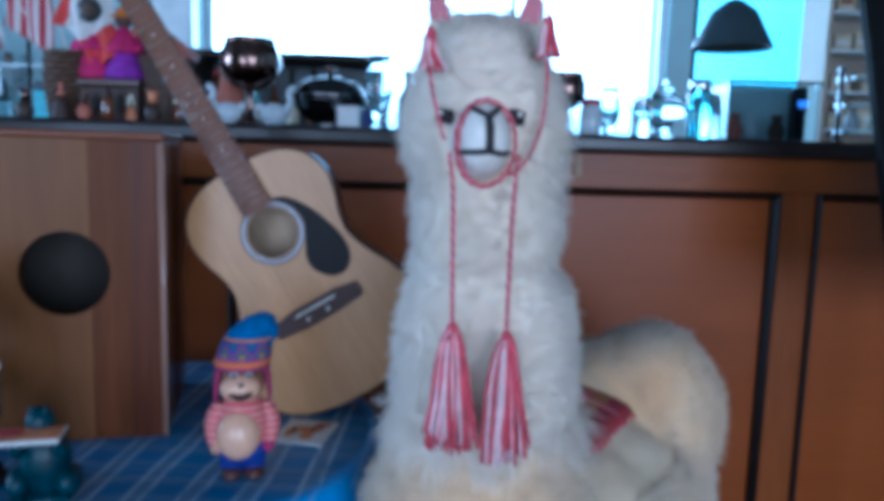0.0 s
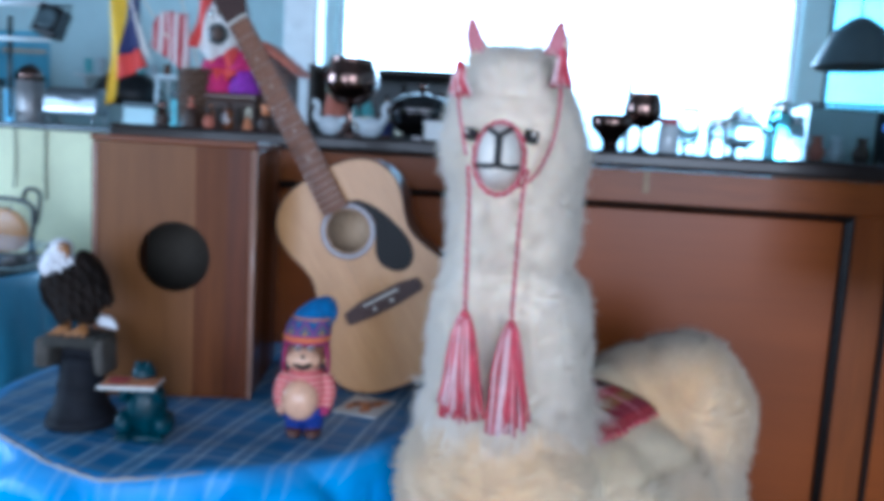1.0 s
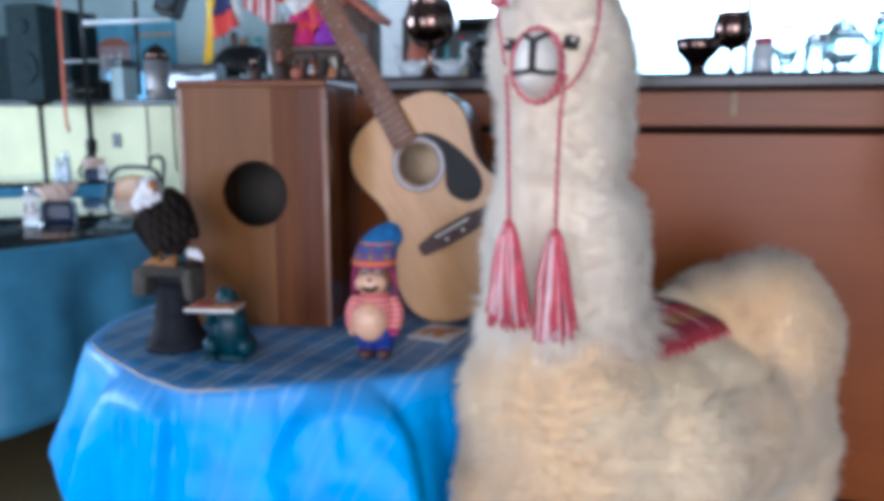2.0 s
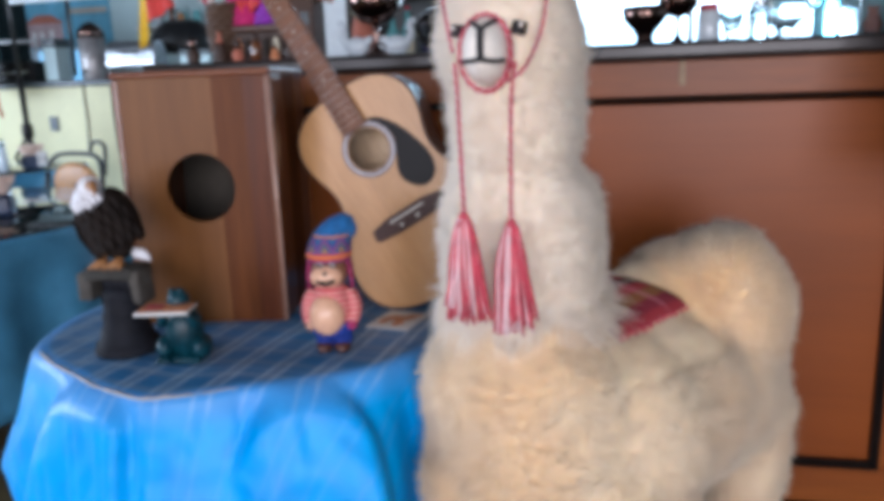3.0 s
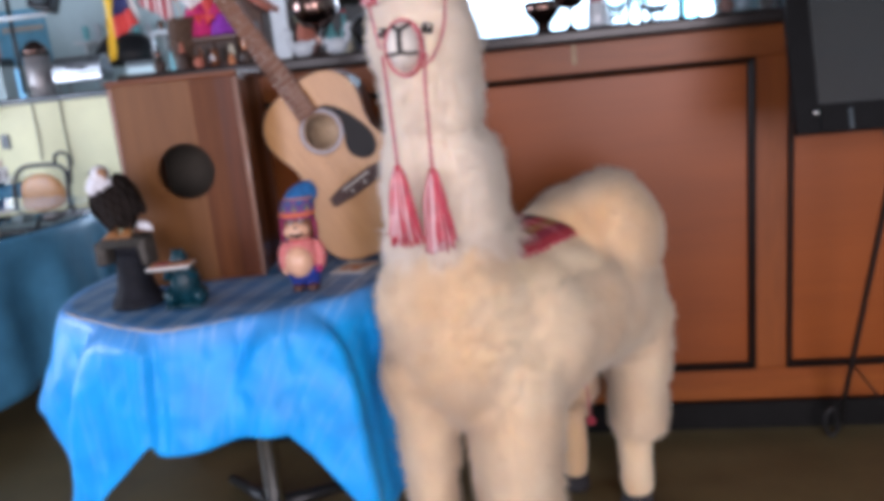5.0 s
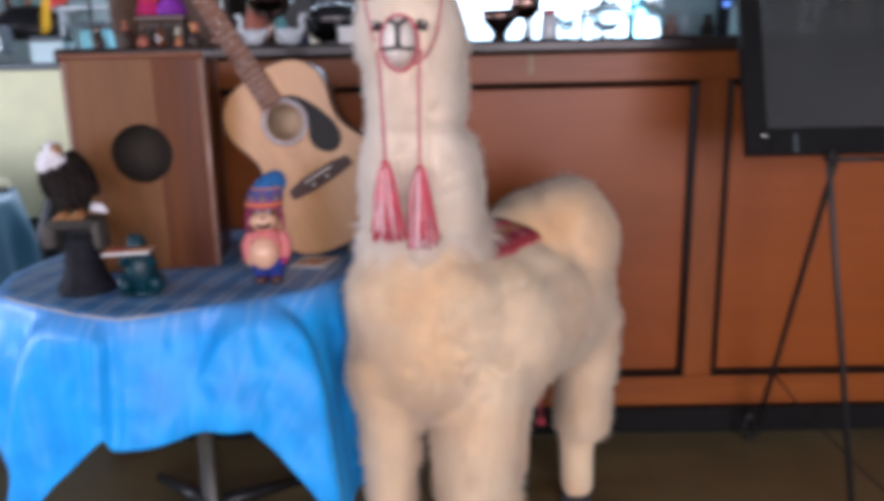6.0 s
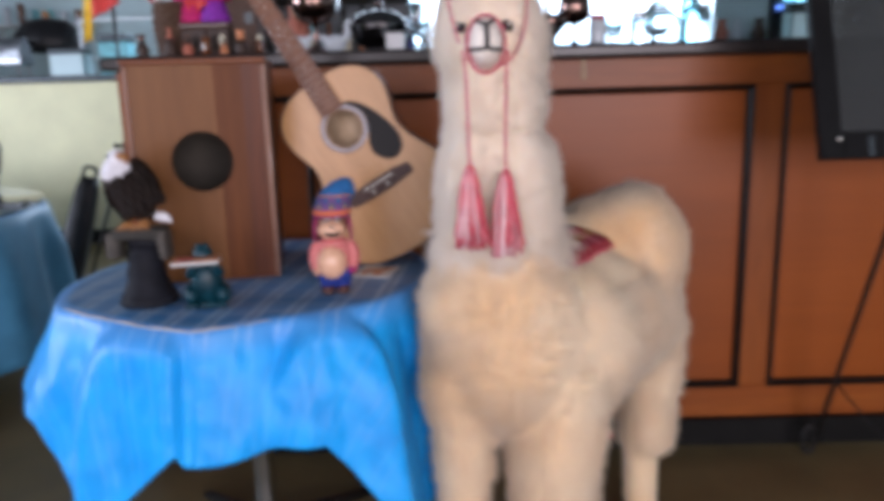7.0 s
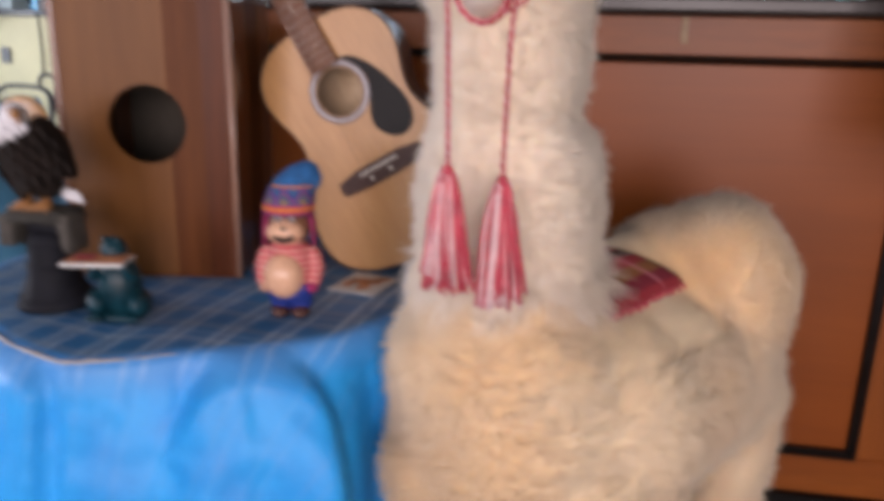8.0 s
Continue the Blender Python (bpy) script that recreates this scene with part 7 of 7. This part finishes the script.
def number_sign(x, y, turn, text):
    s = base("table_number", (x, y, GZ), "white table number card in a clear stand", "sign", "table numbers", turn=turn)
    bm = bmnew()
    add_box(bm, (-0.029, -0.003, 0.020), (0.029, 0.003, 0.112), 0, 0.002, 2)
    part("card", bm, M["paper"], s)
    part("stand", boxed(((-0.036, -0.022, 0), (0.036, 0.022, 0.005)), ((-0.024, -0.0055, 0.0052), (0.024, -0.0035, 0.028)), ((-0.024, 0.0035, 0.0052), (0.024, 0.0055, 0.028))), M["pane"], s)
    cu = bpy.data.curves.new("numeral", "FONT")
    cu.body, cu.size, cu.align_x, cu.extrude = text, 0.062, "CENTER", 0.0004
    ob = new("numeral", cu)
    ob.parent = s
    ob.matrix_local = Matrix.Translation((0, -0.0038, 0.044)) @ Matrix.Rotation(radians(90), 4, "X")
    cu.materials.append(M["black"])


number_sign(-1.575, 2.70, 24, "15")


def caddy(x, y, turn, z):
    c = base("condiment_caddy", (x, y, z), "dark navy condiment caddy with beige napkins", "caddy", "condiment caddies", turn=turn)
    bm = bmnew()
    add_box(bm, (-0.065, -0.04, 0.0), (0.065, 0.04, 0.085), 0, 0.022, 4)
    part("tray", bm, M["navy"], c)
    rng = random.Random(int(x * 100))
    for k in range(5):
        bm = bmnew()
        lean = -0.03 + 0.02 * k + rng.uniform(-0.006, 0.006)
        rows = []
        for i in range(5):
            v = i / 4
            rows.append([(-0.05 + 0.085 * u + lean * v + 0.012 * math.sin(6 * u + k), -0.02 + 0.010 * k + 0.008 * math.sin(9 * u + 3 * v + k), 0.086 + (0.055 + 0.012 * math.sin(k * 2.0)) * v) for u in (0.0, 0.25, 0.5, 0.75, 1.0)])
        add_loft(bm, rows, 0, False, False)
        ob = part("napkin", bm, M["napkin"], c)
        sd = ob.modifiers.new("thickness", "SOLIDIFY")
        sd.thickness = 0.0015


caddy(-1.545, 2.81, 24, GZ)
caddy(-2.80, 4.53, 10, GZ)


def shaker(x, y, h, mat, label):
    b = base("shaker", (x, y, GZ), label, "shaker", "table shakers")
    bm = bmnew()
    add_lathe(bm, [(0.026, 0), (0.027, h * 0.3), (0.020, h * 0.78)], n=16)
    part("shaker_body", bm, M[mat], b)
    bm = bmnew()
    add_lathe(bm, [(0.021, h * 0.785), (0.02, h * 0.93), (0.008, h)], n=16)
    part("lid", bm, M["chrome"], b)


shaker(-1.88, 3.02, 0.12, "porcelain", "white shaker with a metal lid")
shaker(-1.62, 2.95, 0.08, "orange_print", "small orange sauce bottle")
shaker(-2.92, 4.42, 0.19, "porcelain", "white plastic squeeze bottle on the table")
shaker(-3.02, 4.46, 0.15, "porcelain", "white plastic squeeze bottle on the table")
number_sign(-2.68, 4.47, 30, "13")


def build_chair(x, y, turn):
    c = base("dining_chair", (x, y, 0), "black metal dining chair with a tan oval back pad", "chair", "dining chairs", turn=turn)
    for s in (-1, 1):
        bm = bmnew()
        add_tube(bm, [(s * 0.20, -0.20, 0), (s * 0.19, -0.19, 0.44)], 0.011, 0, 8)
        part("leg", bm, M["blackmetal"], c)
        bm = bmnew()
        add_tube(bm, curve_pts([(s * 0.21, 0.24, 0), (s * 0.195, 0.20, 0.44), (s * 0.20, 0.25, 0.80), (s * 0.17, 0.27, 0.88)], 4), 0.012, 0, 8)
        part("leg", bm, M["blackmetal"], c)
    bm = bmnew()
    add_tube(bm, curve_pts([(-0.17, 0.27, 0.88), (-0.10, 0.275, 0.905), (0.10, 0.275, 0.905), (0.17, 0.27, 0.88)], 4), 0.012, 0, 8)
    part("top_rail", bm, M["blackmetal"], c)
    bm = bmnew()
    add_tube(bm, curve_pts([(0.10, 0.28, 0.90), (0.11, 0.285, 0.955), (0.17, 0.285, 0.965), (0.21, 0.28, 0.93), (0.20, 0.265, 0.80)], 4), 0.010, 0, 8)
    part("handle", bm, M["blackmetal"], c)
    bm = bmnew()
    add_ball(bm, (0, 0.255, 0.76), (0.165, 0.025, 0.105), 0, 24, 14)
    part("back_pad", bm, M["tan_vinyl"], c, "tan vinyl oval back pad")
    bm = bmnew()
    add_box(bm, (-0.21, -0.21, 0.442), (0.21, 0.20, 0.49), 0, 0.018, 3)
    part("seat", bm, M["tan_vinyl"], c)


build_chair(-1.985, 3.52, -14)


# ---- stage gear behind the half wall ----
def build_light_stand():
    s = base("light_stand", (-3.640, 5.52, 0), "black tripod stand with white cross bars and a stage lamp", "light stand")

    def tube(name, pts, r, mat="blackmetal", parent=None, label=""):
        bm = bmnew()
        add_tube(bm, pts, r, 0, 10)
        return part(name, bm, M[mat], parent or s, label)

    tube("pole", [(0, 0, 0.35), (0, 0, 1.35)], 0.022)
    tube("pole", [(0, 0, 1.35), (0.0, 0, 2.42)], 0.016)
    for k in range(3):
        a = math.radians(100 + 120 * k)
        tube("tripod_leg", [(0, 0, 0.92), (0.28 * math.cos(a), 0.28 * math.sin(a), 0.45), (0.50 * math.cos(a), 0.38 * math.sin(a), 0.0)], 0.012)
    bm = bmnew()
    add_lathe(bm, [(0.03, 0.88), (0.042, 0.9), (0.042, 0.98), (0.03, 1.0)], n=16)
    part("collar", bm, M["black"], s)
    tube("cross_bar", [(0.018, 0, 2.147), (0.78, 0, 2.145)], 0.018, "paint_white")
    tube("cross_bar", [(0.018, 0, 1.899), (0.79, 0, 1.900)], 0.018, "paint_white")
    tube("upright", [(0.455, 0.04, 1.34), (0.465, 0.04, 2.06)], 0.016)
    turn = Matrix.Translation((0.85, -0.06, 2.015)) @ Matrix.Rotation(radians(14), 4, "Y") @ Matrix.Rotation(radians(-16), 4, "X")
    bm = bmnew()
    add_box(bm, (-0.095, -0.06, -0.105), (0.095, 0.06, 0.105), 0, 0.014, 2)
    bmesh.ops.transform(bm, matrix=turn, verts=bm.verts)
    can = part("flood_lamp", bm, M["black"], s, "black square flood lamp")
    bm = bmnew()
    add_lathe(bm, [(0.072, 0.0), (0.074, 0.010), (0.060, 0.012), (0.03, 0.004), (0.001, 0.003)], n=24, cap=False)
    bmesh.ops.transform(bm, matrix=turn @ Matrix.Translation((0, -0.061, 0)) @ Matrix.Rotation(radians(90), 4, "X"), verts=bm.verts)
    part("lens", bm, M["ledge"], can)
    tube("yoke", [(0.78, 0, 2.145), (0.74, 0, 2.14), (0.735, -0.05, 2.03), (0.74, 0, 2.14), (0.96, 0, 2.14), (0.955, -0.05, 2.03)], 0.008, "black", can)


build_light_stand()


def speaker(x, y, z, w, d, h, label, turn=0):
    p = base("loudspeaker", (x, y, z), label, "loudspeaker", turn=turn)
    bm = bmnew()
    add_box(bm, (-w / 2, -d / 2, 0), (w / 2, d / 2, h), 0, 0.015, 2)
    part("cabinet", bm, M["speaker_hazed"], p)
    for zz, r in ((h * 0.35, w * 0.36), (h * 0.78, w * 0.17)):
        bm = bmnew()
        add_lathe(bm, [(r * 1.08, 0), (r * 1.08, 0.012), (r, 0.014), (r * 0.4, 0.004), (r * 0.25, 0.012), (0.001, 0.016)], n=24, cap=False)
        bmesh.ops.transform(bm, matrix=Matrix.Translation((0, -d / 2 - 0.0005, zz)) @ Matrix.Rotation(radians(90), 4, "X"), verts=bm.verts)
        part("driver", bm, M["speaker_hazed"], p)


LZ = 1.3185
speaker(-4.85, 6.60, 0, 0.62, 0.4, 2.15, "tall black loudspeaker stack behind the half wall")
speaker(-5.65, 6.75, 0, 0.62, 0.4, 1.95, "tall black loudspeaker stack behind the half wall")


def build_urn(x, y, r, h):
    u = base("steel_urn", (x, y, LZ), "polished steel urn standing on the half wall", "urn")
    bm = bmnew()
    add_lathe(bm, [(r * 0.9, 0), (r, 0.01), (r, h * 0.72)], n=28)
    part("body", bm, M["urn_steel"], u)
    bm = bmnew()
    add_lathe(bm, [(r * 1.03, h * 0.725), (r * 0.98, h * 0.84), (r * 0.55, h * 0.95), (r * 0.15, h)], n=28)
    part("lid", bm, M["bronze"], u)
    bm = bmnew()
    add_tube(bm, [(0, -r, h * 0.15), (0, -r - 0.05, h * 0.15), (0, -r - 0.055, h * 0.08)], 0.01, 0, 8)
    part("tap", bm, M["black"], u)


build_urn(-3.385, 6.08, 0.105, 0.46)


def build_mixer():
    m = base("mixing_desk", (-4.18, 6.07, LZ), "black mixing desk lying on the half wall", "mixing desk")
    bm = bmnew()
    add_box(bm, (-0.36, -0.10, 0), (0.30, 0.10, 0.17), 0, 0.012, 2)
    part("housing", bm, M["black"], m)
    bm = bmnew()
    add_box(bm, (-0.33, -0.105, 0.06), (-0.1, -0.1005, 0.10), 0, 0.001, 1)
    part("display_strip", bm, M["aqua"], m)
    for k in range(8):
        bm = bmnew()
        add_lathe(bm, [(0.014, 0.0), (0.012, 0.02)], n=12)
        bmesh.ops.transform(bm, matrix=Matrix.Translation((-0.05 + 0.042 * k, -0.1005, 0.08)) @ Matrix.Rotation(radians(90), 4, "X"), verts=bm.verts)
        part("knob", bm, M["nickel"], m)


build_mixer()


def crate(x, w, h, mat, label):
    c = base("steel_case", (x, 6.07, LZ), label, "case", "steel cases")
    bm = bmnew()
    add_box(bm, (-w / 2, -0.09, 0), (w / 2, 0.09, h * 0.8), 0, 0.01, 2)
    part("box", bm, M[mat], c)
    bm = bmnew()
    add_box(bm, (-w / 2 - 0.004, -0.094, h * 0.805), (w / 2 + 0.004, 0.094, h), 0, 0.008, 2)
    part("lid", bm, M["ledge"], c)


def roll_top_dish(x, w, h):
    d = base("chafing_dish", (x, 6.06, LZ), "chrome roll-top chafing dish standing on the half wall", "chafing dish")
    for sx in (-1, 1):
        for sy in (-1, 1):
            bm = bmnew()
            add_tube(bm, [(sx * w * 0.42, sy * 0.075, 0.0), (sx * w * 0.42, sy * 0.075, h * 0.30)], 0.009, 0, 8)
            part("leg", bm, M["steel"], d)
    bm = bmnew()
    add_box(bm, (-w / 2, -0.10, h * 0.30), (w / 2, 0.10, h * 0.52), 0, 0.012, 3)
    part("pan", bm, M["steel"], d)
    bm = bmnew()
    rings = []
    for k in range(13):
        a = math.pi * k / 12
        rings.append([(sx, -0.095 * math.cos(a), h * 0.53 + h * 0.45 * math.sin(a)) for sx in (-w / 2 + 0.004, -w / 2 + 0.03, w / 2 - 0.03, w / 2 - 0.004)])
    add_loft(bm, rings, 0, False, False)
    for x0 in (-w / 2 + 0.004, w / 2 - 0.004):
        f = bm.faces.new([bm.verts.new((x0, -0.095 * math.cos(math.pi * k / 12), h * 0.53 + h * 0.45 * math.sin(math.pi * k / 12))) for k in range(13)])
    lid = part("roll_top", bm, M["steel"], d)
    bm = bmnew()
    add_tube(bm, curve_pts([(-0.07, -0.09, h * 0.66), (-0.06, -0.125, h * 0.66), (0.06, -0.125, h * 0.66), (0.07, -0.09, h * 0.66)], 4), 0.008, 0, 8)
    part("handle", bm, M["black"], lid)


roll_top_dish(-2.98, 0.44, 0.30)
crate(-2.42, 0.26, 0.20, "bluewall", "blue grey steel case standing on the half wall")
crate(-2.05, 0.22, 0.30, "aqua_dull", "aqua glass case standing on the half wall")
crate(-3.72, 0.12, 0.34, "bluewall", "blue grey box standing on the half wall")

p = base("stage_hood", (-2.74, 6.40, 0), "black flat-bottomed stage hood on a stand behind the half wall", "stage gear")
bm = bmnew()
add_tube(bm, [(0, 0, 0), (0, 0, 1.508)], 0.02, 0, 10)
part("stand", bm, M["blackmetal"], p)
bm = bmnew()
add_lathe(bm, [(0.001, 1.507), (0.262, 1.520), (0.298, 1.560), (0.280, 1.64), (0.215, 1.73), (0.150, 1.770), (0.06, 1.785), (0.03, 1.788)], n=32, squash=0.75)
part("housing", bm, M["black"], p)
bm = bmnew()
add_lathe(bm, [(0.03, 1.789), (0.024, 1.84)], n=12)
part("cap_nut", bm, M["beak"], p)


def cable(pts, mat, label, r=0.006):
    bm = bmnew()
    add_tube(bm, curve_pts(pts, 6), r, 0, 6)
    solid("cable", bm, M[mat], label, "cable", "cables on the half wall")


# second tripod stand beyond the dining tables, with a gig bag leaning on it
ts = base("tripod_stand", (-1.416, 4.56, 0), "thin black tripod stand near the half wall", "stand")
for name, pts, r in (("pole", [(0, 0, 0.28), (0, 0, 0.86)], 0.016), ("pole", [(0, 0, 0.86), (0, 0, 1.78)], 0.011)):
    bm = bmnew()
    add_tube(bm, pts, r, 0, 10)
    part(name, bm, M["blackmetal"], ts)
bm = bmnew()
add_lathe(bm, [(0.022, 0.82), (0.034, 0.835), (0.034, 0.885), (0.022, 0.90)], n=16)
part("collar", bm, M["black"], ts)
bm = bmnew()
add_tube(bm, [(-0.034, 0, 0.862), (-0.085, 0, 0.868)], [0.008, 0.016], 0, 10)
part("clamp_knob", bm, M["black"], ts)
for k in range(3):
    a = math.radians(80 + 120 * k)
    bm = bmnew()
    add_tube(bm, [(0, 0, 0.80), (0.14 * math.cos(a), 0.14 * math.sin(a), 0.52), (0.32 * math.cos(a), 0.32 * math.sin(a), 0.008)], 0.010, 0, 8)
    part("tripod_leg", bm, M["blackmetal"], ts)

gb = new("gig_bag")
gb.matrix_world = Matrix.Translation((-1.755, 4.22, 0.0)) @ Matrix.Rotation(radians(14), 4, "Y") @ Matrix.Rotation(radians(-12), 4, "X")
tagged(gb, "long black padded gig bag leaning against the stand", "bag")
bm = bmnew()
rings = []
for z, w, d in ((0.012, 0.066, 0.045), (0.05, 0.078, 0.055), (0.25, 0.080, 0.060), (0.50, 0.070, 0.055), (0.68, 0.060, 0.045), (0.74, 0.045, 0.032)):
    rings.append([(w * math.copysign(abs(math.cos(q)) ** 0.6, math.cos(q)), d * math.copysign(abs(math.sin(q)) ** 0.6, math.sin(q)), z) for q in [2 * math.pi * j / 20 for j in range(20)]])
add_loft(bm, rings)
part("bag_body", bm, M["black"], gb)
bm = bmnew()
add_tube(bm, curve_pts([(-0.035, -0.02, 0.735), (-0.03, -0.02, 0.79), (0.03, -0.02, 0.79), (0.035, -0.02, 0.735)], 5), 0.010, 0, 8)
part("carry_loop", bm, M["black"], gb)
bm = bmnew()
add_tube(bm, curve_pts([(0.0, -0.062, 0.08), (0.012, -0.066, 0.3), (0.004, -0.058, 0.52), (0.0, -0.044, 0.70)], 5), 0.006, 0, 6)
part("strap", bm, M["black"], gb)


def guard_rail(x0, x1, zs):
    g = base("guard_rail", ((x0 + x1) / 2, 6.13, LZ), "pale metal guard rail standing on the half wall", "rail", "guard rails")
    h = (x1 - x0) / 2
    for x in (-h, h):
        bm = bmnew()
        add_tube(bm, [(x, 0, 0), (x, 0, zs[-1] + 0.02)], 0.012, 0, 8)
        part("post", bm, M["paint_white"], g)
    for z in zs:
        bm = bmnew()
        add_tube(bm, [(-h + 0.012, 0, z), (h - 0.012, 0, z)], 0.010, 0, 8)
        part("rail", bm, M["paint_white"], g)


guard_rail(-2.35, -1.35, (0.13, 0.42))
guard_rail(-4.62, -3.95, (0.34,))

cable([(-3.62, 5.30, 2.99), (-3.64, 5.30, 2.3), (-3.66, 5.30, 1.7), (-3.67, 5.30, 1.2), (-3.74, 5.40, 1.06), (-3.86, 5.53, 1.10)], "orange_cable", "orange cable hanging in front of the loudspeaker", 0.011)
speaker(-4.20, 5.62, 1.30, 0.33, 0.24, 0.76, "black loudspeaker box on a tripod stand")
st = base("speaker_stand", (-4.20, 5.62, 0), "black tripod stand under the loudspeaker", "stand")
bm = bmnew()
add_tube(bm, [(0, 0, 0.3), (0, 0, 1.25)], 0.02, 0, 10)
add_lathe(bm, [(0.02, 1.25), (0.10, 1.28), (0.10, 1.299)], n=16)
part("pole", bm, M["blackmetal"], st)
for k in range(3):
    a = math.radians(-60 + 120 * k)
    bm = bmnew()
    add_tube(bm, [(0, 0, 0.72), (0.16 * math.cos(a), 0.16 * math.sin(a), 0.36), (0.33 * math.cos(a), 0.33 * math.sin(a), 0.01)], 0.012, 0, 8)
    part("tripod_leg", bm, M["blackmetal"], st)
cable([(-3.45, 5.945, 1.325), (-3.455, 5.985, 1.24), (-3.45, 5.985, 1.0), (-3.465, 5.985, 0.80)], "black", "thin black cable hanging down the cream half wall")
cable([(-3.19, 5.945, 1.325), (-3.195, 5.985, 1.24), (-3.20, 5.985, 1.0), (-3.19, 5.985, 0.72)], "black", "thin black cable hanging down the cream half wall")
bm = bmnew()
add_box(bm, (-0.04, -0.012, -0.06), (0.04, 0.0, 0.06), 0, 0.004, 2)
solid("wall_socket", bm, M["ledge"], "grey metal wall socket on the cream half wall", "socket", at=(-3.772, 5.998, 0.972))


def tube_light(x, y, z, ln):
    t = base("ceiling_tube_light", (x, y, z), "white fluorescent tube light on the ceiling", "ceiling light", "tube lights")
    part("housing", boxed(((-ln / 2, -0.08, 0.03), (ln / 2, 0.08, 3.0 - z)), bevel=0.006), M["paint_white"], t)
    bm = bmnew()
    add_tube(bm, [(-ln / 2, 0, 0.012), (ln / 2, 0, 0.012)], 0.016, 0, 10)
    part("tube", bm, M["lampglow"], t)


for x in (-4.6, -3.4, -2.2):
    tube_light(x, 7.4, 2.93, 0.7)
# pale blue poster and window on the stage wall
mural = base("wall_mural", (-5.78, 8.985, 1.78), "blue painted mural with a pinkish house front on the stage wall", "mural")
part("sheet", boxed(((-0.60, 0.0, 0.0), (0.62, 0.010, 0.66)), bevel=0.002), M["mural_blue"], mural)
part("painted_house", boxed(((-0.55, -0.004, 0.02), (-0.06, -0.001, 0.30))), M["mural_pink"], mural)
bm = bmnew()
add_prism(bm, [(-0.58, 0.30), (-0.03, 0.30), (-0.20, 0.40), (-0.42, 0.40)], 0.001, 0.004)
bmesh.ops.transform(bm, matrix=Matrix.Rotation(radians(90), 4, "X"), verts=bm.verts)
part("painted_roof", bm, M["terracotta"], mural)
for x, z0, z1 in ((-0.47, 0.04, 0.20), (-0.36, 0.06, 0.20), (-0.22, 0.04, 0.22), (-0.12, 0.02, 0.10)):
    part("painted_window", boxed(((x - 0.032, -0.008, z0), (x + 0.032, -0.005, z1))), M["flagwhite"], mural)
part("painted_band", boxed(((0.02, -0.004, 0.40), (0.58, -0.001, 0.46))), M["tan_wall"], mural)
shelf = base("wall_shelf", (-4.05, 8.83, 1.93), "white shelf with glassware on the stage wall", "shelf")
part("board", boxed(((-0.62, -0.14, 0.0), (0.62, 0.168, 0.03)), bevel=0.004), M["paint_white"], shelf)
for x in (-0.5, 0.5):
    part("bracket", boxed(((x - 0.012, -0.10, -0.16), (x + 0.012, 0.168, -0.001))), M["paint_white"], shelf)
rng = random.Random(44)
for k in range(7):
    g = base("shelf_glass", (-4.55 + 0.16 * k, 8.80, 1.9605), "glass on the white wall shelf", "glass", "glasses on the wall shelf")
    bm = bmnew()
    h = rng.uniform(0.13, 0.24)
    add_lathe(bm, [(0.030, 0.0), (0.033, 0.01), (0.040, h * 0.6), (0.036, h)], n=16)
    part("glass_body", bm, M[("aqua", "porcelain", "bottle_amber", "aqua_dull")[k % 4]], g)
